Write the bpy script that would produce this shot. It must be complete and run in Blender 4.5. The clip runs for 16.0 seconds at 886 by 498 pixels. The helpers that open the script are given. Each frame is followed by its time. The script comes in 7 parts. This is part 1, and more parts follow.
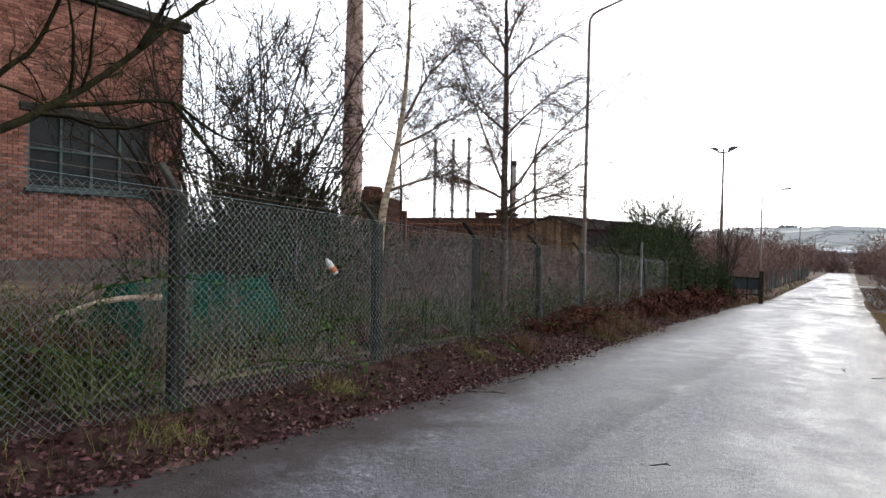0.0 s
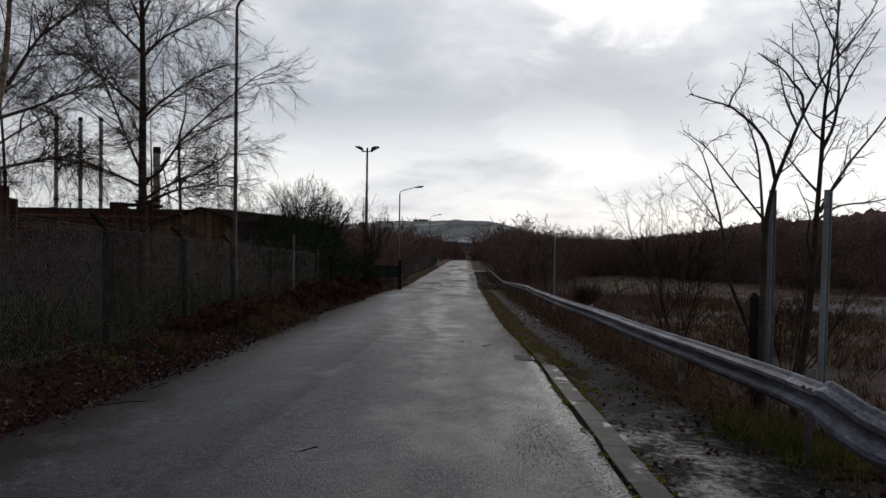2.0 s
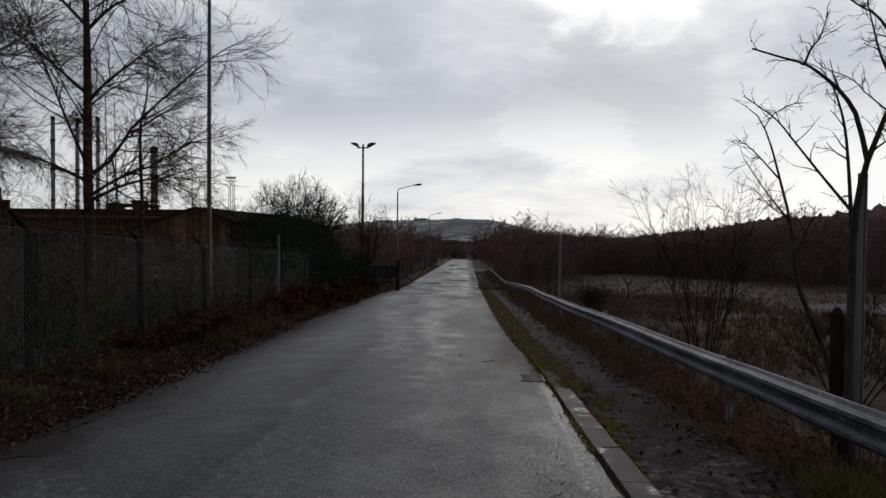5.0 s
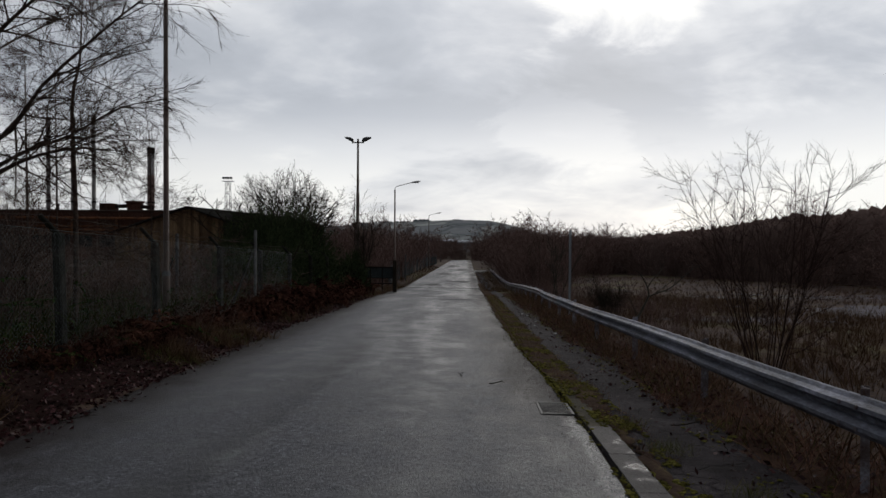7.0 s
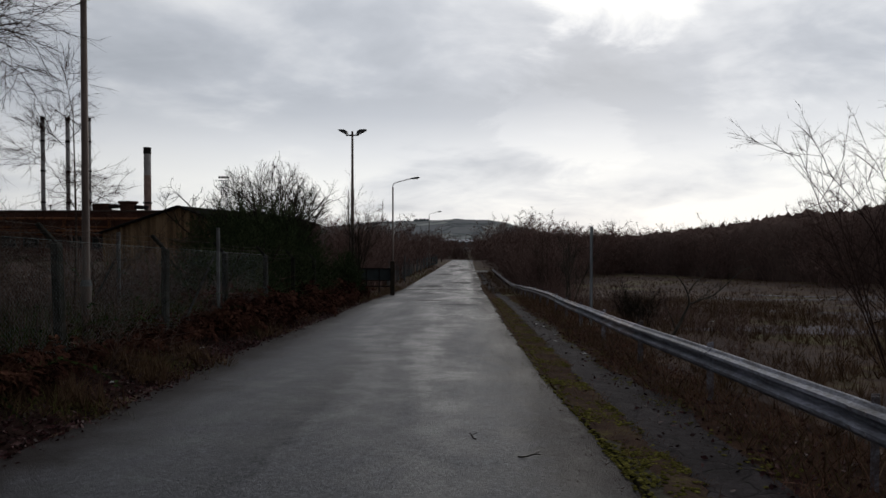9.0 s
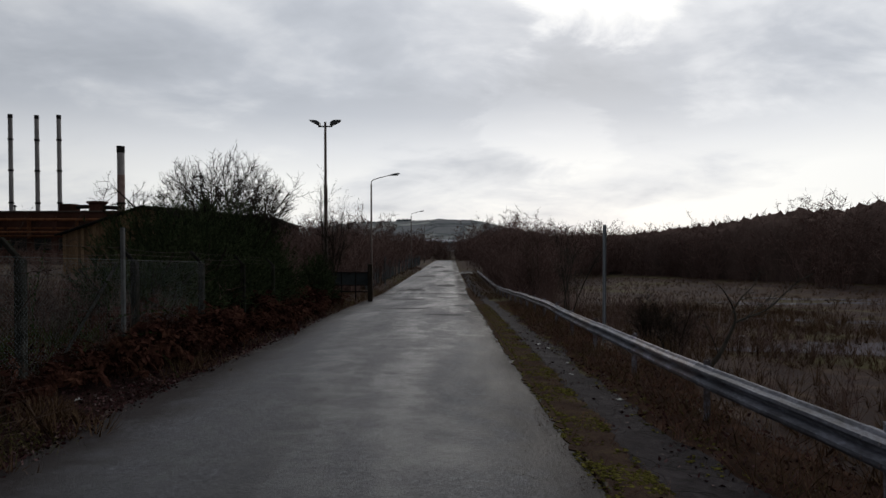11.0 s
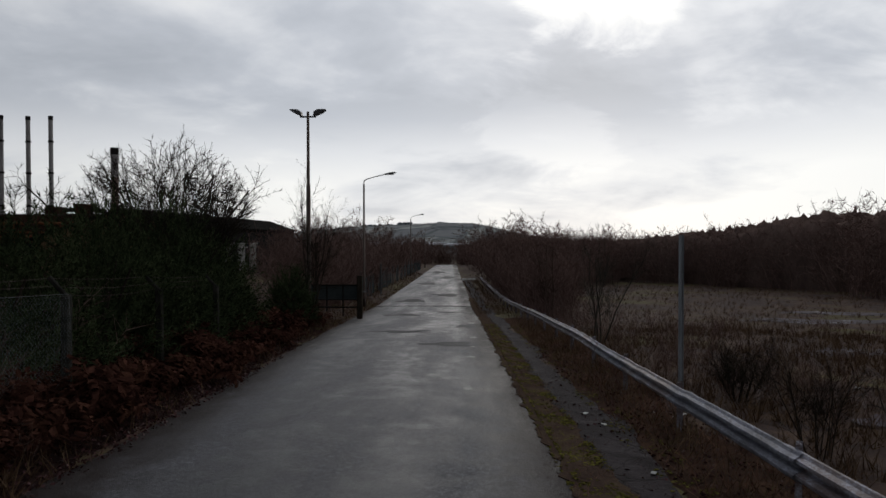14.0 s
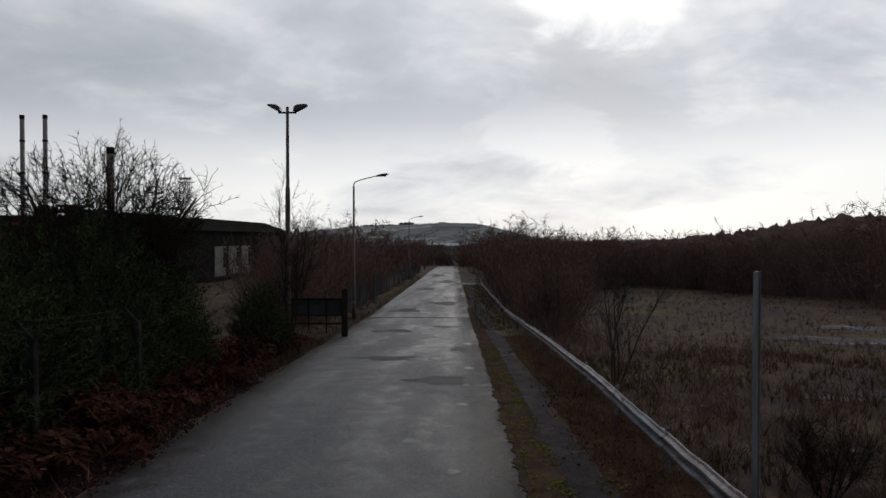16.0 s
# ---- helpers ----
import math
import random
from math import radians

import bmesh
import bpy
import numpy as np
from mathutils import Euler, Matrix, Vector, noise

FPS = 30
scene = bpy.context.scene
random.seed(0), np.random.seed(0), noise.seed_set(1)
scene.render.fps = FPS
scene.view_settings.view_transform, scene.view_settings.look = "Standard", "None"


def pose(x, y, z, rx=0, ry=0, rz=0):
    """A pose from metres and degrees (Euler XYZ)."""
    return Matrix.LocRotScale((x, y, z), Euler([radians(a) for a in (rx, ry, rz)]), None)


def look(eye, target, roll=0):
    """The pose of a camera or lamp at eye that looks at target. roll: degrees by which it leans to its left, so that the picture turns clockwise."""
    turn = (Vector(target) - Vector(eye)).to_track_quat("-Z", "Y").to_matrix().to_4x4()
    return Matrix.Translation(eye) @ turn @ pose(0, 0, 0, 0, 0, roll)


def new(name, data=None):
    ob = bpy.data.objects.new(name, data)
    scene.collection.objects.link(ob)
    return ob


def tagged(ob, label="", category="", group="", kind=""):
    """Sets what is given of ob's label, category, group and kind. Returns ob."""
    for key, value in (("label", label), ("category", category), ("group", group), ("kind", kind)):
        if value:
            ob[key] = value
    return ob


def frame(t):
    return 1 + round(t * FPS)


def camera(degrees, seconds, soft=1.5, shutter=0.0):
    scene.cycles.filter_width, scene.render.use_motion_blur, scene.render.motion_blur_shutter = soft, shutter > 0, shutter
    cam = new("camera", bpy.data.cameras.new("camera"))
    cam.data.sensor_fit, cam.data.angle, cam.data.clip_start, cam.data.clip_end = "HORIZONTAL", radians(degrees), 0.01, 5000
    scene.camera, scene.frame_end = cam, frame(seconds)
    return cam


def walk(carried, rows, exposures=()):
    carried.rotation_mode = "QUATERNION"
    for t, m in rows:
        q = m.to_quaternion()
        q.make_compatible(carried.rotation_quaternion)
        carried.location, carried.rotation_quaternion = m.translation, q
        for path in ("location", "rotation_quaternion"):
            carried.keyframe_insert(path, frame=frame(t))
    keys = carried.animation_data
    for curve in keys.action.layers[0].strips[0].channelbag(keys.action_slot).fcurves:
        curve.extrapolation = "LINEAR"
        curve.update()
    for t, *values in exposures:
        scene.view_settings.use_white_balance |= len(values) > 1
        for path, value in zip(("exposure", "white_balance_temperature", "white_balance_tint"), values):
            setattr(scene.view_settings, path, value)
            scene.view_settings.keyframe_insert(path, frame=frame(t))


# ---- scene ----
cam = camera(70.0, 16.0)
PATH = [
    (0, (0.248, -3.825, 2.074), (-0.861, -2.161, 2.035), 1.2),
    (0.5, (0.238, -3.764, 2.076), (-0.614, -1.955, 2.035), 1.1),
    (1, (0.278, -3.789, 2.074), (-0.277, -1.868, 2.033), 1.0),
    (1.5, (0.287, -3.813, 2.068), (0.044, -1.829, 2.027), 1.0),
    (2, (0.288, -3.775, 2.059), (0.18, -1.778, 2.018), 0.9),
    (2.5, (0.291, -3.733, 2.062), (0.185, -1.736, 2.02), 0.9),
    (3, (0.301, -3.602, 2.063), (0.193, -1.605, 2.02), 0.9),
    (3.5, (0.306, -3.339, 2.061), (0.197, -1.343, 2.019), 0.8),
    (4, (0.305, -3.011, 2.074), (0.196, -1.014, 2.029), 0.7),
    (6.5, (0.265, -0.591, 2.037), (0.155, 1.406, 1.993), 0.4),
    (7, (0.236, 0.003, 1.906), (0.127, 1.999, 1.865), 0.4),
    (7.5, (0.222, 0.648, 1.864), (0.111, 2.644, 1.82), 0.3),
    (8, (0.186, 1.319, 1.859), (0.075, 3.316, 1.816), 0.2),
    (10.5, (-0.099, 5.574, 1.88), (-0.208, 7.57, 1.838), -0.0),
    (11, (-0.101, 6.368, 1.884), (-0.158, 8.367, 1.842), -0.1),
    (11.5, (-0.138, 7.156, 1.886), (-0.195, 9.155, 1.844), -0.1),
    (12, (-0.161, 7.942, 1.883), (-0.218, 9.941, 1.843), -0.1),
    (12.5, (-0.184, 8.738, 1.892), (-0.241, 10.737, 1.855), -0.1),
    (13, (-0.2, 9.61, 1.961), (-0.258, 11.609, 1.924), -0.2),
    (13.5, (-0.205, 10.543, 2.021), (-0.265, 12.542, 1.986), -0.2),
    (14, (-0.217, 11.394, 2.084), (-0.278, 13.393, 2.052), -0.1),
    (14.5, (-0.244, 12.343, 2.164), (-0.305, 14.342, 2.132), -0.1),
    (15, (-0.241, 13.247, 2.268), (-0.304, 15.245, 2.237), -0.1),
    (15.5, (-0.201, 13.974, 2.411), (-0.265, 15.972, 2.379), -0.1),
    (16, (0.037, 14.619, 2.521), (-0.029, 16.618, 2.489), -0.0),
]
walk(cam, [(t, look(eye, aim, roll)) for t, eye, aim, roll in PATH],
     exposures=[(0.0, 2.45), (0.5, 1.85), (1.0, 0.92), (1.5, 0.4), (2.0, 0.1), (3.0, 0.0), (16.0, 0.0)])

# ---- sky and sun ----
SUN_AZ, SUN_EL = 11.5, 21.5          # degrees right of the road's direction, above the horizon


def toward(az, el):
    return (math.sin(radians(az)) * math.cos(radians(el)), math.cos(radians(az)) * math.cos(radians(el)), math.sin(radians(el)))


SUN_DIR = Vector(toward(SUN_AZ, SUN_EL))


def node(tree, kind, _out=0, **ins):
    """A node with some inputs set or linked (name or i0, i1 ...); returns its output."""
    n = tree.nodes.new(kind)
    for k, v in ins.items():
        if k == "p_operation":
            n.operation = v
            continue
        if k == "p_use_clamp":
            n.use_clamp = v
            continue
        if k == "p_interpolation_type":
            n.interpolation_type = v
            continue
        if k == "p_sky":
            n.sky_type, n.sun_disc = "NISHITA", False
            n.sun_elevation, n.sun_rotation = v
            continue
        sock = n.inputs[int(k[1:])] if k[0] == "i" and k[1:].isdigit() else n.inputs[k.replace("_", " ")]
        if isinstance(v, bpy.types.NodeSocket):
            tree.links.new(v, sock)
        else:
            sock.default_value = v
    return n.outputs[_out]


def mth(tree, op, a, b=0.0, clamp=False):
    return node(tree, "ShaderNodeMath", p_operation=op, p_use_clamp=clamp, i0=a, i1=b)


def ramp(tree, fac, stops):
    n = tree.nodes.new("ShaderNodeValToRGB")
    tree.links.new(fac, n.inputs[0])
    els = n.color_ramp.elements
    while len(els) < len(stops):
        els.new(0.5)
    for e, (p, c) in zip(els, stops):
        e.position = p
        e.color = (*c, 1) if len(c) == 3 else c
    return n.outputs[0]


def mixc(tree, fac, a, b, blend="MIX"):
    n = tree.nodes.new("ShaderNodeMix")
    n.data_type, n.blend_type = "RGBA", blend
    for i, v in ((0, fac), (6, a), (7, b)):
        if isinstance(v, bpy.types.NodeSocket):
            tree.links.new(v, n.inputs[i])
        else:
            n.inputs[i].default_value = v if i == 0 else (*v, 1)
    return n.outputs[2]


def build_world():
    w = bpy.data.worlds.new("overcast_sky")
    w.use_nodes = True
    t = w.node_tree
    t.nodes.clear()
    co = node(t, "ShaderNodeTexCoord")
    sep = t.nodes.new("ShaderNodeSeparateXYZ")
    t.links.new(co, sep.inputs[0])
    x, y, z = sep.outputs
    zc = mth(t, "MAXIMUM", z, 0.0)
    den = mth(t, "ADD", zc, 0.3)
    px, py = mth(t, "DIVIDE", x, den), mth(t, "DIVIDE", y, den)
    p = node(t, "ShaderNodeCombineXYZ", X=px, Y=py, Z=0.37)
    big = node(t, "ShaderNodeTexNoise", Vector=p, Scale=1.1, Detail=5.0, Roughness=0.55, Distortion=0.3)
    stretch = node(t, "ShaderNodeCombineXYZ", X=mth(t, "MULTIPLY", px, 0.8), Y=py, Z=3.1)
    fine = node(t, "ShaderNodeTexNoise", Vector=stretch, Scale=3.4, Detail=8.0, Roughness=0.6, Distortion=0.4)
    c = mth(t, "ADD", mth(t, "MULTIPLY", big, 0.68), mth(t, "MULTIPLY", fine, 0.32))
    # thin bright cloud low over the horizon, thicker grey layer above it
    rag = mth(t, "MULTIPLY", mth(t, "SUBTRACT", fine, 0.5), 0.16)
    tilt = mth(t, "MULTIPLY", mth(t, "SUBTRACT", big, 0.5), 0.3)
    rim = mth(t, "ADD", z, mth(t, "ADD", rag, tilt))
    low = mth(t, "SUBTRACT", 1.0, node(t, "ShaderNodeMapRange", 0, Value=rim, i1=0.1, i2=0.2, p_interpolation_type="SMOOTHSTEP"))
    c = mth(t, "ADD", c, mth(t, "MULTIPLY", low, 0.15))
    east = node(t, "ShaderNodeMapRange", 0, Value=mth(t, "ADD", x, mth(t, "MULTIPLY", rag, 1.5)), i1=0.28, i2=0.6, p_interpolation_type="SMOOTHSTEP")
    c = mth(t, "ADD", c, mth(t, "MULTIPLY", east, 0.07))
    dot = node(t, "ShaderNodeVectorMath", 1, p_operation="DOT_PRODUCT", i0=co, i1=tuple(SUN_DIR))
    hole = node(t, "ShaderNodeVectorMath", 1, p_operation="DOT_PRODUCT", i0=co, i1=toward(11.8, 22.8))
    gap = mth(t, "ADD", hole, mth(t, "MULTIPLY", rag, 0.14))
    near = node(t, "ShaderNodeMapRange", 0, Value=gap, i1=0.9915, i2=0.9988, p_interpolation_type="SMOOTHSTEP")
    c = mth(t, "ADD", c, mth(t, "MULTIPLY", near, 0.22))
    thin = node(t, "ShaderNodeVectorMath", 1, p_operation="DOT_PRODUCT", i0=co, i1=toward(7.2, 9.4))
    c = mth(t, "ADD", c, mth(t, "MULTIPLY", node(t, "ShaderNodeMapRange", 0, Value=mth(t, "ADD", thin, mth(t, "MULTIPLY", rag, 0.22)), i1=0.9945, i2=0.9998, p_interpolation_type="SMOOTHSTEP"), 0.045))
    cloud = ramp(t, c, [(0.38, (0.425, 0.455, 0.505)), (0.5, (0.545, 0.575, 0.63)), (0.61, (0.76, 0.78, 0.815)), (0.74, (0.97, 0.975, 0.965))])
    # an overcast sky is brighter round the hidden sun
    glow = mth(t, "ADD", 0.31, mth(t, "MULTIPLY", mth(t, "POWER", mth(t, "MULTIPLY", mth(t, "ADD", dot, 1.0), 0.5), 2.1), 0.78))
    sky = node(t, "ShaderNodeTexSky", p_sky=(radians(SUN_EL), radians(SUN_AZ)))
    bg_sky = node(t, "ShaderNodeBackground", Color=sky, Strength=0.05)
    bg_cloud = node(t, "ShaderNodeBackground", Color=cloud, Strength=mth(t, "MULTIPLY", glow, SKY_GAIN))
    mix = node(t, "ShaderNodeMixShader", i0=0.93, i1=bg_sky, i2=bg_cloud)
    out = t.nodes.new("ShaderNodeOutputWorld")
    t.links.new(mix, out.inputs[0])
    scene.world = w


SKY_GAIN = 1.0
build_world()
sun = new("sun", bpy.data.lights.new("sun", "SUN"))
sun.data.energy, sun.data.angle, sun.data.color = 0.5, radians(25), (1.0, 0.95, 0.88)
sun.matrix_world = look((0, 0, 30), Vector((0, 0, 30)) - SUN_DIR)


# ---- materials ----
def mat(name, cols, scale=4.0, rough=0.85, bump=0.3, fine=40.0, metal=0.0, vary=0.25, wet=0.0, spec=0.0, stretch=(1, 1, 1), island=False, gloss=0.0):
    """cols: dark to light, by two scales of noise. vary: brightness from piece to piece. wet: share of glossy patches."""
    m = bpy.data.materials.new(name)
    m.use_nodes = True
    t = m.node_tree
    bsdf = t.nodes["Principled BSDF"]
    pos = node(t, "ShaderNodeNewGeometry")
    pos = node(t, "ShaderNodeVectorMath", p_operation="MULTIPLY", i0=pos, i1=stretch)
    n1 = node(t, "ShaderNodeTexNoise", Vector=pos, Scale=scale, Detail=5.0, Roughness=0.6)
    n2 = node(t, "ShaderNodeTexNoise", Vector=pos, Scale=fine, Detail=4.0, Roughness=0.65)
    f = mth(t, "ADD", mth(t, "MULTIPLY", n1, 0.6), mth(t, "MULTIPLY", n2, 0.4))
    k = len(cols)
    col = ramp(t, f, [(0.32 + 0.36 * i / max(k - 1, 1), c) for i, c in enumerate(cols)])
    if vary:
        if island:
            rnd = node(t, "ShaderNodeNewGeometry", "Random Per Island")
        else:
            rnd = node(t, "ShaderNodeObjectInfo", "Random")
        g = mth(t, "ADD", 1.0 - vary, mth(t, "MULTIPLY", rnd, 2 * vary))
        col = mixc(t, 1.0, col, node(t, "ShaderNodeCombineXYZ", X=g, Y=g, Z=g), "MULTIPLY")
    t.links.new(col, bsdf.inputs["Base Color"])
    r = mth(t, "ADD", rough - 0.1, mth(t, "MULTIPLY", n2, 0.2))
    if wet:
        w = node(t, "ShaderNodeMapRange", 0, Value=n1, i1=0.62 - wet * 0.3, i2=0.72 - wet * 0.3, p_interpolation_type="SMOOTHSTEP")
        r = mth(t, "SUBTRACT", r, mth(t, "MULTIPLY", w, rough - 0.12))
    t.links.new(r, bsdf.inputs["Roughness"])
    bsdf.inputs["Metallic"].default_value = metal
    bsdf.inputs["Specular IOR Level"].default_value = spec
    if bump:
        b = node(t, "ShaderNodeBump", Strength=bump, Distance=0.02, Height=f)
        t.links.new(b, bsdf.inputs["Normal"])
    return m


def asphalt():
    """Old wet road: speckled stone, darker worn lanes, glossier damp areas, fine cracks."""
    m = bpy.data.materials.new("wet_asphalt")
    m.use_nodes = True
    t = m.node_tree
    bsdf = t.nodes["Principled BSDF"]
    pos = node(t, "ShaderNodeNewGeometry")
    along = node(t, "ShaderNodeVectorMath", p_operation="MULTIPLY", i0=pos, i1=(1.0, 0.16, 1.0))
    lanes = node(t, "ShaderNodeTexNoise", Vector=along, Scale=0.7, Detail=4.0, Roughness=0.55)
    blot = node(t, "ShaderNodeTexNoise", Vector=pos, Scale=1.9, Detail=6.0, Roughness=0.65)
    grit = node(t, "ShaderNodeTexNoise", Vector=pos, Scale=95.0, Detail=3.0, Roughness=0.7)
    stone = node(t, "ShaderNodeTexVoronoi", Vector=pos, Scale=75.0)
    base = ramp(t, mth(t, "ADD", mth(t, "MULTIPLY", lanes, 0.5), mth(t, "MULTIPLY", blot, 0.5)),
                [(0.36, (0.0245, 0.025, 0.0295)), (0.5, (0.044, 0.0445, 0.052)), (0.63, (0.074, 0.0755, 0.087))])
    # a darker relaid lane whose ragged seam runs up the road
    sep = t.nodes.new("ShaderNodeSeparateXYZ")
    t.links.new(pos, sep.inputs[0])
    seam = mth(t, "ADD", mth(t, "MULTIPLY", sep.outputs[1], -0.012), -1.6)
    off = mth(t, "ADD", mth(t, "SUBTRACT", seam, sep.outputs[0]), mth(t, "MULTIPLY", mth(t, "SUBTRACT", blot, 0.5), 0.5))
    st = mth(t, "MULTIPLY", node(t, "ShaderNodeMapRange", 0, Value=off, i1=-0.03, i2=0.07, p_interpolation_type="SMOOTHSTEP"),
             mth(t, "SUBTRACT", 1.0, node(t, "ShaderNodeMapRange", 0, Value=mth(t, "ADD", off, mth(t, "MULTIPLY", mth(t, "SUBTRACT", lanes, 0.5), 2.0)), i1=0.1, i2=0.75, p_interpolation_type="SMOOTHSTEP")))
    st = mth(t, "MULTIPLY", st, node(t, "ShaderNodeMapRange", 0, Value=sep.outputs[1], i1=19.0, i2=11.0))
    base = mixc(t, mth(t, "MULTIPLY", st, 0.36), base, (0.010, 0.010, 0.011))
    spk = ramp(t, grit, [(0.35, (0.5, 0.5, 0.5)), (0.52, (1.0, 1.0, 1.0)), (0.72, (2.3, 2.2, 2.15))])
    peb = node(t, "ShaderNodeTexNoise", Vector=pos, Scale=38.0, Detail=4.0, Roughness=0.75)
    spk2 = ramp(t, peb, [(0.34, (0.4, 0.4, 0.41)), (0.5, (1.0, 1.0, 1.0)), (0.66, (1.8, 1.76, 1.74))])
    agg = node(t, "ShaderNodeTexNoise", Vector=pos, Scale=15.0, Detail=5.0, Roughness=0.8)
    spk3 = ramp(t, agg, [(0.36, (0.5, 0.5, 0.5)), (0.5, (1.0, 1.0, 1.0)), (0.64, (1.65, 1.65, 1.65))])
    base = mixc(t, 1.0, mixc(t, 1.0, base, spk, "MULTIPLY"), spk2, "MULTIPLY")
    base = mixc(t, 1.0, base, spk3, "MULTIPLY")
    # mud and leaf dirt washed to both edges of the road
    wob = mth(t, "MULTIPLY", mth(t, "SUBTRACT", blot, 0.5), 1.6)
    dr = mth(t, "ADD", mth(t, "SUBTRACT", mth(t, "ADD", 1.38, mth(t, "MULTIPLY", sep.outputs[1], -0.019)), sep.outputs[0]), wob)
    dl = mth(t, "ADD", mth(t, "ADD", mth(t, "ADD", 3.6, mth(t, "MULTIPLY", sep.outputs[1], 0.057)), sep.outputs[0]), wob)
    far = node(t, "ShaderNodeMapRange", 0, Value=sep.outputs[1], i1=4.5, i2=8.0)
    dirt_r = mth(t, "MULTIPLY", mth(t, "SUBTRACT", 1.0, node(t, "ShaderNodeMapRange", 0, Value=dr, i1=0.15, i2=1.2, p_interpolation_type="SMOOTHSTEP")), far)
    dirt_l = mth(t, "SUBTRACT", 1.0, node(t, "ShaderNodeMapRange", 0, Value=dl, i1=0.1, i2=1.3, p_interpolation_type="SMOOTHSTEP"))
    dirt = mth(t, "MAXIMUM", dirt_r, dirt_l)
    base = mixc(t, mth(t, "MULTIPLY", dirt, 0.82), base, (0.024, 0.0178, 0.0155))
    t.links.new(base, bsdf.inputs["Base Color"])
    damp = node(t, "ShaderNodeMapRange", 0, Value=mth(t, "ADD", mth(t, "MULTIPLY", lanes, 0.55), mth(t, "MULTIPLY", blot, 0.45)), i1=0.40, i2=0.62)
    r = mth(t, "ADD", mth(t, "ADD", mth(t, "MULTIPLY", peb, 0.2), mth(t, "ADD", 0.22, mth(t, "MULTIPLY", st, 0.05))), mth(t, "ADD", mth(t, "MULTIPLY", damp, 0.36), mth(t, "MULTIPLY", agg, 0.16)))
    # film of water in the gutter of the low end
    gut = node(t, "ShaderNodeMapRange", 0, Value=mth(t, "ADD", sep.outputs[0], mth(t, "MULTIPLY", mth(t, "SUBTRACT", blot, 0.5), 0.7)), i1=1.1, i2=1.22)
    end = mth(t, "SUBTRACT", 1.0, node(t, "ShaderNodeMapRange", 0, Value=mth(t, "ADD", sep.outputs[1], mth(t, "MULTIPLY", blot, 1.4)), i1=7.2, i2=7.5))
    gut = mth(t, "MULTIPLY", mth(t, "MULTIPLY", gut, end), node(t, "ShaderNodeMapRange", 0, Value=peb, i1=0.44, i2=0.56))
    t.links.new(mth(t, "SUBTRACT", r, mth(t, "MULTIPLY", gut, 0.34)), bsdf.inputs["Roughness"])
    t.links.new(mth(t, "ADD", mth(t, "SUBTRACT", 0.27, mth(t, "MULTIPLY", dirt, 0.22)), mth(t, "MULTIPLY", gut, 0.4)), bsdf.inputs["Specular IOR Level"])
    h = mth(t, "ADD", mth(t, "MULTIPLY", peb, 0.9), mth(t, "ADD", mth(t, "MULTIPLY", stone, 0.5), mth(t, "ADD", mth(t, "MULTIPLY", agg, 1.1), mth(t, "MULTIPLY", grit, 0.5))))
    t.links.new(node(t, "ShaderNodeBump", Strength=0.75, Distance=0.012, Height=h), bsdf.inputs["Normal"])
    return m


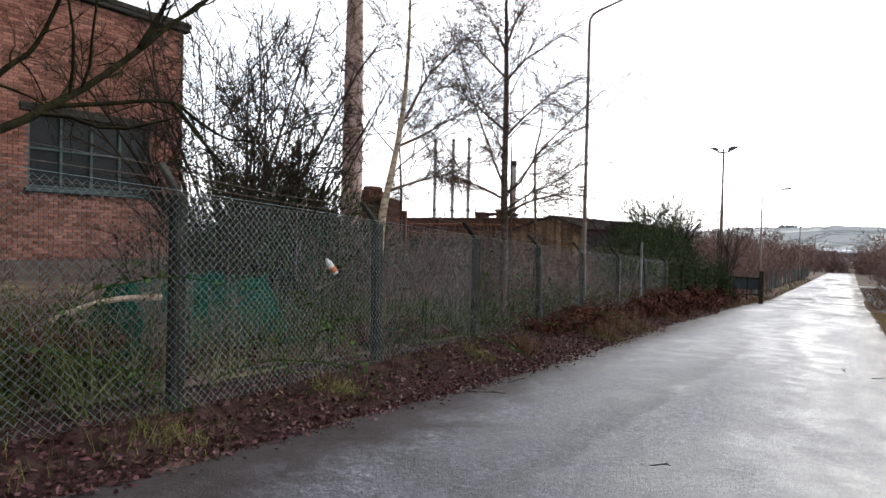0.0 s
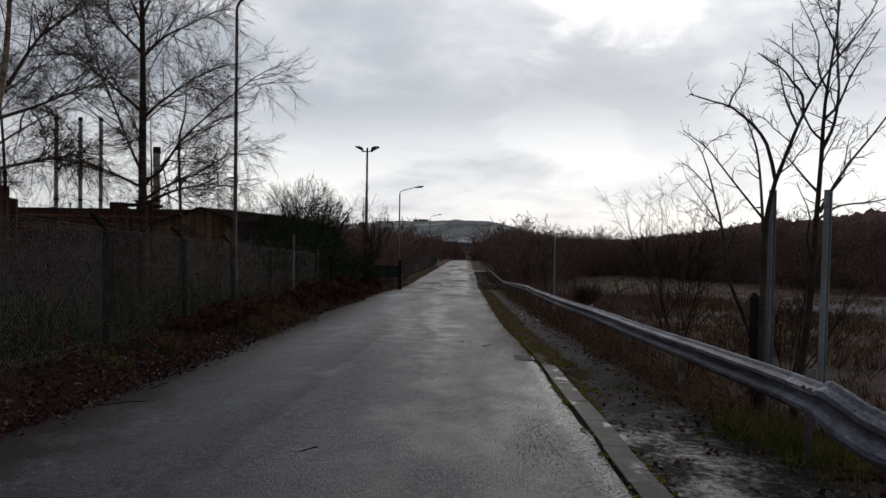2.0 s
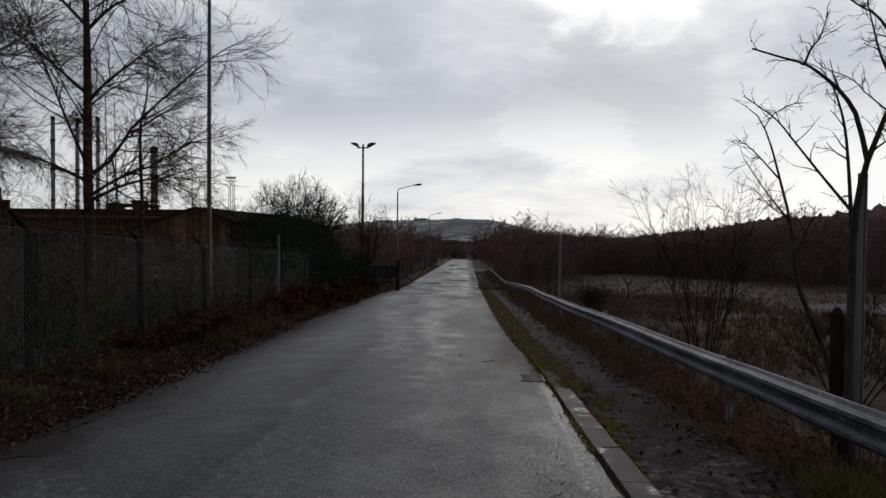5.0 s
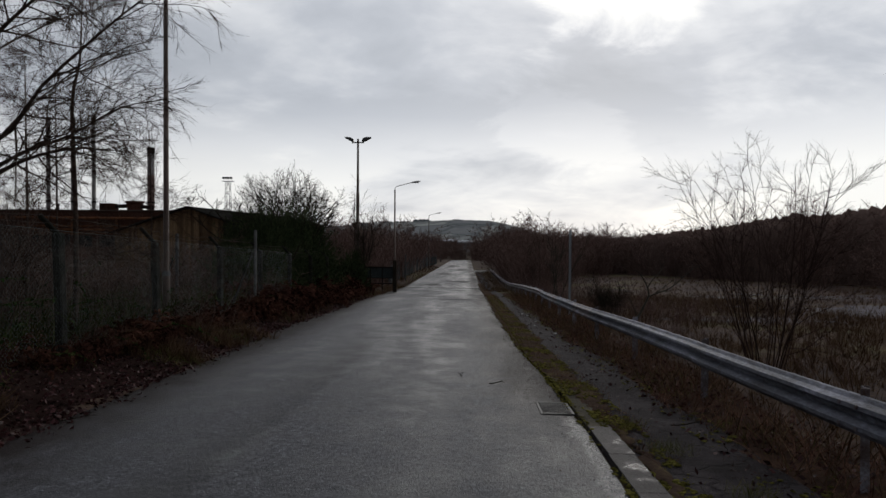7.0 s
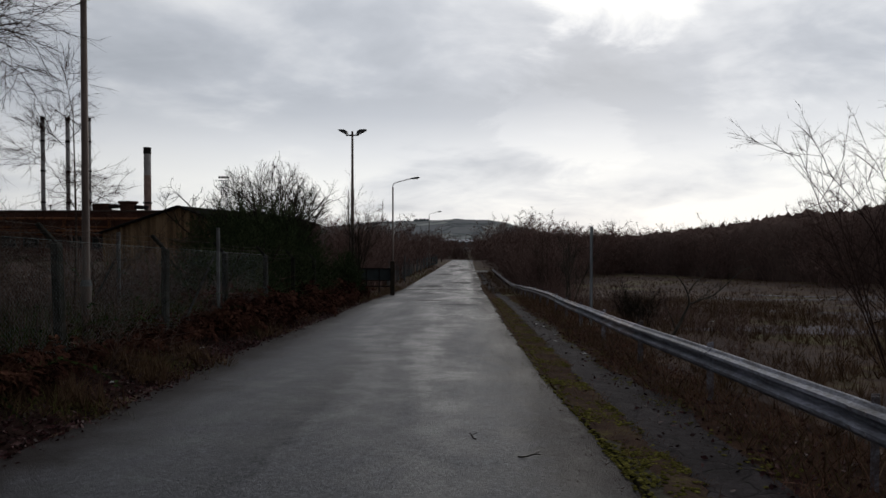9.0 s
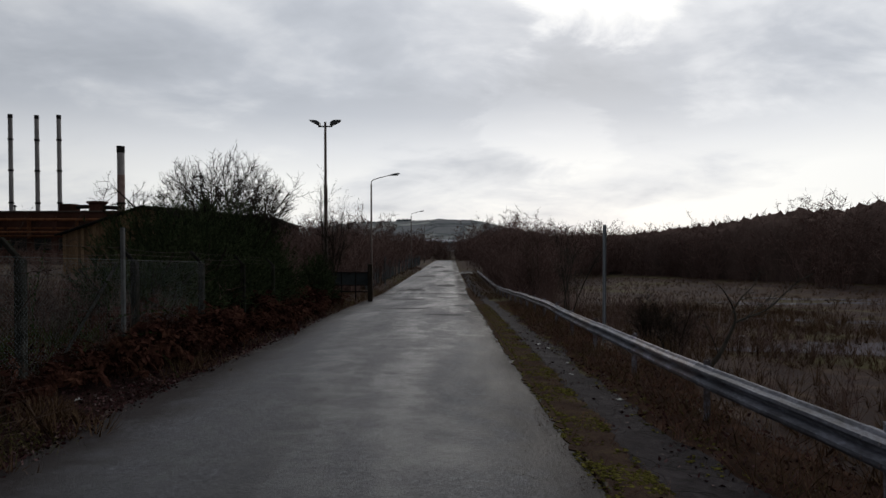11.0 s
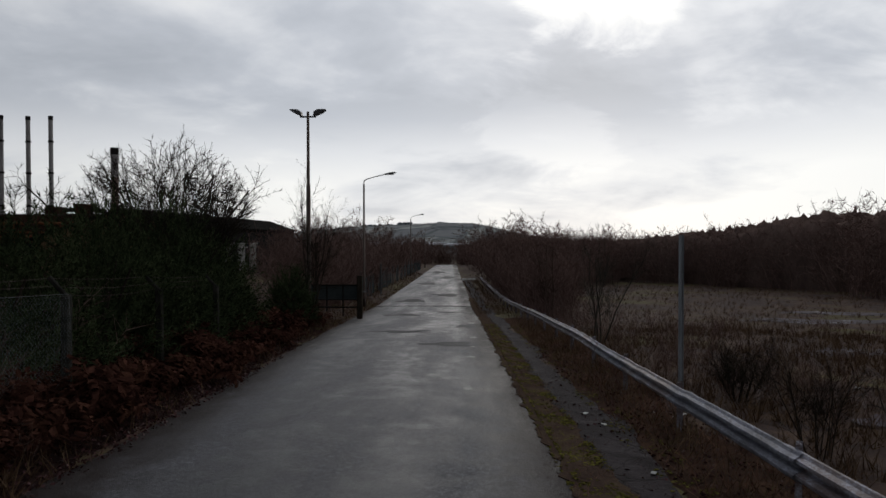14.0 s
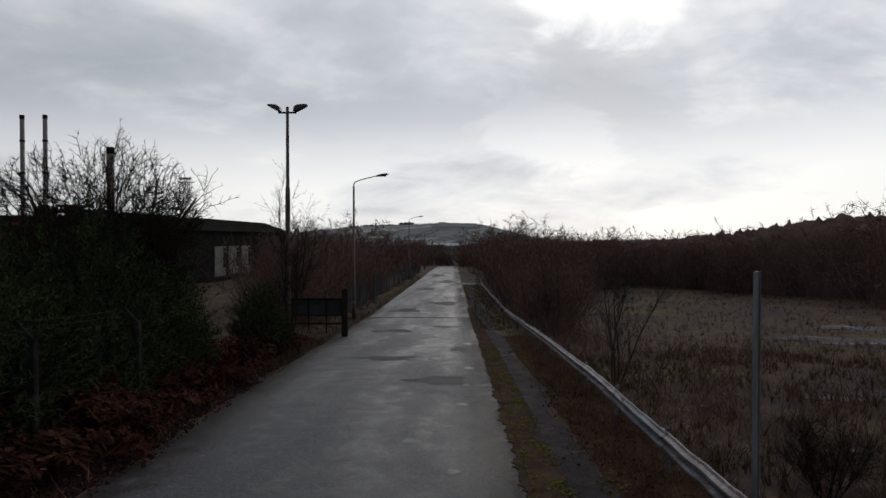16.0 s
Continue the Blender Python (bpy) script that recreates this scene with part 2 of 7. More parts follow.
def path_mat():
    """Broken footpath asphalt: damp mud and a broken film of water towards the low end."""
    m = bpy.data.materials.new("damp_path_asphalt")
    m.use_nodes = True
    t = m.node_tree
    bsdf = t.nodes["Principled BSDF"]
    pos = node(t, "ShaderNodeNewGeometry")
    sep = t.nodes.new("ShaderNodeSeparateXYZ")
    t.links.new(pos, sep.inputs[0])
    big = node(t, "ShaderNodeTexNoise", Vector=pos, Scale=1.7, Detail=6.0, Roughness=0.65, Distortion=0.6)
    mid = node(t, "ShaderNodeTexNoise", Vector=pos, Scale=13.0, Detail=5.0, Roughness=0.7)
    grit = node(t, "ShaderNodeTexNoise", Vector=pos, Scale=60.0, Detail=3.0, Roughness=0.7)
    crack = node(t, "ShaderNodeTexVoronoi", Vector=mixc(t, 0.3, pos, node(t, "ShaderNodeTexNoise", 1, Vector=pos, Scale=3.0)), Scale=2.2)
    crack.node.feature = "DISTANCE_TO_EDGE"
    cr = node(t, "ShaderNodeMapRange", 0, Value=crack.node.outputs[0], i1=0.0, i2=0.035)
    f = mth(t, "ADD", mth(t, "MULTIPLY", big, 0.5), mth(t, "ADD", mth(t, "MULTIPLY", mid, 0.3), mth(t, "MULTIPLY", grit, 0.2)))
    col = ramp(t, f, [(0.38, (0.014, 0.0115, 0.012)), (0.5, (0.031, 0.0262, 0.0282)), (0.62, (0.06, 0.0515, 0.0545))])
    col = mixc(t, mth(t, "MULTIPLY", mth(t, "SUBTRACT", 1.0, cr), 0.45), col, (0.008, 0.007, 0.006))
    t.links.new(col, bsdf.inputs["Base Color"])
    low = mth(t, "SUBTRACT", 1.0, node(t, "ShaderNodeMapRange", 0, Value=sep.outputs[1], i1=0.5, i2=4.0))
    w = mth(t, "ADD", mth(t, "ADD", mth(t, "MULTIPLY", big, 0.4), mth(t, "ADD", mth(t, "MULTIPLY", mid, 0.35), mth(t, "MULTIPLY", grit, 0.25))), mth(t, "MULTIPLY", low, 0.09))
    w = node(t, "ShaderNodeMapRange", 0, Value=w, i1=0.54, i2=0.67)
    w = mth(t, "MULTIPLY", w, mth(t, "MINIMUM", mth(t, "MULTIPLY", low, 2.0), 1.0))
    t.links.new(mth(t, "SUBTRACT", mth(t, "ADD", 0.62, mth(t, "MULTIPLY", grit, 0.3)), mth(t, "MULTIPLY", w, 0.5)), bsdf.inputs["Roughness"])
    t.links.new(mth(t, "ADD", 0.02, mth(t, "MULTIPLY", w, 0.5)), bsdf.inputs["Specular IOR Level"])
    h = mth(t, "ADD", mth(t, "MULTIPLY", mid, 1.0), mth(t, "ADD", mth(t, "MULTIPLY", grit, 0.5), mth(t, "MULTIPLY", cr, 0.5)))
    t.links.new(node(t, "ShaderNodeBump", Strength=0.9, Distance=0.02, Height=h), bsdf.inputs["Normal"])
    return m


def ground_mat():
    """Winter waste ground: dark soil, dead turf, moss in patches a few metres across."""
    m = bpy.data.materials.new("rough_winter_ground")
    m.use_nodes = True
    t = m.node_tree
    bsdf = t.nodes["Principled BSDF"]
    pos = node(t, "ShaderNodeNewGeometry")
    big = node(t, "ShaderNodeTexNoise", Vector=pos, Scale=0.16, Detail=5.0, Roughness=0.6, Distortion=0.5)
    mid = node(t, "ShaderNodeTexNoise", Vector=pos, Scale=1.4, Detail=6.0, Roughness=0.68)
    fine = node(t, "ShaderNodeTexNoise", Vector=pos, Scale=17.0, Detail=4.0, Roughness=0.7)
    f = mth(t, "ADD", mth(t, "MULTIPLY", mid, 0.6), mth(t, "MULTIPLY", fine, 0.4))
    turf = ramp(t, f, [(0.34, (0.033, 0.0205, 0.017)), (0.47, (0.061, 0.039, 0.0305)), (0.58, (0.092, 0.061, 0.045)), (0.7, (0.12, 0.086, 0.059))])
    moss = ramp(t, f, [(0.36, (0.036, 0.032, 0.014)), (0.52, (0.085, 0.078, 0.032)), (0.66, (0.14, 0.13, 0.055))])
    soil = ramp(t, f, [(0.36, (0.029, 0.0205, 0.019)), (0.6, (0.066, 0.0485, 0.0455))])
    k1 = node(t, "ShaderNodeMapRange", 0, Value=mth(t, "ADD", big, mth(t, "MULTIPLY", mth(t, "SUBTRACT", mid, 0.5), 0.35)), i1=0.54, i2=0.62)
    k2 = node(t, "ShaderNodeMapRange", 0, Value=mth(t, "ADD", big, mth(t, "MULTIPLY", mth(t, "SUBTRACT", mid, 0.5), 0.5)), i1=0.52, i2=0.42)
    col = mixc(t, mth(t, "MULTIPLY", k2, 0.75), mixc(t, mth(t, "MULTIPLY", k1, 0.8), turf, moss), soil)
    t.links.new(col, bsdf.inputs["Base Color"])
    bsdf.inputs["Roughness"].default_value = 0.93
    bsdf.inputs["Specular IOR Level"].default_value = 0.05
    t.links.new(node(t, "ShaderNodeBump", Strength=1.0, Distance=0.05, Height=f), bsdf.inputs["Normal"])
    return m


def hill_mat():
    """Far hillside: winter pasture cut up by dark hedges and copses; haze painted in."""
    m = bpy.data.materials.new("hazed_fields")
    m.use_nodes = True
    t = m.node_tree
    bsdf = t.nodes["Principled BSDF"]
    pos = node(t, "ShaderNodeVectorMath", p_operation="MULTIPLY", i0=node(t, "ShaderNodeNewGeometry"), i1=(1.0, 0.45, 0.0))
    warp = node(t, "ShaderNodeTexNoise", Vector=pos, Scale=0.01, Detail=3.0)
    v = node(t, "ShaderNodeVectorMath", p_operation="ADD", i0=pos, i1=node(t, "ShaderNodeVectorMath", p_operation="MULTIPLY", i0=warp, i1=(40.0, 40.0, 0.0)))
    cell = node(t, "ShaderNodeTexVoronoi", 1, Vector=v, Scale=0.017)
    edge = node(t, "ShaderNodeTexVoronoi", Vector=v, Scale=0.017)
    edge.node.feature = "DISTANCE_TO_EDGE"
    sep = t.nodes.new("ShaderNodeSeparateXYZ")
    t.links.new(cell, sep.inputs[0])
    n = node(t, "ShaderNodeTexNoise", Vector=pos, Scale=0.05, Detail=4.0)
    # Fields and hedges are greyed and lightened to imitate the haze of distance.
    field = ramp(t, mth(t, "ADD", mth(t, "MULTIPLY", sep.outputs[0], 0.7), mth(t, "MULTIPLY", n, 0.3)), [(0.2, (0.18, 0.185, 0.19)), (0.5, (0.25, 0.26, 0.25)), (0.8, (0.31, 0.315, 0.3))])
    hedge = node(t, "ShaderNodeMapRange", 0, Value=mth(t, "ADD", edge, mth(t, "MULTIPLY", mth(t, "SUBTRACT", n, 0.5), 0.2)), i1=0.09, i2=0.03)
    wood = node(t, "ShaderNodeMapRange", 0, Value=warp, i1=0.55, i2=0.6)
    col = mixc(t, mth(t, "MULTIPLY", mth(t, "MAXIMUM", hedge, wood), 0.7), field, (0.09, 0.1, 0.105))
    t.links.new(col, bsdf.inputs["Base Color"])
    bsdf.inputs["Roughness"].default_value = 0.95
    bsdf.inputs["Specular IOR Level"].default_value = 0.0
    return m


M = {
    "asphalt": asphalt(),
    "path": path_mat(),
    "patch": mat("dark_tar_patch", [(0.026, 0.026, 0.028), (0.05, 0.05, 0.053)], 5, 0.7, 0.6, 80, spec=0.1),
    "paint": mat("worn_road_paint", [(0.03, 0.03, 0.03), (0.13, 0.13, 0.127)], 14, 0.5, 0.3, 90, spec=0.2),
    "kerb": mat("wet_kerb_concrete", [(0.0122, 0.0101, 0.00963), (0.0326, 0.027, 0.0268), (0.0714, 0.0598, 0.0599)], 3.2, 0.68, 1.2, 45, wet=0.16, spec=0.22, vary=0.22),
    "mossykerb": mat("mossy_kerb_concrete", [(0.0248, 0.0216, 0.0153), (0.058, 0.051, 0.037), (0.108, 0.0941, 0.0717)], 4, 0.85, 0.8, 50, spec=0.03, vary=0.2),
    "mosssoil": mat("mossy_soil", [(0.0291, 0.0202, 0.0174), (0.0493, 0.0336, 0.028), (0.0694, 0.0482, 0.0381), (0.0896, 0.0661, 0.0426), (0.1344, 0.1176, 0.0448)], 2.2, 0.95, 1.5, 26),
    "slab": mat("pale_concrete", [(0.18, 0.18, 0.17), (0.32, 0.31, 0.29)], 3, 0.6, 0.3, 50),
    "hard": mat("damp_hardstanding", [(0.0275, 0.0217, 0.026), (0.0569, 0.0469, 0.0559), (0.0918, 0.0782, 0.0915)], 0.5, 0.8, 0.6, 7, wet=0.1, spec=0.1),
    "ground": ground_mat(),
    "hill": hill_mat(),
    "soil": mat("leaf_mould_soil", [(0.0243, 0.0161, 0.0127), (0.0585, 0.0363, 0.0274), (0.1218, 0.0684, 0.0461)], 3, 0.9, 1.0, 30),
    "mould": mat("wet_leaf_mould", [(0.011, 0.007, 0.0065), (0.024, 0.0145, 0.013), (0.048, 0.029, 0.025)], 5, 0.85, 1.2, 35),
    "leaf": mat("fallen_leaves", [(0.0207, 0.00767, 0.0085), (0.0457, 0.0181, 0.0193), (0.0847, 0.0383, 0.0348)], 6, 0.6, 0.2, 60, vary=0.65, island=True, spec=0.1),
    "moss": mat("moss", [(0.0331, 0.0298, 0.0088), (0.0729, 0.0663, 0.0177), (0.1436, 0.1271, 0.0331)], 9, 0.95, 0.8, 80, vary=0.6, island=True),
    "grass": mat("winter_grass", [(0.048, 0.06, 0.0144), (0.108, 0.114, 0.0336), (0.18, 0.15, 0.06)], 3, 0.7, 0.0, 30, vary=0.45, island=True),
    "straw": mat("dead_grass", [(0.0408, 0.0255, 0.0163), (0.0979, 0.0633, 0.0385), (0.18, 0.127, 0.077)], 2, 0.8, 0.0, 20, vary=0.5, island=True),
    "stalk": mat("withered_stalks", [(0.066, 0.0356, 0.0271), (0.1358, 0.0712, 0.0511), (0.2522, 0.1448, 0.0957)], 1.2, 0.85, 0.0, 12, vary=0.5, island=True),
    "tussock": mat("brown_tussock_grass", [(0.0577, 0.0348, 0.0234), (0.093, 0.0581, 0.0361), (0.1399, 0.0912, 0.0541)], 0.5, 0.85, 0.0, 6, vary=0.3, island=True),
    "rankgrass": mat("rank_damp_grass", [(0.0147, 0.0191, 0.00674), (0.0367, 0.0452, 0.0144), (0.0826, 0.0782, 0.0308)], 1.5, 0.85, 0.0, 12, vary=0.5, island=True),
    "bracken": mat("dead_bracken", [(0.0191, 0.00891, 0.00781), (0.0466, 0.0201, 0.0148), (0.0899, 0.0439, 0.027)], 2, 0.85, 0.0, 20, vary=0.5, island=True),
    "bramble": mat("bramble_leaves", [(0.012, 0.025, 0.008), (0.03, 0.05, 0.016), (0.06, 0.05, 0.02)], 2, 0.55, 0.0, 20, vary=0.5, island=True),
    "gorse": mat("gorse_needles", [(0.013, 0.018, 0.010), (0.03, 0.04, 0.019), (0.056, 0.068, 0.032)], 1.5, 0.8, 0.0, 20, vary=0.5, island=True),
    "bark": mat("dark_bark", [(0.013, 0.011, 0.009), (0.028, 0.023, 0.018), (0.05, 0.041, 0.033)], 9, 0.85, 0.8, 60, stretch=(1, 1, 0.3)),
    "mossbark": mat("mossy_bark", [(0.006, 0.0055, 0.004), (0.014, 0.0125, 0.008), (0.032, 0.031, 0.013)], 6, 0.9, 0.9, 50),
    "birch": mat("birch_bark", [(0.02, 0.016, 0.013), (0.16, 0.12, 0.085), (0.36, 0.29, 0.21), (0.45, 0.38, 0.3)], 7, 0.7, 0.5, 40, stretch=(1, 1, 2.6)),
    "birchdark": mat("dark_birch_bark", [(0.02, 0.015, 0.013), (0.06, 0.044, 0.036), (0.15, 0.11, 0.09)], 7, 0.8, 0.6, 40, stretch=(1, 1, 2.0)),
    "ashbark": mat("grey_ash_bark", [(0.025, 0.023, 0.02), (0.06, 0.054, 0.045), (0.11, 0.098, 0.082)], 8, 0.8, 0.5, 50, stretch=(1, 1, 0.5)),
    "twig": mat("twigs", [(0.022, 0.013, 0.011), (0.045, 0.026, 0.021), (0.066, 0.04, 0.032)], 3, 0.75, 0.0, 20, vary=0.35, island=True),
    "scrub": mat("scrub_stems", [(0.0831, 0.0542, 0.0484), (0.1367, 0.0895, 0.0781), (0.1897, 0.127, 0.1107)], 0.3, 0.85, 0.0, 3, vary=0.32, island=True),
    "undergrowth": mat("dark_undergrowth_stems", [(0.0506, 0.0355, 0.0304), (0.0929, 0.0641, 0.054), (0.151, 0.105, 0.0878)], 0.6, 0.85, 0.0, 5, vary=0.4, island=True),
    "innerwood": mat("massed_twigs", [(0.0595, 0.0408, 0.0357), (0.111, 0.0765, 0.0663), (0.17, 0.122, 0.105)], 0.5, 0.95, 1.0, 5, stretch=(1, 1, 0.3)),
    "willow": mat("brown_willow_bark", [(0.022, 0.0139, 0.0116), (0.0465, 0.0301, 0.0257), (0.0759, 0.0521, 0.0449)], 5, 0.8, 0.3, 30),
    "poststeel": mat("bluish_galvanised_post", [(0.156, 0.169, 0.189), (0.26, 0.28, 0.305), (0.39, 0.41, 0.436)], 3, 0.5, 0.2, 40, metal=0.3, spec=0.4, stretch=(1, 1, 0.3)),
    "wood": mat("weathered_boards", [(0.06, 0.036, 0.022), (0.13, 0.085, 0.05), (0.22, 0.15, 0.09)], 0.8, 0.8, 0.4, 14, stretch=(1, 1, 0.15), vary=0.4),
    "roofdark": mat("dark_corrugated_roof", [(0.012, 0.012, 0.011), (0.022, 0.021, 0.019), (0.035, 0.034, 0.03)], 0.7, 0.8, 0.3, 9),
    "brick": mat("red_brick", [(0.07, 0.033, 0.027), (0.135, 0.063, 0.047), (0.205, 0.107, 0.083)], 1.3, 0.88, 0.5, 45, vary=0.4),
    "brickisland": mat("red_brick_courses", [(0.07, 0.033, 0.027), (0.135, 0.063, 0.047), (0.205, 0.107, 0.083)], 1.3, 0.88, 0.5, 45, vary=0.4, island=True),
    "mortar": mat("sooty_mortar", [(0.06, 0.045, 0.04), (0.12, 0.095, 0.08)], 3, 0.95, 0.5, 60),
    "stackbrick": mat("chimney_brick", [(0.12, 0.08, 0.07), (0.19, 0.135, 0.12), (0.26, 0.19, 0.17)], 0.5, 0.9, 0.4, 12),
    "facbrick": mat("factory_brick", [(0.03, 0.016, 0.0125), (0.058, 0.028, 0.021), (0.085, 0.045, 0.034)], 0.25, 0.9, 0.3, 5),
    "rust": mat("rusty_steel", [(0.05, 0.022, 0.012), (0.12, 0.05, 0.025), (0.17, 0.085, 0.05)], 1.2, 0.75, 0.4, 25, metal=0.2),
    "galv": mat("dull_galvanised_steel", [(0.048, 0.0424, 0.0424), (0.1319, 0.1356, 0.1612), (0.2879, 0.294, 0.3563)], 5.0, 0.66, 0.6, 40, metal=0.25, stretch=(1, 0.35, 1), spec=0.2),
    "galvold": mat("weathered_rail_steel", [(0.0561, 0.0293, 0.0224), (0.1247, 0.106, 0.1121), (0.3113, 0.325, 0.3925)], 5.0, 0.6, 0.6, 45, metal=0.25, stretch=(1, 0.5, 1), spec=0.2),
    "pole": mat("lamp_pole_steel", [(0.035, 0.024, 0.02), (0.085, 0.062, 0.052), (0.14, 0.11, 0.095)], 3, 0.6, 0.3, 30, metal=0.3, stretch=(1, 1, 0.2), spec=0.3),
    "lamphead": mat("dark_lamp_housing", [(0.03, 0.03, 0.032), (0.06, 0.06, 0.064)], 4, 0.5, 0.1, 30, spec=0.4),
    "lens": mat("lamp_lens", [(0.25, 0.25, 0.24), (0.35, 0.35, 0.33)], 4, 0.2, 0.0, 30, spec=0.4),
    "stack": mat("grey_flue_steel", [(0.13, 0.12, 0.12), (0.24, 0.23, 0.23), (0.34, 0.33, 0.33)], 0.2, 0.55, 0.1, 2, metal=0.2, stretch=(1, 1, 0.3)),
    "iron": mat("worn_cast_iron", [(0.0144, 0.0136, 0.013), (0.0324, 0.032, 0.032), (0.0576, 0.0584, 0.0605)], 9, 0.6, 0.4, 60, metal=0.3, spec=0.2),
    "sootblack": mat("soot_black", [(0.012, 0.012, 0.012), (0.03, 0.028, 0.027)], 0.5, 0.8, 0.1, 4),
    "conc": mat("fence_post_concrete", [(0.010, 0.010, 0.009), (0.024, 0.023, 0.020), (0.055, 0.053, 0.046)], 5, 0.9, 0.6, 60),
    "concpale": mat("pale_post_concrete", [(0.06, 0.06, 0.06), (0.12, 0.12, 0.12), (0.19, 0.19, 0.187)], 5, 0.75, 0.4, 60),
    "wire": mat("dull_green_wire", [(0.05, 0.065, 0.068), (0.09, 0.112, 0.117), (0.15, 0.17, 0.173)], 1.2, 0.6, 0.0, 20, metal=0.2, spec=0.15),
    "rustwire": mat("old_barbed_wire", [(0.04, 0.03, 0.025), (0.10, 0.085, 0.075)], 3, 0.7, 0.0, 30, metal=0.3),
    "green": mat("green_sheet", [(0.004, 0.0225, 0.015), (0.009, 0.0475, 0.031)], 2, 0.6, 0.3, 12),
    "white": mat("off_white_board", [(0.12, 0.12, 0.11), (0.27, 0.265, 0.25)], 1.5, 0.7, 0.2, 12),
    # Near-black colour that stands in for the shade inside openings.
    "dark": mat("void_shade", [(0.008, 0.008, 0.008), (0.016, 0.015, 0.015)], 2, 0.9, 0.0, 9),
    # Opaque pane; its near-black colour stands in for the unlit room behind.
    "glass": mat("dirty_dark_room_glass", [(0.004, 0.005, 0.005), (0.010, 0.012, 0.012)], 4, 0.3, 0.1, 20, spec=0.12),
    "frame": mat("faded_window_paint", [(0.02, 0.026, 0.026), (0.055, 0.068, 0.066)], 6, 0.75, 0.3, 40),
    "palisade": mat("blue_grey_panel", [(0.034, 0.042, 0.044), (0.07, 0.081, 0.084)], 1.0, 0.6, 0.2, 12),
    "litter": mat("torn_plastic", [(0.3, 0.3, 0.29), (0.55, 0.55, 0.53)], 9, 0.5, 0.2, 40),
    "orange": mat("faded_orange_plastic", [(0.3, 0.09, 0.03), (0.45, 0.16, 0.06)], 9, 0.5, 0.2, 40),
    # Pale bluish tone: distance haze painted into the colour of far things.
    "farhaze": mat("far_haze_tone", [(0.119, 0.133, 0.145), (0.187, 0.204, 0.212)], 0.05, 0.95, 0.0, 0.4),
    "paleroof": mat("pale_sheet_roof", [(0.4, 0.42, 0.45), (0.55, 0.57, 0.6)], 0.1, 0.6, 0.0, 2),
    "houses": mat("far_render", [(0.13, 0.13, 0.13), (0.22, 0.22, 0.215)], 0.2, 0.9, 0.0, 2),
}


# ---- building helpers ----
class Geo:
    """Collects vertices, triangles and quads for one mesh."""

    def __init__(self):
        self.v, self.t, self.q, self.n = [], [], [], 0

    def add(self, v, tris=None, quads=None):
        v = np.asarray(v, float).reshape(-1, 3)
        if tris is not None and len(tris):
            self.t.append(np.asarray(tris, int).reshape(-1, 3) + self.n)
        if quads is not None and len(quads):
            self.q.append(np.asarray(quads, int).reshape(-1, 4) + self.n)
        self.v.append(v)
        self.n += len(v)
        return self

    def tube(self, pts, radii, n=5, cap=True):
        pts = np.asarray(pts, float)
        k = len(pts)
        radii = np.broadcast_to(np.asarray(radii, float), (k,))
        d = np.gradient(pts, axis=0)
        d /= np.linalg.norm(d, axis=1)[:, None] + 1e-9
        ref = np.array((0.0, 0.0, 1.0)) if abs(d[:, 2]).mean() < 0.8 else np.array((0.0, 1.0, 0.0))
        a = np.cross(d, ref)
        a /= np.linalg.norm(a, axis=1)[:, None] + 1e-9
        b = np.cross(d, a)
        th = np.arange(n) * 2 * np.pi / n
        ring = (pts[:, None] + radii[:, None, None] * (np.cos(th)[None, :, None] * a[:, None] + np.sin(th)[None, :, None] * b[:, None]))
        i, j = np.meshgrid(np.arange(k - 1), np.arange(n), indexing="ij")
        jn = (j + 1) % n
        quads = np.stack([i * n + j, (i + 1) * n + j, (i + 1) * n + jn, i * n + jn], -1).reshape(-1, 4)
        v = ring.reshape(-1, 3)
        tris = []
        if cap:
            v = np.vstack([v, pts[:1], pts[-1:]])
            for jj in range(n):
                tris.append((k * n, jj, (jj + 1) % n))
                tris.append((k * n + 1, (k - 1) * n + (jj + 1) % n, (k - 1) * n + jj))
        return self.add(v, tris, quads)

    def box(self, c, s, c2=0.0, m=None):
        """A box of size s round c with chamfered edges; m: a turn about its middle."""
        h = np.array(s, float) / 2
        k = min(c2, h.min() * 0.8)
        v, idx = [], {}
        for sx in (-1, 1):
            for sy in (-1, 1):
                for sz in (-1, 1):
                    sg = np.array((sx, sy, sz))
                    for ax in range(3 if k else 1):
                        p = h.copy()
                        if k:
                            p -= k
                            p[ax] = h[ax]
                        idx[sx, sy, sz, ax] = len(v)
                        v.append(p * sg)
        v = np.array(v)
        if m is not None:
            v = v @ np.array(m.to_3x3()).T
        v += np.array(c, float)
        q, t = [], []
        g = (lambda a, b, c_, ax: idx[a, b, c_, ax if k else 0])
        for ax in range(3):
            o1, o2 = (ax + 1) % 3, (ax + 2) % 3
            for s0 in (-1, 1):
                loop = []
                for s1, s2 in ((-1, -1), (1, -1), (1, 1), (-1, 1)):
                    sg = [0, 0, 0]
                    sg[ax], sg[o1], sg[o2] = s0, s1, s2
                    loop.append(g(*sg, ax))
                q.append(loop if s0 > 0 else loop[::-1])
        if k:
            for ax in range(3):
                o1, o2 = (ax + 1) % 3, (ax + 2) % 3
                for s1 in (-1, 1):
                    for s2 in (-1, 1):
                        e = []
                        for s0, face in ((-1, o1), (1, o1), (1, o2), (-1, o2)):
                            sg = [0, 0, 0]
                            sg[ax], sg[o1], sg[o2] = s0, s1, s2
                            e.append(g(*sg, face))
                        q.append(e if s1 * s2 > 0 else e[::-1])
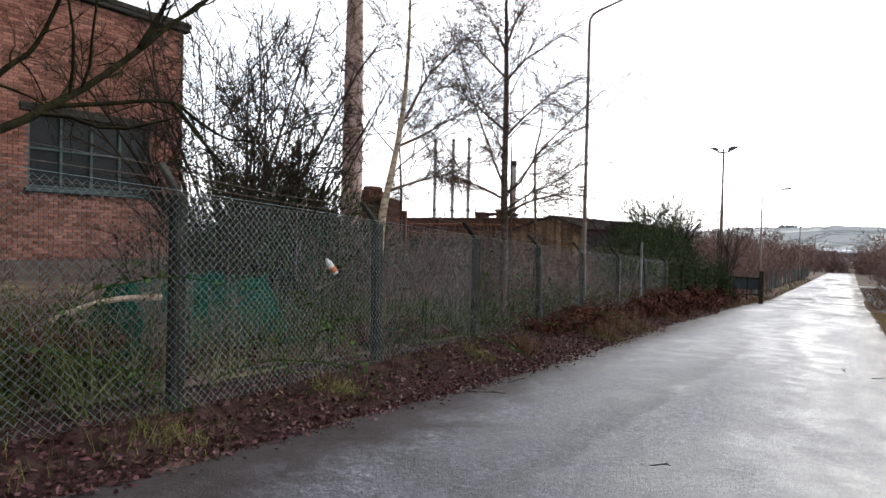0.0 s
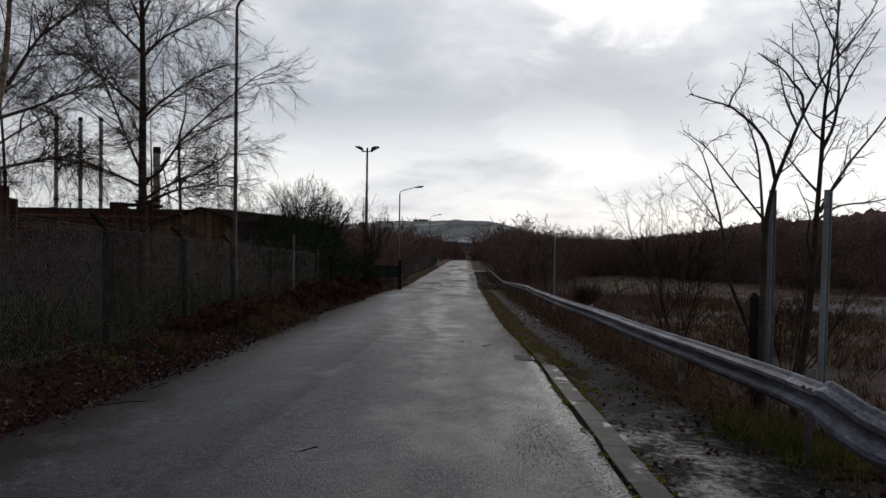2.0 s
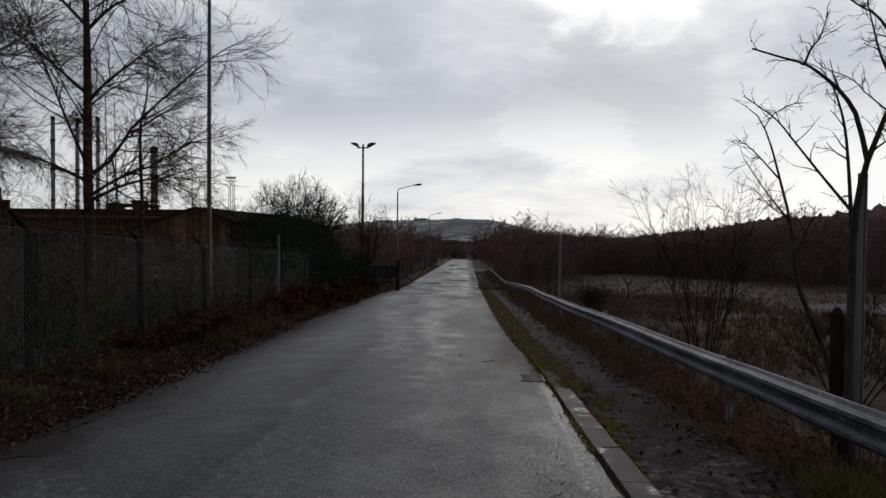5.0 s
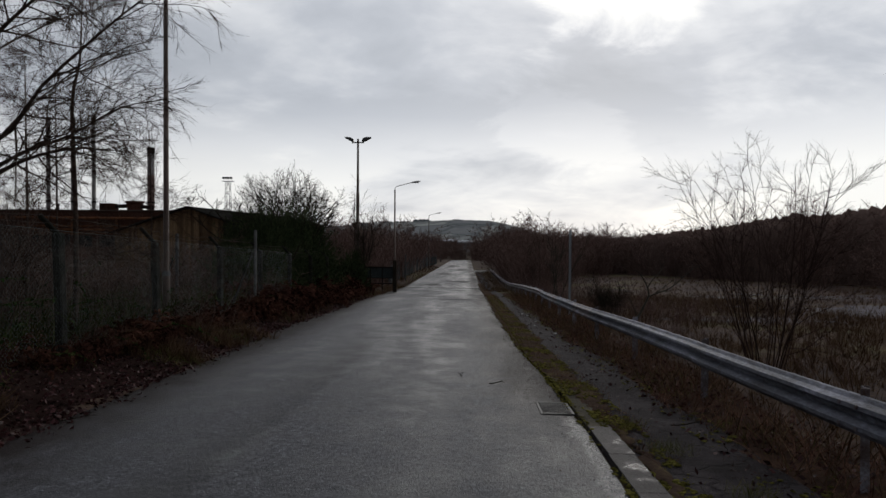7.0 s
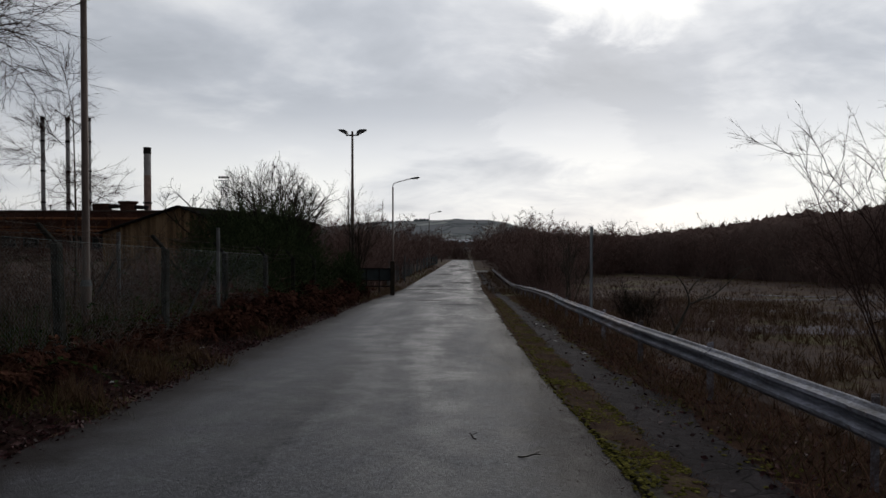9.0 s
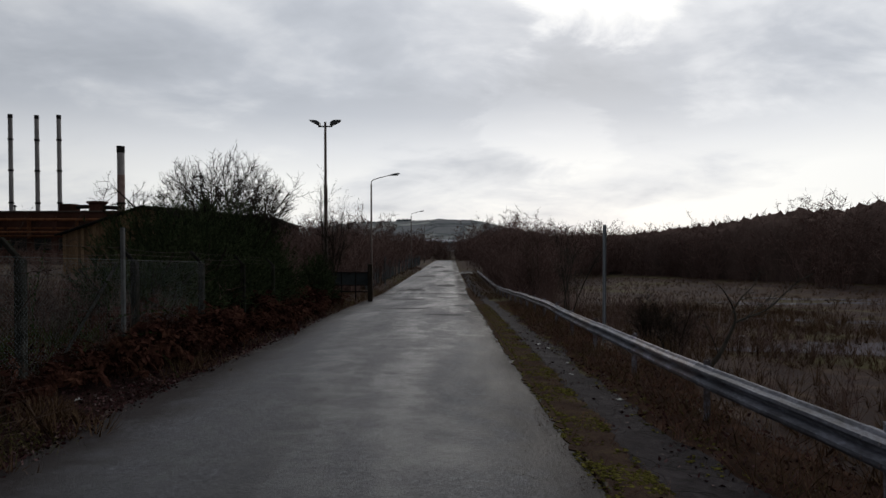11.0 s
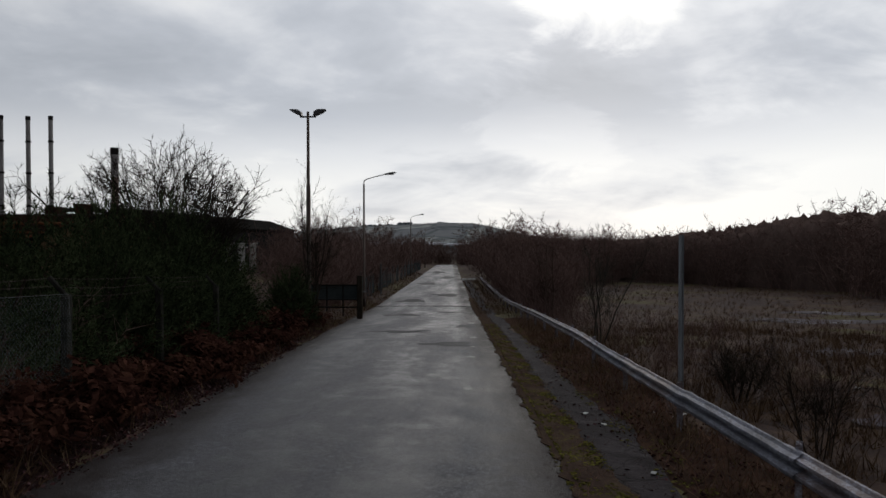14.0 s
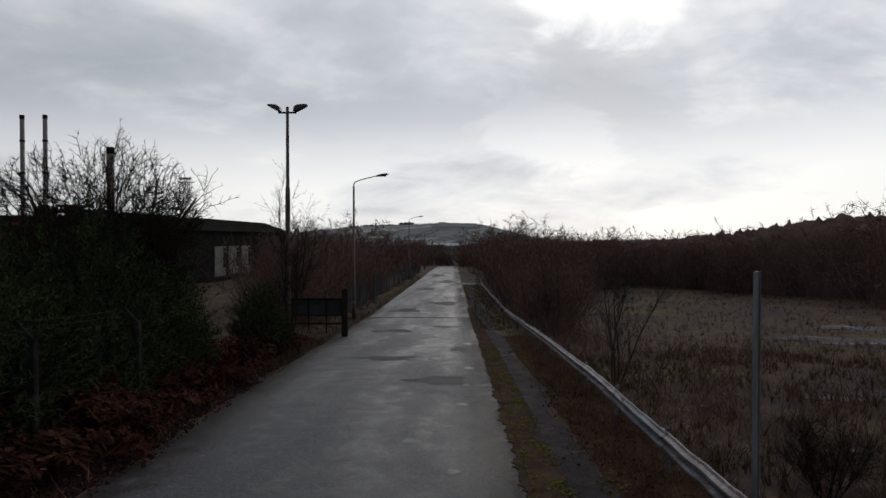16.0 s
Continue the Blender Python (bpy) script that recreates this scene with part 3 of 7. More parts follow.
            for sx in (-1, 1):
                for sy in (-1, 1):
                    for sz in (-1, 1):
                        e = [g(sx, sy, sz, 0), g(sx, sy, sz, 1), g(sx, sy, sz, 2)]
                        t.append(e if sx * sy * sz > 0 else e[::-1])
        return self.add(v, t, q)

    def extrude(self, prof, path, close=False):
        """Sweep rings: path is a list of arrays of points, one ring each."""
        k, n = len(path), len(path[0])
        i, j = np.meshgrid(np.arange(k - 1), np.arange(n if close else n - 1), indexing="ij")
        jn = (j + 1) % n
        quads = np.stack([i * n + j, (i + 1) * n + j, (i + 1) * n + jn, i * n + jn], -1).reshape(-1, 4)
        return self.add(np.concatenate(path), None, quads)

    def place(self, tmpl, p, d, s, rng):
        """Copies of a template (verts along +z, tris), at p, turned to d, of size s."""
        tv, tt = tmpl
        p, d = np.asarray(p, float).reshape(-1, 3), np.asarray(d, float).reshape(-1, 3)
        k = len(p)
        if not k:
            return self
        s = np.broadcast_to(np.asarray(s, float), (k,))
        d = d / (np.linalg.norm(d, axis=1)[:, None] + 1e-9)
        ref = np.where(np.abs(d[:, 2:3]) > 0.9, np.array((1.0, 0, 0)), np.array((0, 0, 1.0)))
        a = np.cross(ref, d)
        a /= np.linalg.norm(a, axis=1)[:, None] + 1e-9
        b = np.cross(d, a)
        th = rng.uniform(0, 2 * np.pi, k)[:, None]
        a, b = a * np.cos(th) + b * np.sin(th), b * np.cos(th) - a * np.sin(th)
        v = (tv[None, :, 0:1] * a[:, None] + tv[None, :, 1:2] * b[:, None] + tv[None, :, 2:3] * d[:, None]) * s[:, None, None] + p[:, None]
        f = tt[None] + (np.arange(k) * len(tv))[:, None, None]
        return self.add(v.reshape(-1, 3), f.reshape(-1, 3))

    def mesh(self, name, smooth=False):
        v = np.concatenate(self.v) if self.v else np.zeros((0, 3))
        t = np.concatenate(self.t) if self.t else np.zeros((0, 3), int)
        q = np.concatenate(self.q) if self.q else np.zeros((0, 4), int)
        me = bpy.data.meshes.new(name)
        me.vertices.add(len(v))
        me.vertices.foreach_set("co", v.astype(np.float32).ravel())
        me.loops.add(t.size + q.size)
        me.loops.foreach_set("vertex_index", np.concatenate([t.ravel(), q.ravel()]).astype(np.int32))
        me.polygons.add(len(t) + len(q))
        start = np.concatenate([np.arange(len(t)) * 3, t.size + np.arange(len(q)) * 4]).astype(np.int32)
        me.polygons.foreach_set("loop_start", start)
        me.polygons.foreach_set("use_smooth", np.full(len(start), smooth))
        me.update(calc_edges=True)
        return me


def tmpl_of(g):
    """A template from a Geo: vertices and triangles."""
    t = [*g.t]
    for q in g.q:
        t += [q[:, [0, 1, 2]], q[:, [0, 2, 3]]]
    return np.concatenate(g.v), np.concatenate(t)


def part(name, g, material, parent=None, label="", smooth=False):
    me = g.mesh(name, smooth) if isinstance(g, Geo) else g
    if not me.materials:
        me.materials.append(M[material])
    ob = new(name, me)
    if parent is not None:
        ob.parent = parent
        ob.matrix_parent_inverse = parent.matrix_world.inverted()
    if label:
        ob["label"] = label
    return ob


def thing(name, label, category, at=(0, 0, 0), group="", kind=""):
    ob = new(name)
    ob.location = at
    ob.empty_display_size = 0.2
    bpy.context.view_layer.update()
    return tagged(ob, label, category, group, kind)


def single(name, g, material, label, category="", group="", kind="", smooth=False):
    return tagged(part(name, g, material, None, "", smooth), label, category, group, kind)


# ---- the lie of the land ----
_yy = np.arange(-120.0, 700.0, 1.0)
_zz = np.interp(_yy, [-120, -20, 7, 28.4, 57.2, 103, 163, 219, 400, 700], [6.4, 1.42, 0, -1.1, -2.87, -3.9, -5.3, -6.6, -9.5, -12])
_k = np.exp(-np.linspace(-2, 2, 15) ** 2)
_zz = np.convolve(np.pad(_zz, 7, mode="edge"), _k / _k.sum(), mode="valid")


def road_z(y):
    return np.interp(y, _yy, _zz)


def edge_l(y):
    return np.interp(y, [-30, 0, 5, 10, 15, 24, 32, 54, 103, 163, 219], [-3.5, -3.72, -3.8, -4.15, -4.65, -4.95, -5.4, -6.5, -7.2, -8.1, -8.9])


def edge_r(y):
    return np.interp(y, [-30, 0, 5, 8, 12, 16, 20, 26, 34, 45, 60, 103, 163, 219], [1.4, 1.37, 1.32, 1.27, 1.09, 1.06, 0.98, 0.92, 0.86, 0.76, 0.52, -0.25, -1.15, -1.9])


def fence_x(y):
    return np.interp(y, [-30, -0.75, 2.22, 5.2, 11.0, 14.2, 16.8, 28, 44, 66, 103, 219], [-3.0, -4.4, -4.74, -5.1, -5.5, -5.66, -5.75, -6.1, -7.2, -7.9, -8.6, -10.3])


def rail_x(y):
    return np.interp(y, [-2, 8, 15, 21, 28, 40, 50, 63, 88, 110], [2.87, 2.93, 2.82, 2.83, 2.95, 2.98, 2.92, 2.78, 2.4, 2.05])


def lumps(x, y, s, seed=0.0):
    """Cheap smooth lumps of size about s metres, from -1 to 1."""
    a = np.sin(x / s * 2.1 + seed) * np.cos(y / s * 1.7 + seed * 1.3) + 0.6 * np.sin(x / s * 4.3 + y / s * 3.1 + seed * 2.1)
    return (a + 0.4 * np.cos(x / s * 8.7 - y / s * 7.9 + seed)) / 2.0


def smooth01(a):
    a = np.clip(a, 0, 1)
    return a * a * (3 - 2 * a)


def land(x, y):
    """Height of the ground, the road's bed included."""
    x, y = np.asarray(x, float), np.asarray(y, float)
    z = road_z(y)
    bank = smooth01((edge_l(y) - x) / 1.2) * 0.3
    far_l = smooth01((fence_x(y) - 1.0 - x) / 25.0) * smooth01((200 - y) / 100) * 0.8
    right = smooth01((x - rail_x(y) - 0.2) / 2.5) * -0.12
    rough = np.where((x > edge_r(y) + 0.3) | (x < edge_l(y)), 1.0, 0.0)
    rough = rough * (0.02 * lumps(x, y, 0.7) + 0.05 * smooth01((np.abs(x) - 4) / 4) * lumps(x, y, 2.6, 1.0) + 0.12 * smooth01((np.abs(x) - 6) / 20) * lumps(x, y, 11, 2.0))
    bed = -0.06 * smooth01((x - edge_l(y)) / 0.3) * smooth01((edge_r(y) + 0.25 - x) / 0.3) - 0.03 * smooth01((x - edge_r(y) - 0.1) / 0.2) * smooth01((edge_r(y) + 1.7 - x) / 0.4)
    hill = smooth01((y - 520) / 850) * np.interp(x, [-900, -600, -400, -290, -200, -110, -40, 20, 60, 110, 180, 260], [8, 10, 16, 31, 40, 43, 48, 48, 41, 27, 12, 4]) + 2.5 * smooth01((y - 900) / 500) * lumps(x, y, 260, 0.5)
    side = 9 * smooth01((x - 250) / 700) * smooth01((y - 100) / 500) + 22 * smooth01((-x - 330) / 700)
    return z + bank + far_l + right + rough + bed + hill + side


def lz(x, y):
    return float(land(x, y))


def build_ground():
    def steps(lo, hi, fine_lo, fine_hi, fine, grow):
        a = list(np.arange(fine_lo, fine_hi + 1e-6, fine))
        s = fine
        while a[-1] < hi:
            s *= grow
            a.append(a[-1] + s)
        s = fine
        while a[0] > lo:
            s *= grow
            a.insert(0, a[0] - s)
        return np.array(a)
    xs, ys = steps(-2600, 2600, -9, 12, 0.3, 1.12), steps(-500, 2600, -6, 45, 0.45, 1.07)
    X, Y = np.meshgrid(xs, ys)
    g = Geo()
    nx, ny = len(xs), len(ys)
    i, j = np.meshgrid(np.arange(ny - 1), np.arange(nx - 1), indexing="ij")
    q = np.stack([i * nx + j, i * nx + j + 1, (i + 1) * nx + j + 1, (i + 1) * nx + j], -1).reshape(-1, 4)
    g.add(np.stack([X, Y, land(X, Y)], -1).reshape(-1, 3), None, q)
    ob = single("ground", g, "ground", "rough brown winter grass and bare soil sloping away", "ground", kind="structure", smooth=True)
    ob.data.materials.append(M["hill"])
    cy = (Y[:-1, :-1]).ravel()
    ob.data.polygons.foreach_set("material_index", (cy > 480).astype(np.int32))


def strip(name, y0, y1, step, left, right, cols, lift, material, label, category, crown=0.0, jit=0.0, parent=None, seed=3, kind="structure"):
    rng = np.random.default_rng(seed)
    ys = np.arange(y0, y1 + 1e-6, step)
    u = np.linspace(0, 1, cols)
    l, r = left(ys) + rng.normal(0, jit, len(ys)), right(ys) + rng.normal(0, jit, len(ys))
    X = l[:, None] + (r - l)[:, None] * u[None]
    Y = np.repeat(ys[:, None], cols, 1)
    Z = road_z(Y) + lift + crown * (1 - (2 * u[None] - 1) ** 2) + 0.004 * lumps(X, Y, 1.3)
    i, j = np.meshgrid(np.arange(len(ys) - 1), np.arange(cols - 1), indexing="ij")
    q = np.stack([i * cols + j, i * cols + j + 1, (i + 1) * cols + j + 1, (i + 1) * cols + j], -1).reshape(-1, 4)
    v = np.stack([X, Y, Z], -1).reshape(-1, 3)
    g = Geo().add(v, None, q)
    # turned-down edges
    for col in (0, cols - 1):
        e = v.reshape(len(ys), cols, 3)[:, col]
        low = e - (0, 0, 0.12)
        n = len(e)
        qq = np.stack([np.arange(n - 1), np.arange(1, n), n + np.arange(1, n), n + np.arange(n - 1)], -1)
        g.add(np.vstack([e, low]), None, qq if col == 0 else qq[:, ::-1])
    if parent is not None:
        return part(name, g, material, parent, label, smooth=True)
    return single(name, g, material, label, category, kind=kind, smooth=True)


def road_top(x, y):
    """Height of the road's surface, its crown included."""
    u = np.clip((x - edge_l(y)) / (edge_r(y) - 0.02 - edge_l(y)), 0, 1)
    return road_z(y) + 0.03 * (1 - (2 * u - 1) ** 2) + 0.004 * lumps(x, y, 1.3)


def blob(cx, cy, rx, ry, lift, seed, n=28, rings=4, on_road=True, thick=0.0):
    """A thin irregular patch that lies on the ground."""
    rng = np.random.default_rng(seed)
    th = np.linspace(0, 2 * np.pi, n, endpoint=False)
    rad = 1 + 0.22 * np.sin(3 * th + rng.uniform(0, 6)) + 0.16 * np.sin(5 * th + rng.uniform(0, 6)) + rng.normal(0, 0.07, n)
    v = []
    for k in range(rings + 1):
        f = k / rings
        for a, r in zip(th, rad):
            x, y = cx + rx * r * f * math.cos(a), cy + ry * r * f * math.sin(a)
            v.append((x, y, ((road_top(x, y) if x < edge_r(y) else road_z(y)) if on_road else lz(x, y)) + lift + thick * (1 - f * f)))
    q = [(k * n + i, k * n + (i + 1) % n, (k + 1) * n + (i + 1) % n, (k + 1) * n + i) for k in range(rings) for i in range(n)]
    return Geo().add(v, None, [p[::-1] for p in q])


build_ground()
road = strip("road", -14, 226, 0.5, lambda y: edge_l(y), lambda y: edge_r(y) - 0.02, 15, 0.0, "asphalt",
             "worn wet grey asphalt road with damp streaks", "road", crown=0.03, jit=0.02)
footpath = strip("footpath", -10, 100, 0.4, lambda y: edge_r(y) + 0.25, lambda y: edge_r(y) + np.interp(y, [-10, 3, 8, 14, 30, 100], [1.5, 1.4, 1.25, 1.15, 1.05, 1.0]) + 0.07 * np.sin(y * 1.3) + 0.09 * np.sin(y * 0.61 + 1) + 0.05 * np.sin(y * 3.1), 9, 0.004, "path",
                 "narrow broken asphalt footpath, damp and overgrown", "path", jit=0.03)

strip("mossy_verge", 4.2, 66, 0.1, lambda y: edge_r(y) + np.interp(y, [4, 6.5, 8, 10, 15, 26], [0.24, 0.22, 0.13, 0.02, -0.08, -0.12]) + 0.05 * lumps(0.0, y, 0.9, 2.0) + 0.035 * lumps(3.0, y, 0.25, 4.0),
      lambda y: edge_r(y) + np.interp(y, [4.2, 5, 9, 14, 40], [0.27, 0.36, 0.47, 0.5, 0.42]) + 0.08 * lumps(7.0, y, 0.9, 1.0) + 0.04 * lumps(9.0, y, 0.3, 3.0), 9, 0.012, "mosssoil",
      "strip of soil and moss grown over the kerb", "verge", crown=0.02, jit=0.03, seed=9)


def earth_strip(name, left, right, y0, y1, cols, material, label):
    ys, u = np.arange(y0, y1, 0.3), np.linspace(0, 1, cols)
    l, r = left(ys), right(ys)
    X = l[:, None] + (r - l)[:, None] * u[None]
    Y = np.repeat(ys[:, None], cols, 1)
    Z = land(X, Y) + 0.018 * np.minimum(1, 6 * np.minimum(u, 1 - u))[None] + 0.004 - 0.02 * (np.minimum(u, 1 - u) < 0.01)[None]
    i, j = np.meshgrid(np.arange(len(ys) - 1), np.arange(cols - 1), indexing="ij")
    q = np.stack([i * cols + j, i * cols + j + 1, (i + 1) * cols + j + 1, (i + 1) * cols + j], -1).reshape(-1, 4)
    single(name, Geo().add(np.stack([X, Y, Z], -1).reshape(-1, 3), None, q), material, label, "soil", kind="structure", smooth=True)


earth_strip("verge_soil", lambda y: fence_x(y) - 0.4, lambda y: edge_l(y) + 0.02, -9, 42, 11, "mould", "dark leaf mould between the fence and the road")
earth_strip("verge_soil", lambda y: edge_r(y) + 1.0, lambda y: rail_x(y) + 0.7 + 0.25 * np.sin(y * 0.8), 1.0, 45, 11, "soil", "dark litter-strewn soil under the crash barrier")


def build_road_marks():
    for i, (x, y, a, b) in enumerate([(-0.6, 31.5, 0.8, 0.7), (-2.6, 36, 1.0, 0.6), (0.0, 39, 0.4, 1.1), (-3.6, 47, 1.1, 0.8), (-1.0, 50, 0.8, 0.7),
                                      (-4.4, 63, 1.0, 1.6), (-1.6, 70, 1.2, 2.0), (-4.6, 92, 1.3, 3), (-2.4, 112, 1.2, 5), (-5.0, 140, 1.2, 7)]):
        single("tar_patch", blob(x, y, a, b, 0.006, 40 + i), "patch", "dark damp tar patch in the road", "road patch", "tar patches", "structure", True)
    g = Geo()
    for i in range(64):
        x = -6.6 + 7.0 * i / 63
        g.box((x, 57.2 + 0.06 * math.sin(i * 0.9), road_z(57.2) + 0.012 + 0.03 * (1 - ((x + 3.1) / 3.5) ** 2)), (0.116, 0.16, 0.02), 0.004)
    single("road_joint", g, "patch", "dark sunken joint straight across the road", "road joint", kind="structure")
    for i, (x, y, a, b) in enumerate([(-0.86, 25.3, 0.16, 0.13), (-0.12, 23.7, 0.1, 0.12), (0.02, 28.4, 0.13, 0.12), (0.18, 33.9, 0.14, 0.2), (0.1, 30.9, 0.08, 0.12), (-0.9, 36.0, 0.16, 0.2), (0.2, 41.0, 0.16, 0.3)]):
        single("paint_mark", blob(x, y, a, b, 0.006, 70 + i, 14, 2), "paint", "worn remnant of white road paint", "road marking", "worn road markings", "structure", True)
    single("driveway_slab", Geo().box((0.75, 104.3, road_z(104.3) + 0.03), (2.0, 4.5, 0.12), 0.02), "slab", "pale concrete slab beside the far road", "slab", kind="structure")
    for i, (x, y, a, b) in enumerate([(21, 28, 8, 3.6), (9.4, 21.9, 2.6, 1.2), (20, 44.5, 6, 1.5), (29, 51, 9, 2.6), (34, 36, 8, 4), (12.2, 30.5, 3.2, 0.9)]):
        g = blob(x, y, a, b, 0.025, 130 + i, 60, 12, False)
        single("hardstanding", g, "hard", "old wet concrete hardstanding in the rough field", "hardstanding", "field hardstanding", "structure", True)

    single("thicket_floor", blob(-8.6, 7.0, 3.0, 11.0, 0.03, 160, 70, 16, False), "soil", "dark leaf mould under the thicket behind the fence", "soil", kind="structure", smooth=True)


build_road_marks()


def gully_grate():
    x0, y0, w, l = 1.1, 7.02, 0.33, 0.56
    z = float(road_top(x0, y0)) + 0.001
    tip = Matrix.Rotation(math.atan2(road_z(y0 + 0.3) - road_z(y0 - 0.3), 0.6), 3, "X")
    g = thing("gully_grate", "worn iron gully grating sunk in the wet gutter", "drain grate", (x0, y0, z))
    # No real hole: a thin black plate imitates the shade below the bars.
    part("pit", Geo().box((x0, y0, z - 0.001), (w - 0.03, l - 0.03, 0.004), 0.0, tip), "dark", g, "thin black plate painted as the shade under the bars")
    fr = Geo()
    for dx in (-w / 2, w / 2):
        fr.box(Vector((x0, y0, z)) + tip @ Vector((dx, 0, 0.004)), (0.03, l + 0.03, 0.014), 0.003, tip)
    for dy in (-l / 2, l / 2):
        fr.box(Vector((x0, y0, z)) + tip @ Vector((0, dy, 0.004)), (w - 0.03, 0.03, 0.0138), 0.003, tip)
    part("frame", fr, "iron", g)
    for i in range(9):
        dy = -l / 2 + 0.055 + i * (l - 0.11) / 8
        part("bar", Geo().box(Vector((x0, y0, z)) + tip @ Vector((0, dy, 0.005)), (w - 0.032, 0.026, 0.01), 0.003, tip), "iron", g)


def build_kerb():
    k = thing("kerb", "flat wet concrete kerb stones edged with moss", "kerb", (1.3, 5, road_z(5)), kind="structure")
    me = Geo().box((0, 0, 0), (0.22, 0.914, 0.16), 0.004).mesh("kerb_stone")
    me2 = me.copy()
    rng = np.random.default_rng(8)
    y = -8.0
    while y < 66:
        x0, x1 = edge_r(y - 0.45), edge_r(y + 0.45)
        ob = part("kerb_stone", me if y < 6.2 else me2, "kerb" if y < 6.2 else "mossykerb", k)
        ob.matrix_world = Matrix.Translation((edge_r(y) + 0.13 + rng.normal(0, 0.006), y, road_z(y) - np.interp(y, [6.5, 9, 14, 26], [0.056, 0.064, 0.068, 0.08]) + rng.normal(0, 0.0008))) @ Matrix.Rotation(
            -math.atan2(x1 - x0, 0.9), 4, "Z") @ Matrix.Rotation(math.atan2(road_z(y + 0.45) - road_z(y - 0.45), 0.9) + rng.normal(0, 0.002), 4, "X")
        y += 0.915


# ---- plant templates ----
def twig_tmpl(seed, side=6, r=0.006, bend=0.12, ang=0.7, sl=0.4, taper=0.35, flat=0):
    """A twig of length 1 along +z with side twiglets; flat: that many hair-thin ones besides."""
    rng = np.random.default_rng(seed)
    g = Geo()
    pts = [np.zeros(3)]
    d = np.array((0, 0, 1.0))
    for i in range(3):
        d = d + rng.normal(0, bend, 3)
        d /= np.linalg.norm(d)
        pts.append(pts[-1] + d / 3)
    pts = np.array(pts)
    g.tube(pts, np.linspace(r, r * taper, 4), 3, False)
    for i in range(side + flat):
        f = rng.uniform(0.12, 0.98)
        p = np.array([np.interp(f, np.linspace(0, 1, 4), pts[:, c]) for c in range(3)])
        a, e = rng.uniform(0, 2 * math.pi), ang * rng.uniform(0.6, 1.3)
        dd = np.array((math.cos(a) * math.sin(e), math.sin(a) * math.sin(e), math.cos(e)))
        tip = p + dd * sl * rng.uniform(0.5, 1.2) * (1.15 - 0.6 * f) + np.array((0, 0, 0.04))
        s1 = np.cross(dd, rng.normal(0, 1, 3))
        s1 /= np.linalg.norm(s1) + 1e-9
        s2 = np.cross(dd, s1)
        w = r * 0.6
        if i < side:
            g.add([p + s1 * w, p + (-0.5 * s1 + 0.87 * s2) * w, p + (-0.5 * s1 - 0.87 * s2) * w, tip], [(0, 1, 3), (1, 2, 3), (2, 0, 3)])
        else:
            g.add([p + s1 * w, p - s1 * w, tip], [(0, 1, 2)])
    return tmpl_of(g)


TWIG = [twig_tmpl(i, 5, 0.0078, flat=4) for i in range(5)]
FINE = [twig_tmpl(20 + i, 5, 0.0066, 0.16, 0.6, 0.5, flat=6) for i in range(5)]
SPUR = [twig_tmpl(40 + i, 4, 0.014, 0.3, 1.05, 0.3, 0.7) for i in range(5)]
THORN = [twig_tmpl(60 + i, 5, 0.0145, 0.28, 0.95, 0.38, 0.4, 5) for i in range(5)]


def brush_tmpl(seed, hairs=68):
    """A bare shrub of height 1: leaders that fan out and many hair-thin twigs, with a rounded outline."""
    rng = np.random.default_rng(seed)
    g = Geo()
    lead = []
    for i in range(4):
        a, e = 1.57 * i + rng.uniform(-0.6, 0.6), rng.uniform(0.06, 0.5)
        top = 0.86 * (1 - 0.45 * e) * rng.uniform(0.8, 1.0)
        tip = np.array((math.cos(a) * math.tan(e) * top, math.sin(a) * math.tan(e) * top, top))
        mid = tip * 0.5 + np.append(rng.normal(0, 0.03, 2), 0.03)
        pts = np.array([rng.normal(0, 0.02, 3) * (1, 1, 0), mid, tip])
        lead.append(pts)
        g.tube(pts, (0.0042, 0.0026, 0.0007), 3, False)
    for i in range(hairs):
        pts = lead[i % 4]
        f = rng.uniform(0.08, 0.97) ** 0.8
        p = np.array([np.interp(f, (0, 0.5, 1), pts[:, c]) for c in range(3)])
        b, e = rng.uniform(0, 2 * np.pi), rng.uniform(0.3, 1.25)
        d = np.array((math.cos(b) * math.sin(e), math.sin(b) * math.sin(e), math.cos(e)))
        tip = p + d * rng.uniform(0.12, 0.36) * (1.2 - 0.6 * f)
        s = np.cross(d, rng.normal(0, 1, 3))
        s *= 0.0026 / (np.linalg.norm(s) + 1e-9)
        g.add([p + s, p - s, tip], [(0, 1, 2)])
    return tmpl_of(g)


SCRUB = [brush_tmpl(80 + i) for i in range(8)]


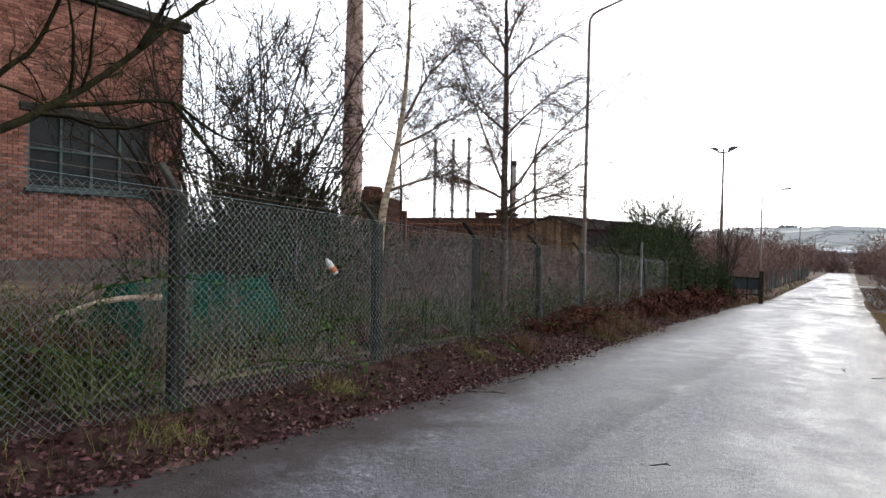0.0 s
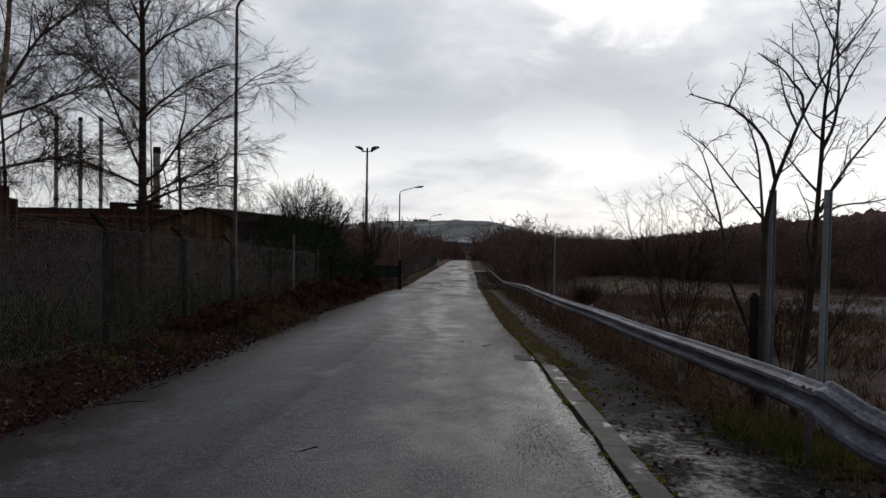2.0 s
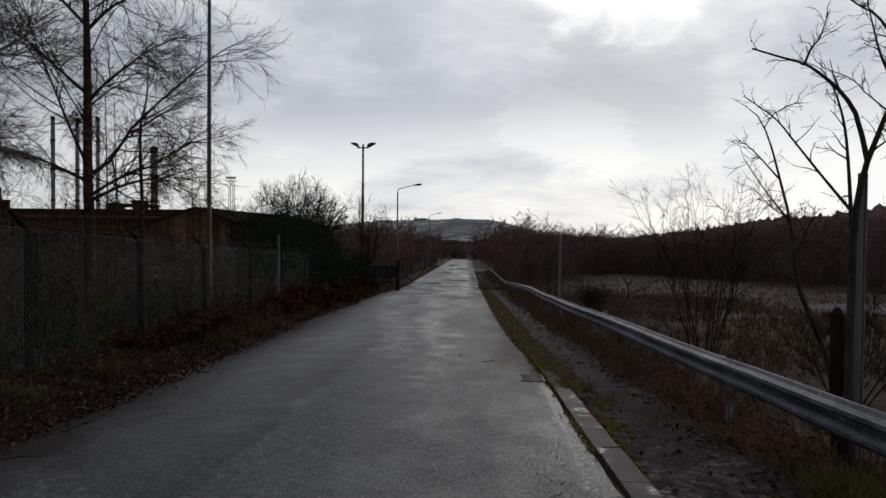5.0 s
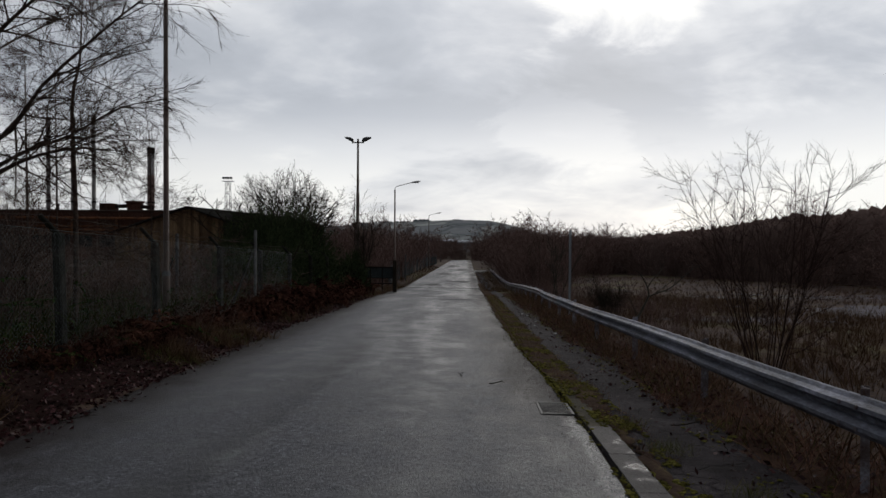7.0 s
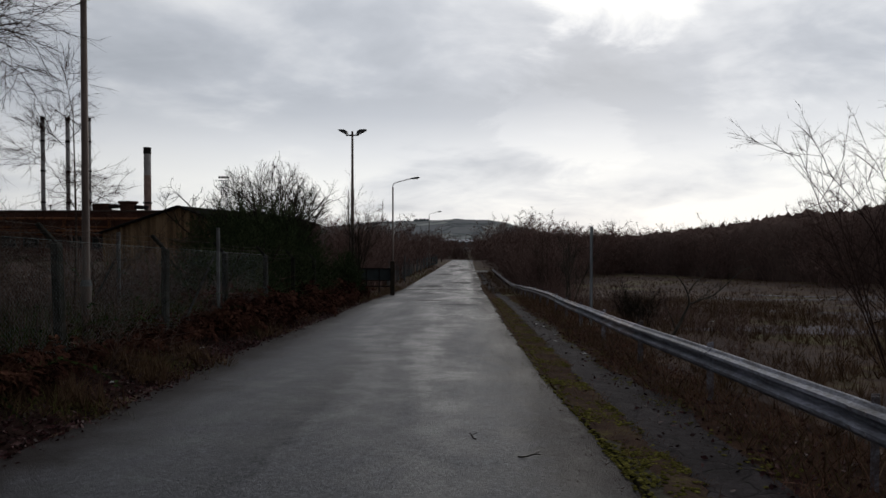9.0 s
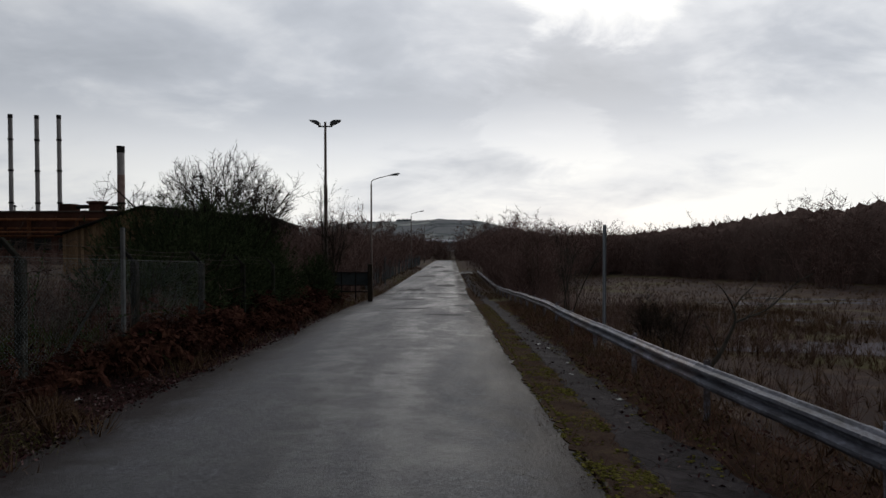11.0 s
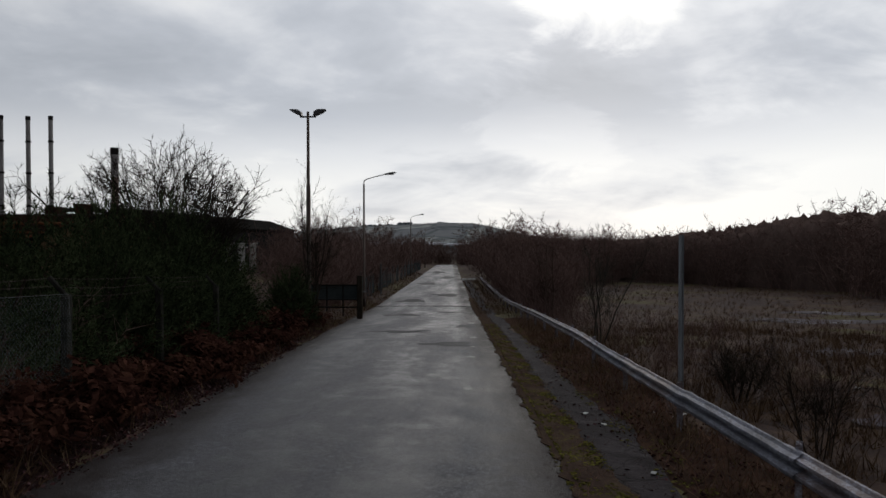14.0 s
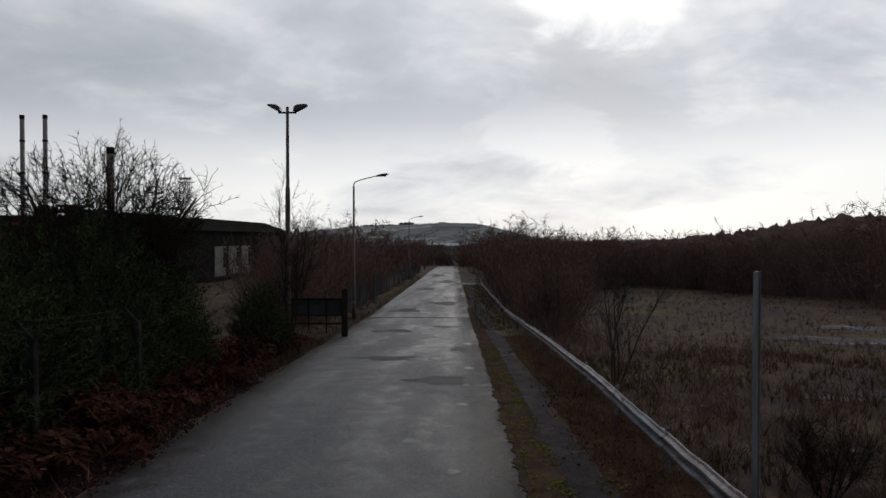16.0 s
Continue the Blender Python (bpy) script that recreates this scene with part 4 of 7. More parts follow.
def tree_tmpl(seed, second=22, hairs=290):
    """A bare thicket tree of height 1: slim leaders, side branches and a haze of short twigs that thins out to a rounded top."""
    rng = np.random.default_rng(seed)
    g = Geo()
    lead = []
    for i in range(4):
        a, e = 1.57 * i + rng.uniform(-0.7, 0.7), rng.uniform(0.05, 0.42)
        top = 0.88 * (1 - 0.5 * e) * rng.uniform(0.8, 1.0)
        tip = np.array((math.cos(a) * math.tan(e) * top, math.sin(a) * math.tan(e) * top, top))
        pts = np.array([rng.normal(0, 0.02, 3) * (1, 1, 0), tip * 0.5 + np.append(rng.normal(0, 0.04, 2), 0.03), tip])
        lead.append(pts)
        g.tube(pts, (0.0036, 0.0021, 0.0005), 3, False)
    tw = []
    for i in range(second):
        pts = lead[i % 4]
        f = 0.03 + 0.92 * (i + rng.uniform(0, 1)) / second
        p = np.array([np.interp(f, (0, 0.5, 1), pts[:, c]) for c in range(3)])
        b, e = rng.uniform(0, 2 * np.pi), rng.uniform(0.5, 1.3)
        d = np.array((math.cos(b) * math.sin(e), math.sin(b) * math.sin(e), math.cos(e)))
        tip = p + d * rng.uniform(0.16, 0.32) * (1.2 - 0.8 * f)
        s = np.cross(d, rng.normal(0, 1, 3))
        s *= 0.0015 / (np.linalg.norm(s) + 1e-9)
        g.add([p + s, p - s, tip], [(0, 1, 2)])
        tw.append((p, tip, d))
    for i in range(hairs):
        p0, p1, d0 = tw[i % second]
        p = p0 + (p1 - p0) * rng.uniform(0.1, 1.0)
        d = d0 * 0.7 + rng.normal(0, 0.8, 3) + np.array((0, 0, 0.1))
        d /= np.linalg.norm(d) + 1e-9
        s = np.cross(d, rng.normal(0, 1, 3))
        s *= 0.0027 / (np.linalg.norm(s) + 1e-9)
        g.add([p + s, p - s, p + d * rng.uniform(0.035, 0.095) * (1.15 - 0.5 * p[2])], [(0, 1, 2)])
    return tmpl_of(g)


THICKET = [tree_tmpl(180 + i) for i in range(8)]


def wander(rng, p, d, L, segs, wob, up):
    pts = [np.array(p, float)]
    d = np.array(d, float)
    d /= np.linalg.norm(d)
    for i in range(segs):
        d = d + rng.normal(0, wob, 3) + np.array((0, 0, up / segs))
        d /= np.linalg.norm(d)
        pts.append(pts[-1] + d * L / segs)
    return np.array(pts)


def along(pts, f):
    f = np.atleast_1d(f)
    s = np.linspace(0, 1, len(pts))
    p = np.stack([np.interp(f, s, pts[:, c]) for c in range(3)], -1)
    q = np.stack([np.interp(np.minimum(f + 0.05, 1), s, pts[:, c]) - np.interp(np.maximum(f - 0.05, 0), s, pts[:, c]) for c in range(3)], -1)
    return p, q / (np.linalg.norm(q, axis=1)[:, None] + 1e-9)


def limb(rng, pts, r, tmpls, side=7, side_len=0.45, sprays=10, spray_len=0.45, spread=0.8, droop=0.0, up=0.3, tip=0.25):
    """One limb with its side branches and twigs, in one Geo."""
    g = Geo()
    L = np.linalg.norm(np.diff(pts, axis=0), axis=1).sum()
    g.tube(pts, r * (1 - (1 - tip) * np.linspace(0, 1, len(pts)) ** 0.8), 6 if r > 0.02 else 4)
    P, D = [], []
    for i in range(side):
        f = 0.18 + 0.8 * (i + rng.uniform(0, 1)) / side
        p, d = along(pts, f)
        dd = d[0] + rng.normal(0, spread, 3) * np.array((1, 1, 0.6))
        sl = L * side_len * (1.15 - 0.75 * f) * rng.uniform(0.7, 1.25)
        sp = wander(rng, p[0], dd, sl, 5, 0.14, up)
        r1 = max(r * (1 - 0.7 * f) * 0.5, 0.004)
        g.tube(sp, np.linspace(r1, r1 * 0.35, 6), 4, False)
        n = max(2, int(sprays * rng.uniform(0.7, 1.3)))
        pp, d2 = along(sp, rng.uniform(0.2, 1.0, n))
        P.append(pp)
        D.append(d2 + rng.normal(0, spread * 0.75, (n, 3)) + np.array((0, 0, -droop)))
    n = max(3, int(sprays * 1.5))
    pp, d2 = along(pts, rng.uniform(0.35, 1.0, n))
    P.append(pp)
    D.append(d2 + rng.normal(0, spread * 0.75, (n, 3)) + np.array((0, 0, -droop)))
    P, D = np.concatenate(P), np.concatenate(D)
    pick = rng.integers(0, len(tmpls), len(P))
    for k, tm in enumerate(tmpls):
        m = pick == k
        g.place(tm, P[m], D[m], spray_len * rng.uniform(0.6, 1.35, m.sum()), rng)
    return g


def bez(pts, n=12):
    """A smooth curve through a few points."""
    pts = np.array(pts, float)
    s = np.linspace(0, len(pts) - 1, n)
    ext = np.vstack([2 * pts[0] - pts[1], pts, 2 * pts[-1] - pts[-2]])
    out = []
    for a in s:
        i = min(int(a), len(pts) - 2)
        u = a - i
        p0, p1, p2, p3 = ext[i:i + 4]
        out.append(0.5 * (2 * p1 + (p2 - p0) * u + (2 * p0 - 5 * p1 + 4 * p2 - p3) * u * u + (3 * p1 - p0 - 3 * p2 + p3) * u ** 3))
    return np.array(out)


# ---- buildings ----
def brick_building():
    X0, Y1, Z0, Z1 = -16.3, 7.25, -0.6, 7.8
    b = thing("brick_building", "flat-roofed red brick works building with a dark window", "building", (X0 - 6, -4, 0))
    wy0, wy1, wz0, wz1 = 3.2, 6.25, 3.05, 4.85
    g = Geo()
    T = 0.3
    for y0, y1, z0, z1 in ((-16, wy0, Z0, Z1), (wy1, Y1, Z0, Z1), (wy0, wy1, Z0, wz0), (wy0, wy1, wz1, Z1)):
        g.box((X0 - T / 2, (y0 + y1) / 2, (z0 + z1) / 2), (T, y1 - y0, z1 - z0))
    g.box((X0 - 6 - T, Y1 - T / 2, (Z0 + Z1) / 2), (12 - T, T - 0.004, Z1 - Z0))
    g.box((X0 - 12, -4.4, (Z0 + Z1) / 2), (T, 22, Z1 - Z0))
    g.box((X0 - 6 - T, -16, (Z0 + Z1) / 2), (12 - T, T, Z1 - Z0))
    part("wall", g, "mortar", b)
    part("roof", Geo().box((X0 - 6, -4.4, Z1 + 0.06), (12.3, 23.6, 0.12), 0.03), "roofdark", b)
    part("coping", Geo().box((X0 - 0.1, -4.4, Z1 + 0.2), (0.5, 23.7, 0.16), 0.03), "conc", b)
    part("lintel", Geo().box((X0 + 0.01, (wy0 + wy1) / 2, wz1 + 0.1), (0.1, wy1 - wy0 + 0.4, 0.2), 0.01), "conc", b)
    win = part("window", Geo().box((X0 - 0.16, (wy0 + wy1) / 2, (wz0 + wz1) / 2), (0.03, wy1 - wy0, wz1 - wz0)), "glass", b, "dirty window pane coloured as the unlit room behind")
    f = Geo()
    for i in range(5):
        y = wy0 + 0.04 + (wy1 - wy0 - 0.08) * i / 4
        f.box((X0 - 0.12, y, (wz0 + wz1) / 2), (0.07, 0.07, wz1 - wz0 - 0.01), 0.008)
    for z in (wz0 + 0.04, wz0 + 0.95, wz1 - 0.04):
        f.box((X0 - 0.12, (wy0 + wy1) / 2, z), (0.06, wy1 - wy0 - 0.01, 0.06), 0.008)
    part("frame", f, "frame", win, "faded grey-green window frame")
    part("sill", Geo().box((X0 + 0.03, (wy0 + wy1) / 2, wz0 - 0.06), (0.2, wy1 - wy0 + 0.2, 0.1), 0.015), "frame", win)
    return b, (X0, Y1, wy0, wy1, wz0, wz1)


def brick_courses(b, dims):
    X0, Y1, wy0, wy1, wz0, wz1 = dims
    me = Geo().box((0, 0, 0), (0.026, 0.213, 0.064), 0.005).mesh("brick")
    rest = Geo()
    tm = tmpl_of(Geo().box((0, 0, 0), (0.026, 0.213, 0.064), 0.0))
    rng = np.random.default_rng(5)
    P = []
    count = 0
    for c in range(86):
        z = 1.35 + c * 0.075
        for k in range(28):
            y = Y1 - 0.11 - k * 0.225 - (0.1125 if c % 2 else 0)
            if wy0 - 0.1 < y < wy1 + 0.1 and wz0 - 0.12 < z < wz1 + 0.25:
                continue
            if y < 1.0:
                continue
            if 5.0 < z < 6.2 and y > 2.9 and count < 296:
                ob = part("brick", me, "brick", b)
                ob.matrix_world = Matrix.Translation((X0 + 0.012 + rng.normal(0, 0.0015), y, z))
                count += 1
            else:
                P.append((X0 + 0.012 + rng.normal(0, 0.0015), y, z))
    P = np.array(P)
    tv, tt = tm
    v = tv[None] + P[:, None]
    rest.add(v.reshape(-1, 3), (tt[None] + (np.arange(len(P)) * len(tv))[:, None, None]).reshape(-1, 3))
    tagged(part("brickwork", rest, "brickisland", b), kind="stuff")


def ring(cx, cy, z, r, n=28):
    th = np.arange(n) * 2 * np.pi / n
    return np.stack([cx + r * np.cos(th), cy + r * np.sin(th), np.full(n, z)], -1)


def brick_chimney():
    x, y, base = -63.3, 66.8, lz(-63.3, 66.8) - 0.5
    c = thing("brick_chimney", "tall tapering round red brick factory chimney", "chimney", (x, y, base))
    H = 46
    zs = np.linspace(0, H, 90)
    prof = [(z, 1.72 - 0.62 * z / H + (0.012 if i % 2 else 0)) for i, z in enumerate(zs)]
    part("shaft", Geo().extrude(None, [ring(x, y, base + z, r) for z, r in prof], True), "stackbrick", c, smooth=False)
    part("plinth", Geo().extrude(None, [ring(x, y, base + z, r, 8) for z, r in ((0, 2.3), (3.2, 2.3), (3.5, 1.8))], True), "stackbrick", c)
    part("cap", Geo().extrude(None, [ring(x, y, base + z, r) for z, r in ((H - 1.2, 1.12), (H - 0.8, 1.4), (H - 0.2, 1.4), (H, 1.2), (H, 0.9), (H - 1, 0.9))], True), "stackbrick", c)


def flue_stack(x, y, top, r, group, cap=1.6, bands=(0.25, 0.5, 0.75)):
    base = lz(x, y)
    c = thing("flue_stack", "slim grey steel flue stack with dark bands" if r < 1 else "short stout grey flue stack with a sooty top", "chimney", (x, y, base), group)
    part("shaft", Geo().extrude(None, [ring(x, y, z, r, 16) for z in np.linspace(base, top - cap, 6)], True), "stack", c, smooth=True)
    part("cap", Geo().extrude(None, [ring(x, y, z, q, 16) for z, q in ((top - cap, r * 1.08), (top, r * 1.08), (top, r * 0.7), (top - 1, r * 0.7))], True), "sootblack", c, "sooty dark top")
    for f in bands:
        z = base + (top - base) * f
        part("flange", Geo().extrude(None, [ring(x, y, z + dz, r * q, 16) for dz, q in ((-0.3, 1.0), (-0.25, 1.25), (0.25, 1.25), (0.3, 1.0))], True), "sootblack", c)
    if r > 1:
        part("lower_shaft", Geo().extrude(None, [ring(x, y, z, r * 1.015, 16) for z in (base, top - 9.5)], True), "stackbrick", c, "brown lower part")


def factory():
    y0, top = 122.0, 6.4
    f = thing("factory", "long low dark brick factory hall with pipes along it", "building", (-95, y0 + 10, -4))
    gz0 = -7.0
    part("hall", Geo().box((-94, y0 + 11, (gz0 + top) / 2), (88, 22, top - gz0), 0.05), "facbrick", f)
    part("parapet", Geo().box((-94, y0 - 0.05, top + 0.1), (88.6, 0.5, 0.3), 0.05), "mortar", f)
    part("string_course", Geo().box((-94, y0 - 0.12, 3.4), (88, 0.25, 0.35), 0.04), "rust", f)
    for i in range(19):
        x = -136 + i * 4.65
        part("pilaster", Geo().box((x, y0 - 0.15, (gz0 + 5.6) / 2), (0.6, 0.3, 5.6 - gz0), 0.03), "facbrick", f)
    for i in range(18):
        x = -133.7 + i * 4.65
        w = part("window", Geo().box((x, y0 - 0.02, 0.4), (3.0, 0.1, 2.2)), "glass", f)
        fr = Geo()
        for k in range(4):
            fr.box((x - 1.5 + k, y0 - 0.08, 0.4), (0.1, 0.08, 2.2))
        fr.box((x, y0 - 0.09, 0.4), (3.0, 0.08, 0.1))
        part("frame", fr, "frame", w)
    for z, r in ((4.9, 0.28), (2.6, 0.22), (1.9, 0.16)):
        part("pipe", Geo().tube([(-138, y0 - 1.1, z), (-94, y0 - 1.1, z + 0.1), (-52, y0 - 1.1, z)], r, 10), "rust", f, "rusty pipe run", smooth=True)
    for i in range(10):
        part("pipe_bracket", Geo().box((-134 + i * 9, y0 - 0.7, 3.3), (0.16, 1.0, 3.6), 0.02), "rust", f)
    t = thing("roof_tank", "dark steel tanks and ducting on the factory roof", "tank", (-72, y0 + 6, top))
    part("tank", Geo().box((-76.5, y0 + 6, top + 1.0), (2.6, 3, 1.6), 0.2), "facbrick", t)
    part("tank", Geo().extrude(None, [ring(-71, y0 + 6, top + z, r, 14) for z, r in ((0.12, 1.5), (1.7, 1.5), (2.0, 1.9), (2.3, 1.9), (2.4, 0.2))], True), "facbrick", t)
    part("duct", Geo().tube([(-75, y0 + 6, top + 1.2), (-72, y0 + 6, top + 1.3), (-67, y0 + 6, top + 1.0), (-67, y0 + 6, top + 0.1)], 0.4, 8), "sootblack", t)
    for x in (-86, -99, -104, -118):
        v = thing("roof_vent", "small steel vent pipe on the factory roof", "vent", (x, y0 + 4, top), "roof vents")
        part("pipe", Geo().tube([(x, y0 + 4, top - 0.1), (x, y0 + 4, top + 1.3)], 0.12, 8), "sootblack", v)
        part("cowl", Geo().extrude(None, [ring(x, y0 + 4, top + z, r, 10) for z, r in ((1.2, 0.3), (1.35, 0.3), (1.6, 0.02))], True), "sootblack", v)
    r = thing("ruined_tower", "dark ruined brick tower with an empty window", "building", (-69.5, 81, -3))
    zb = -4.5
    for x0, x1, z0, z1 in ((-73, -70.4, zb, 9.9), (-67.6, -66.3, zb, 8.2), (-70.4, -67.6, zb, 6.6), (-70.4, -67.6, 7.8, 8.6)):
        part("wall", Geo().box(((x0 + x1) / 2, 81, (z0 + z1) / 2), (x1 - x0, 4, z1 - z0), 0.08), "facbrick", r)
    part("broken_top", Geo().box((-71.2, 81, 10.1), (2.2, 3, 0.9), 0.25), "facbrick", r)
    part("back_wall", Geo().box((-69.6, 84.4, 1.0), (6.6, 0.5, 11), 0.05), "facbrick", r)


def shed():
    x0, xr, x1, ya, yb = -43.0, -34.0, -29.6, 73.4, 121.0
    ze_l, zr, ze = 2.2, 5.1, 3.6
    s = thing("timber_shed", "long timber-clad shed with a dark corrugated roof", "shed", ((x0 + x1) / 2, (ya + yb) / 2, -3))
    zb = -4.2
    # Road side and gable backing are near-black; the far side has the board colour.
    part("side_wall", Geo().box((x1 - 0.1, (ya + yb) / 2, (zb + ze) / 2), (0.2, yb - ya, ze - zb)), "sootblack", s)
    part("side_wall", Geo().box((x0 + 0.1, (ya + yb) / 2, (zb + ze_l) / 2), (0.2, yb - ya, ze_l - zb)), "wood", s)
    for yy in (ya + 0.1, yb - 0.1):
        g = Geo()
        pts = [(x0, zb), (x1, zb), (x1, ze), (xr, zr), (x0, ze_l)]
        v = [(px, yy - 0.06, pz) for px, pz in pts] + [(px, yy + 0.06, pz) for px, pz in pts]
        n = 5
        g.add(v, [(0, 1, 2), (0, 2, 3), (0, 3, 4), (5, 7, 6), (5, 8, 7), (5, 9, 8)], [(i, i + n, (i + 1) % n + n, (i + 1) % n) for i in range(n)])
        part("gable_wall", g, "sootblack", s)
    rng = np.random.default_rng(4)
    x = x0 + 0.16
    while x < x1 - 0.1:
        zt = np.interp(x, [x0, xr, x1], [ze_l, zr, ze]) - 0.12
        part("board", Geo().box((x, ya - 0.02 - rng.uniform(0, 0.03), (zb + zt) / 2), (0.31, 0.05, zt - zb), 0.008), "wood", s)
        x += 0.33
    for xa, za, xb, zb2 in ((x0 - 0.5, ze_l - 0.15, xr, zr + 0.1), (xr, zr + 0.1, x1 + 0.5, ze - 0.1)):
        n = 46
        rows = []
        for yy in (ya - 0.6, yb + 0.4):
            u = np.linspace(0, 1, 3)
            rows.append(np.stack([xa + (xb - xa) * u, np.full(3, yy), za + (zb2 - za) * u], -1))
        ys = np.linspace(ya - 0.6, yb + 0.4, 2 * n)
        path = []
        for i, yy in enumerate(ys):
            dz = 0.05 if i % 2 else -0.02
            path.append(np.array([(xa, yy, za + dz), ((xa + xb) / 2, yy, (za + zb2) / 2 + dz), (xb, yy, zb2 + dz), (xb, yy, zb2 + dz - 0.1), (xa, yy, za + dz - 0.1)]))
        part("roof", Geo().extrude(None, path, True), "roofdark", s)
    part("bargeboard", Geo().tube([(x0 - 0.5, ya - 0.65, ze_l - 0.2), (xr, ya - 0.65, zr + 0.05), (x1 + 0.5, ya - 0.65, ze - 0.15)], 0.1, 4), "sootblack", s)
    for i, y in enumerate((90.5, 95.0, 99.5)):
        w = part("window", Geo().box((x1 + 0.06, y, -0.2), (0.12, 3.4, 3.6), 0.02), "white", s, "off-white boarded window panel")
        # Solid black block in place of the shade inside the gap.
        part("gap", Geo().box((x1 + 0.1, y + 1.2, 0.2), (0.1, 0.7, 2.4)), "dark", w)
        part("rail", Geo().box((x1 + 0.13, y, 1.0), (0.1, 3.4, 0.14)), "white", w)


def floodlight_mast():
    x, y, top = -60.2, 150.4, 15.9
    base = lz(x, y)
    m = thing("floodlight_mast", "pale lattice floodlight mast far off", "mast", (x, y, base))
    for dx, dy in ((-1, -1), (1, -1), (1, 1), (-1, 1)):
        part("leg", Geo().tube([(x + dx * 0.8, y + dy * 0.8, base), (x + dx * 0.45, y + dy * 0.45, top - 1.2)], 0.07, 4), "galv", m)
    for i in range(9):
        z0, z1 = base + (top - 1.2 - base) * i / 9, base + (top - 1.2 - base) * (i + 1) / 9
        k0, k1 = 0.8 - 0.35 * i / 9, 0.8 - 0.35 * (i + 1) / 9
        part("brace", Geo().tube([(x - k0, y - k0, z0), (x + k1, y - k1, z1)], 0.04, 3).tube([(x + k0, y + k0, z0), (x - k1, y + k1, z1)], 0.04, 3), "galv", m)
    part("platform", Geo().box((x, y, top - 1.1), (2.6, 1.4, 0.12), 0.02), "galv", m)
    for k in (-0.95, -0.3, 0.3, 0.95):
        part("floodlight", Geo().box((x + k, y - 0.5, top - 0.35), (0.5, 0.4, 0.55), 0.08), "lamphead", m)


# ---- lamps ----
def road_lamp(x, y, top, arm, r=0.085, group="road lamps"):
    base = lz(x, y) - 0.05
    l = thing("street_lamp", "tall steel street lamp with one bracket arm and flat head", "street lamp", (x, y, base), group)
    part("pole", Geo().tube([(x, y, base), (x, y, base + 1.1), (x, y, base + 1.15), (x, y, top - 0.3)], [r * 1.3, r * 1.3, r, r * 0.7], 12), "pole", l, smooth=True)
    part("door_collar", Geo().tube([(x, y, base + 1.1), (x, y, base + 1.2)], [r * 1.6, r * 1.1], 12), "concpale", l)
    part("bracket", Geo().tube(bez([(x, y, top - 0.45), (x + 0.03, y, top - 0.12), (x + 0.3, y, top + 0.06), (x + arm - 0.3, y, top + 0.36)], 14), 0.032, 7), "pole", l, smooth=True)
    h = Geo()
    cx, cz = x + arm + 0.05, top + 0.40
    rings = []
    for u, hy, hz in ((-0.42, 0.05, 0.04), (-0.3, 0.1, 0.07), (0.0, 0.16, 0.1), (0.28, 0.14, 0.08), (0.42, 0.05, 0.03)):
        th = np.arange(10) * 2 * np.pi / 10
        rings.append(np.stack([np.full(10, cx + u), y + hy * np.cos(th), cz + u * 0.16 + hz * np.maximum(np.sin(th), -0.45)], -1))
    h.extrude(None, rings, True)
    h.add(rings[0], [(0, i, i + 1) for i in range(1, 9)]).add(rings[-1], [(0, i + 1, i) for i in range(1, 9)])
    hd = part("head", h, "lamphead", l, smooth=True)
    part("lens", Geo().box((cx + 0.02, y, cz - 0.05), (0.5, 0.2, 0.05), 0.02), "lens", hd)


def twin_lamp():
    x, y, top = -8.11, 43.68, 8.45
    base = lz(x, y) - 0.05
    l = thing("twin_floodlight", "tall grey pole with two dark floodlight heads", "floodlight", (x, y, base))
    part("pole", Geo().tube([(x, y, base), (x, y, base + 1.5), (x, y, top - 3.6), (x, y, top - 3.55), (x, y, top + 0.16)], [0.14, 0.125, 0.11, 0.085, 0.07], 12), "pole", l, smooth=True)
    part("crossbar", Geo().tube([(x - 0.42, y, top - 0.1), (x + 0.42, y, top - 0.1)], 0.045, 8), "lamphead", l)
    for s in (-1, 1):
        g = Geo()
        rings = []
        for u, h in ((0.0, 0.13), (0.18, 0.17), (0.42, 0.11), (0.62, 0.035)):
            cx, cz = x + s * (0.3 + u * 0.95), top + 0.02 + u * 0.33
            rings.append(np.array([(cx, y - 0.2, cz - h * 0.55), (cx, y + 0.2, cz - h * 0.55), (cx + s * 0.03, y + 0.17, cz + h), (cx + s * 0.03, y - 0.17, cz + h)]))
        g.extrude(None, rings if s > 0 else rings[::-1], True)
        for rr in (rings[0], rings[-1]):
            g.add(rr, None, [(0, 1, 2, 3)])
        part("floodlight_head", g, "lamphead", l)


# ---- fence ----
POSTS = [-9.65, -6.7, -3.72, -0.75, 2.22, 5.2, 8.15, 11.05, 14.18, 17.2, 20.2, 23.2, 26.2]


def fence_z(y):
    return road_z(y) + 0.3


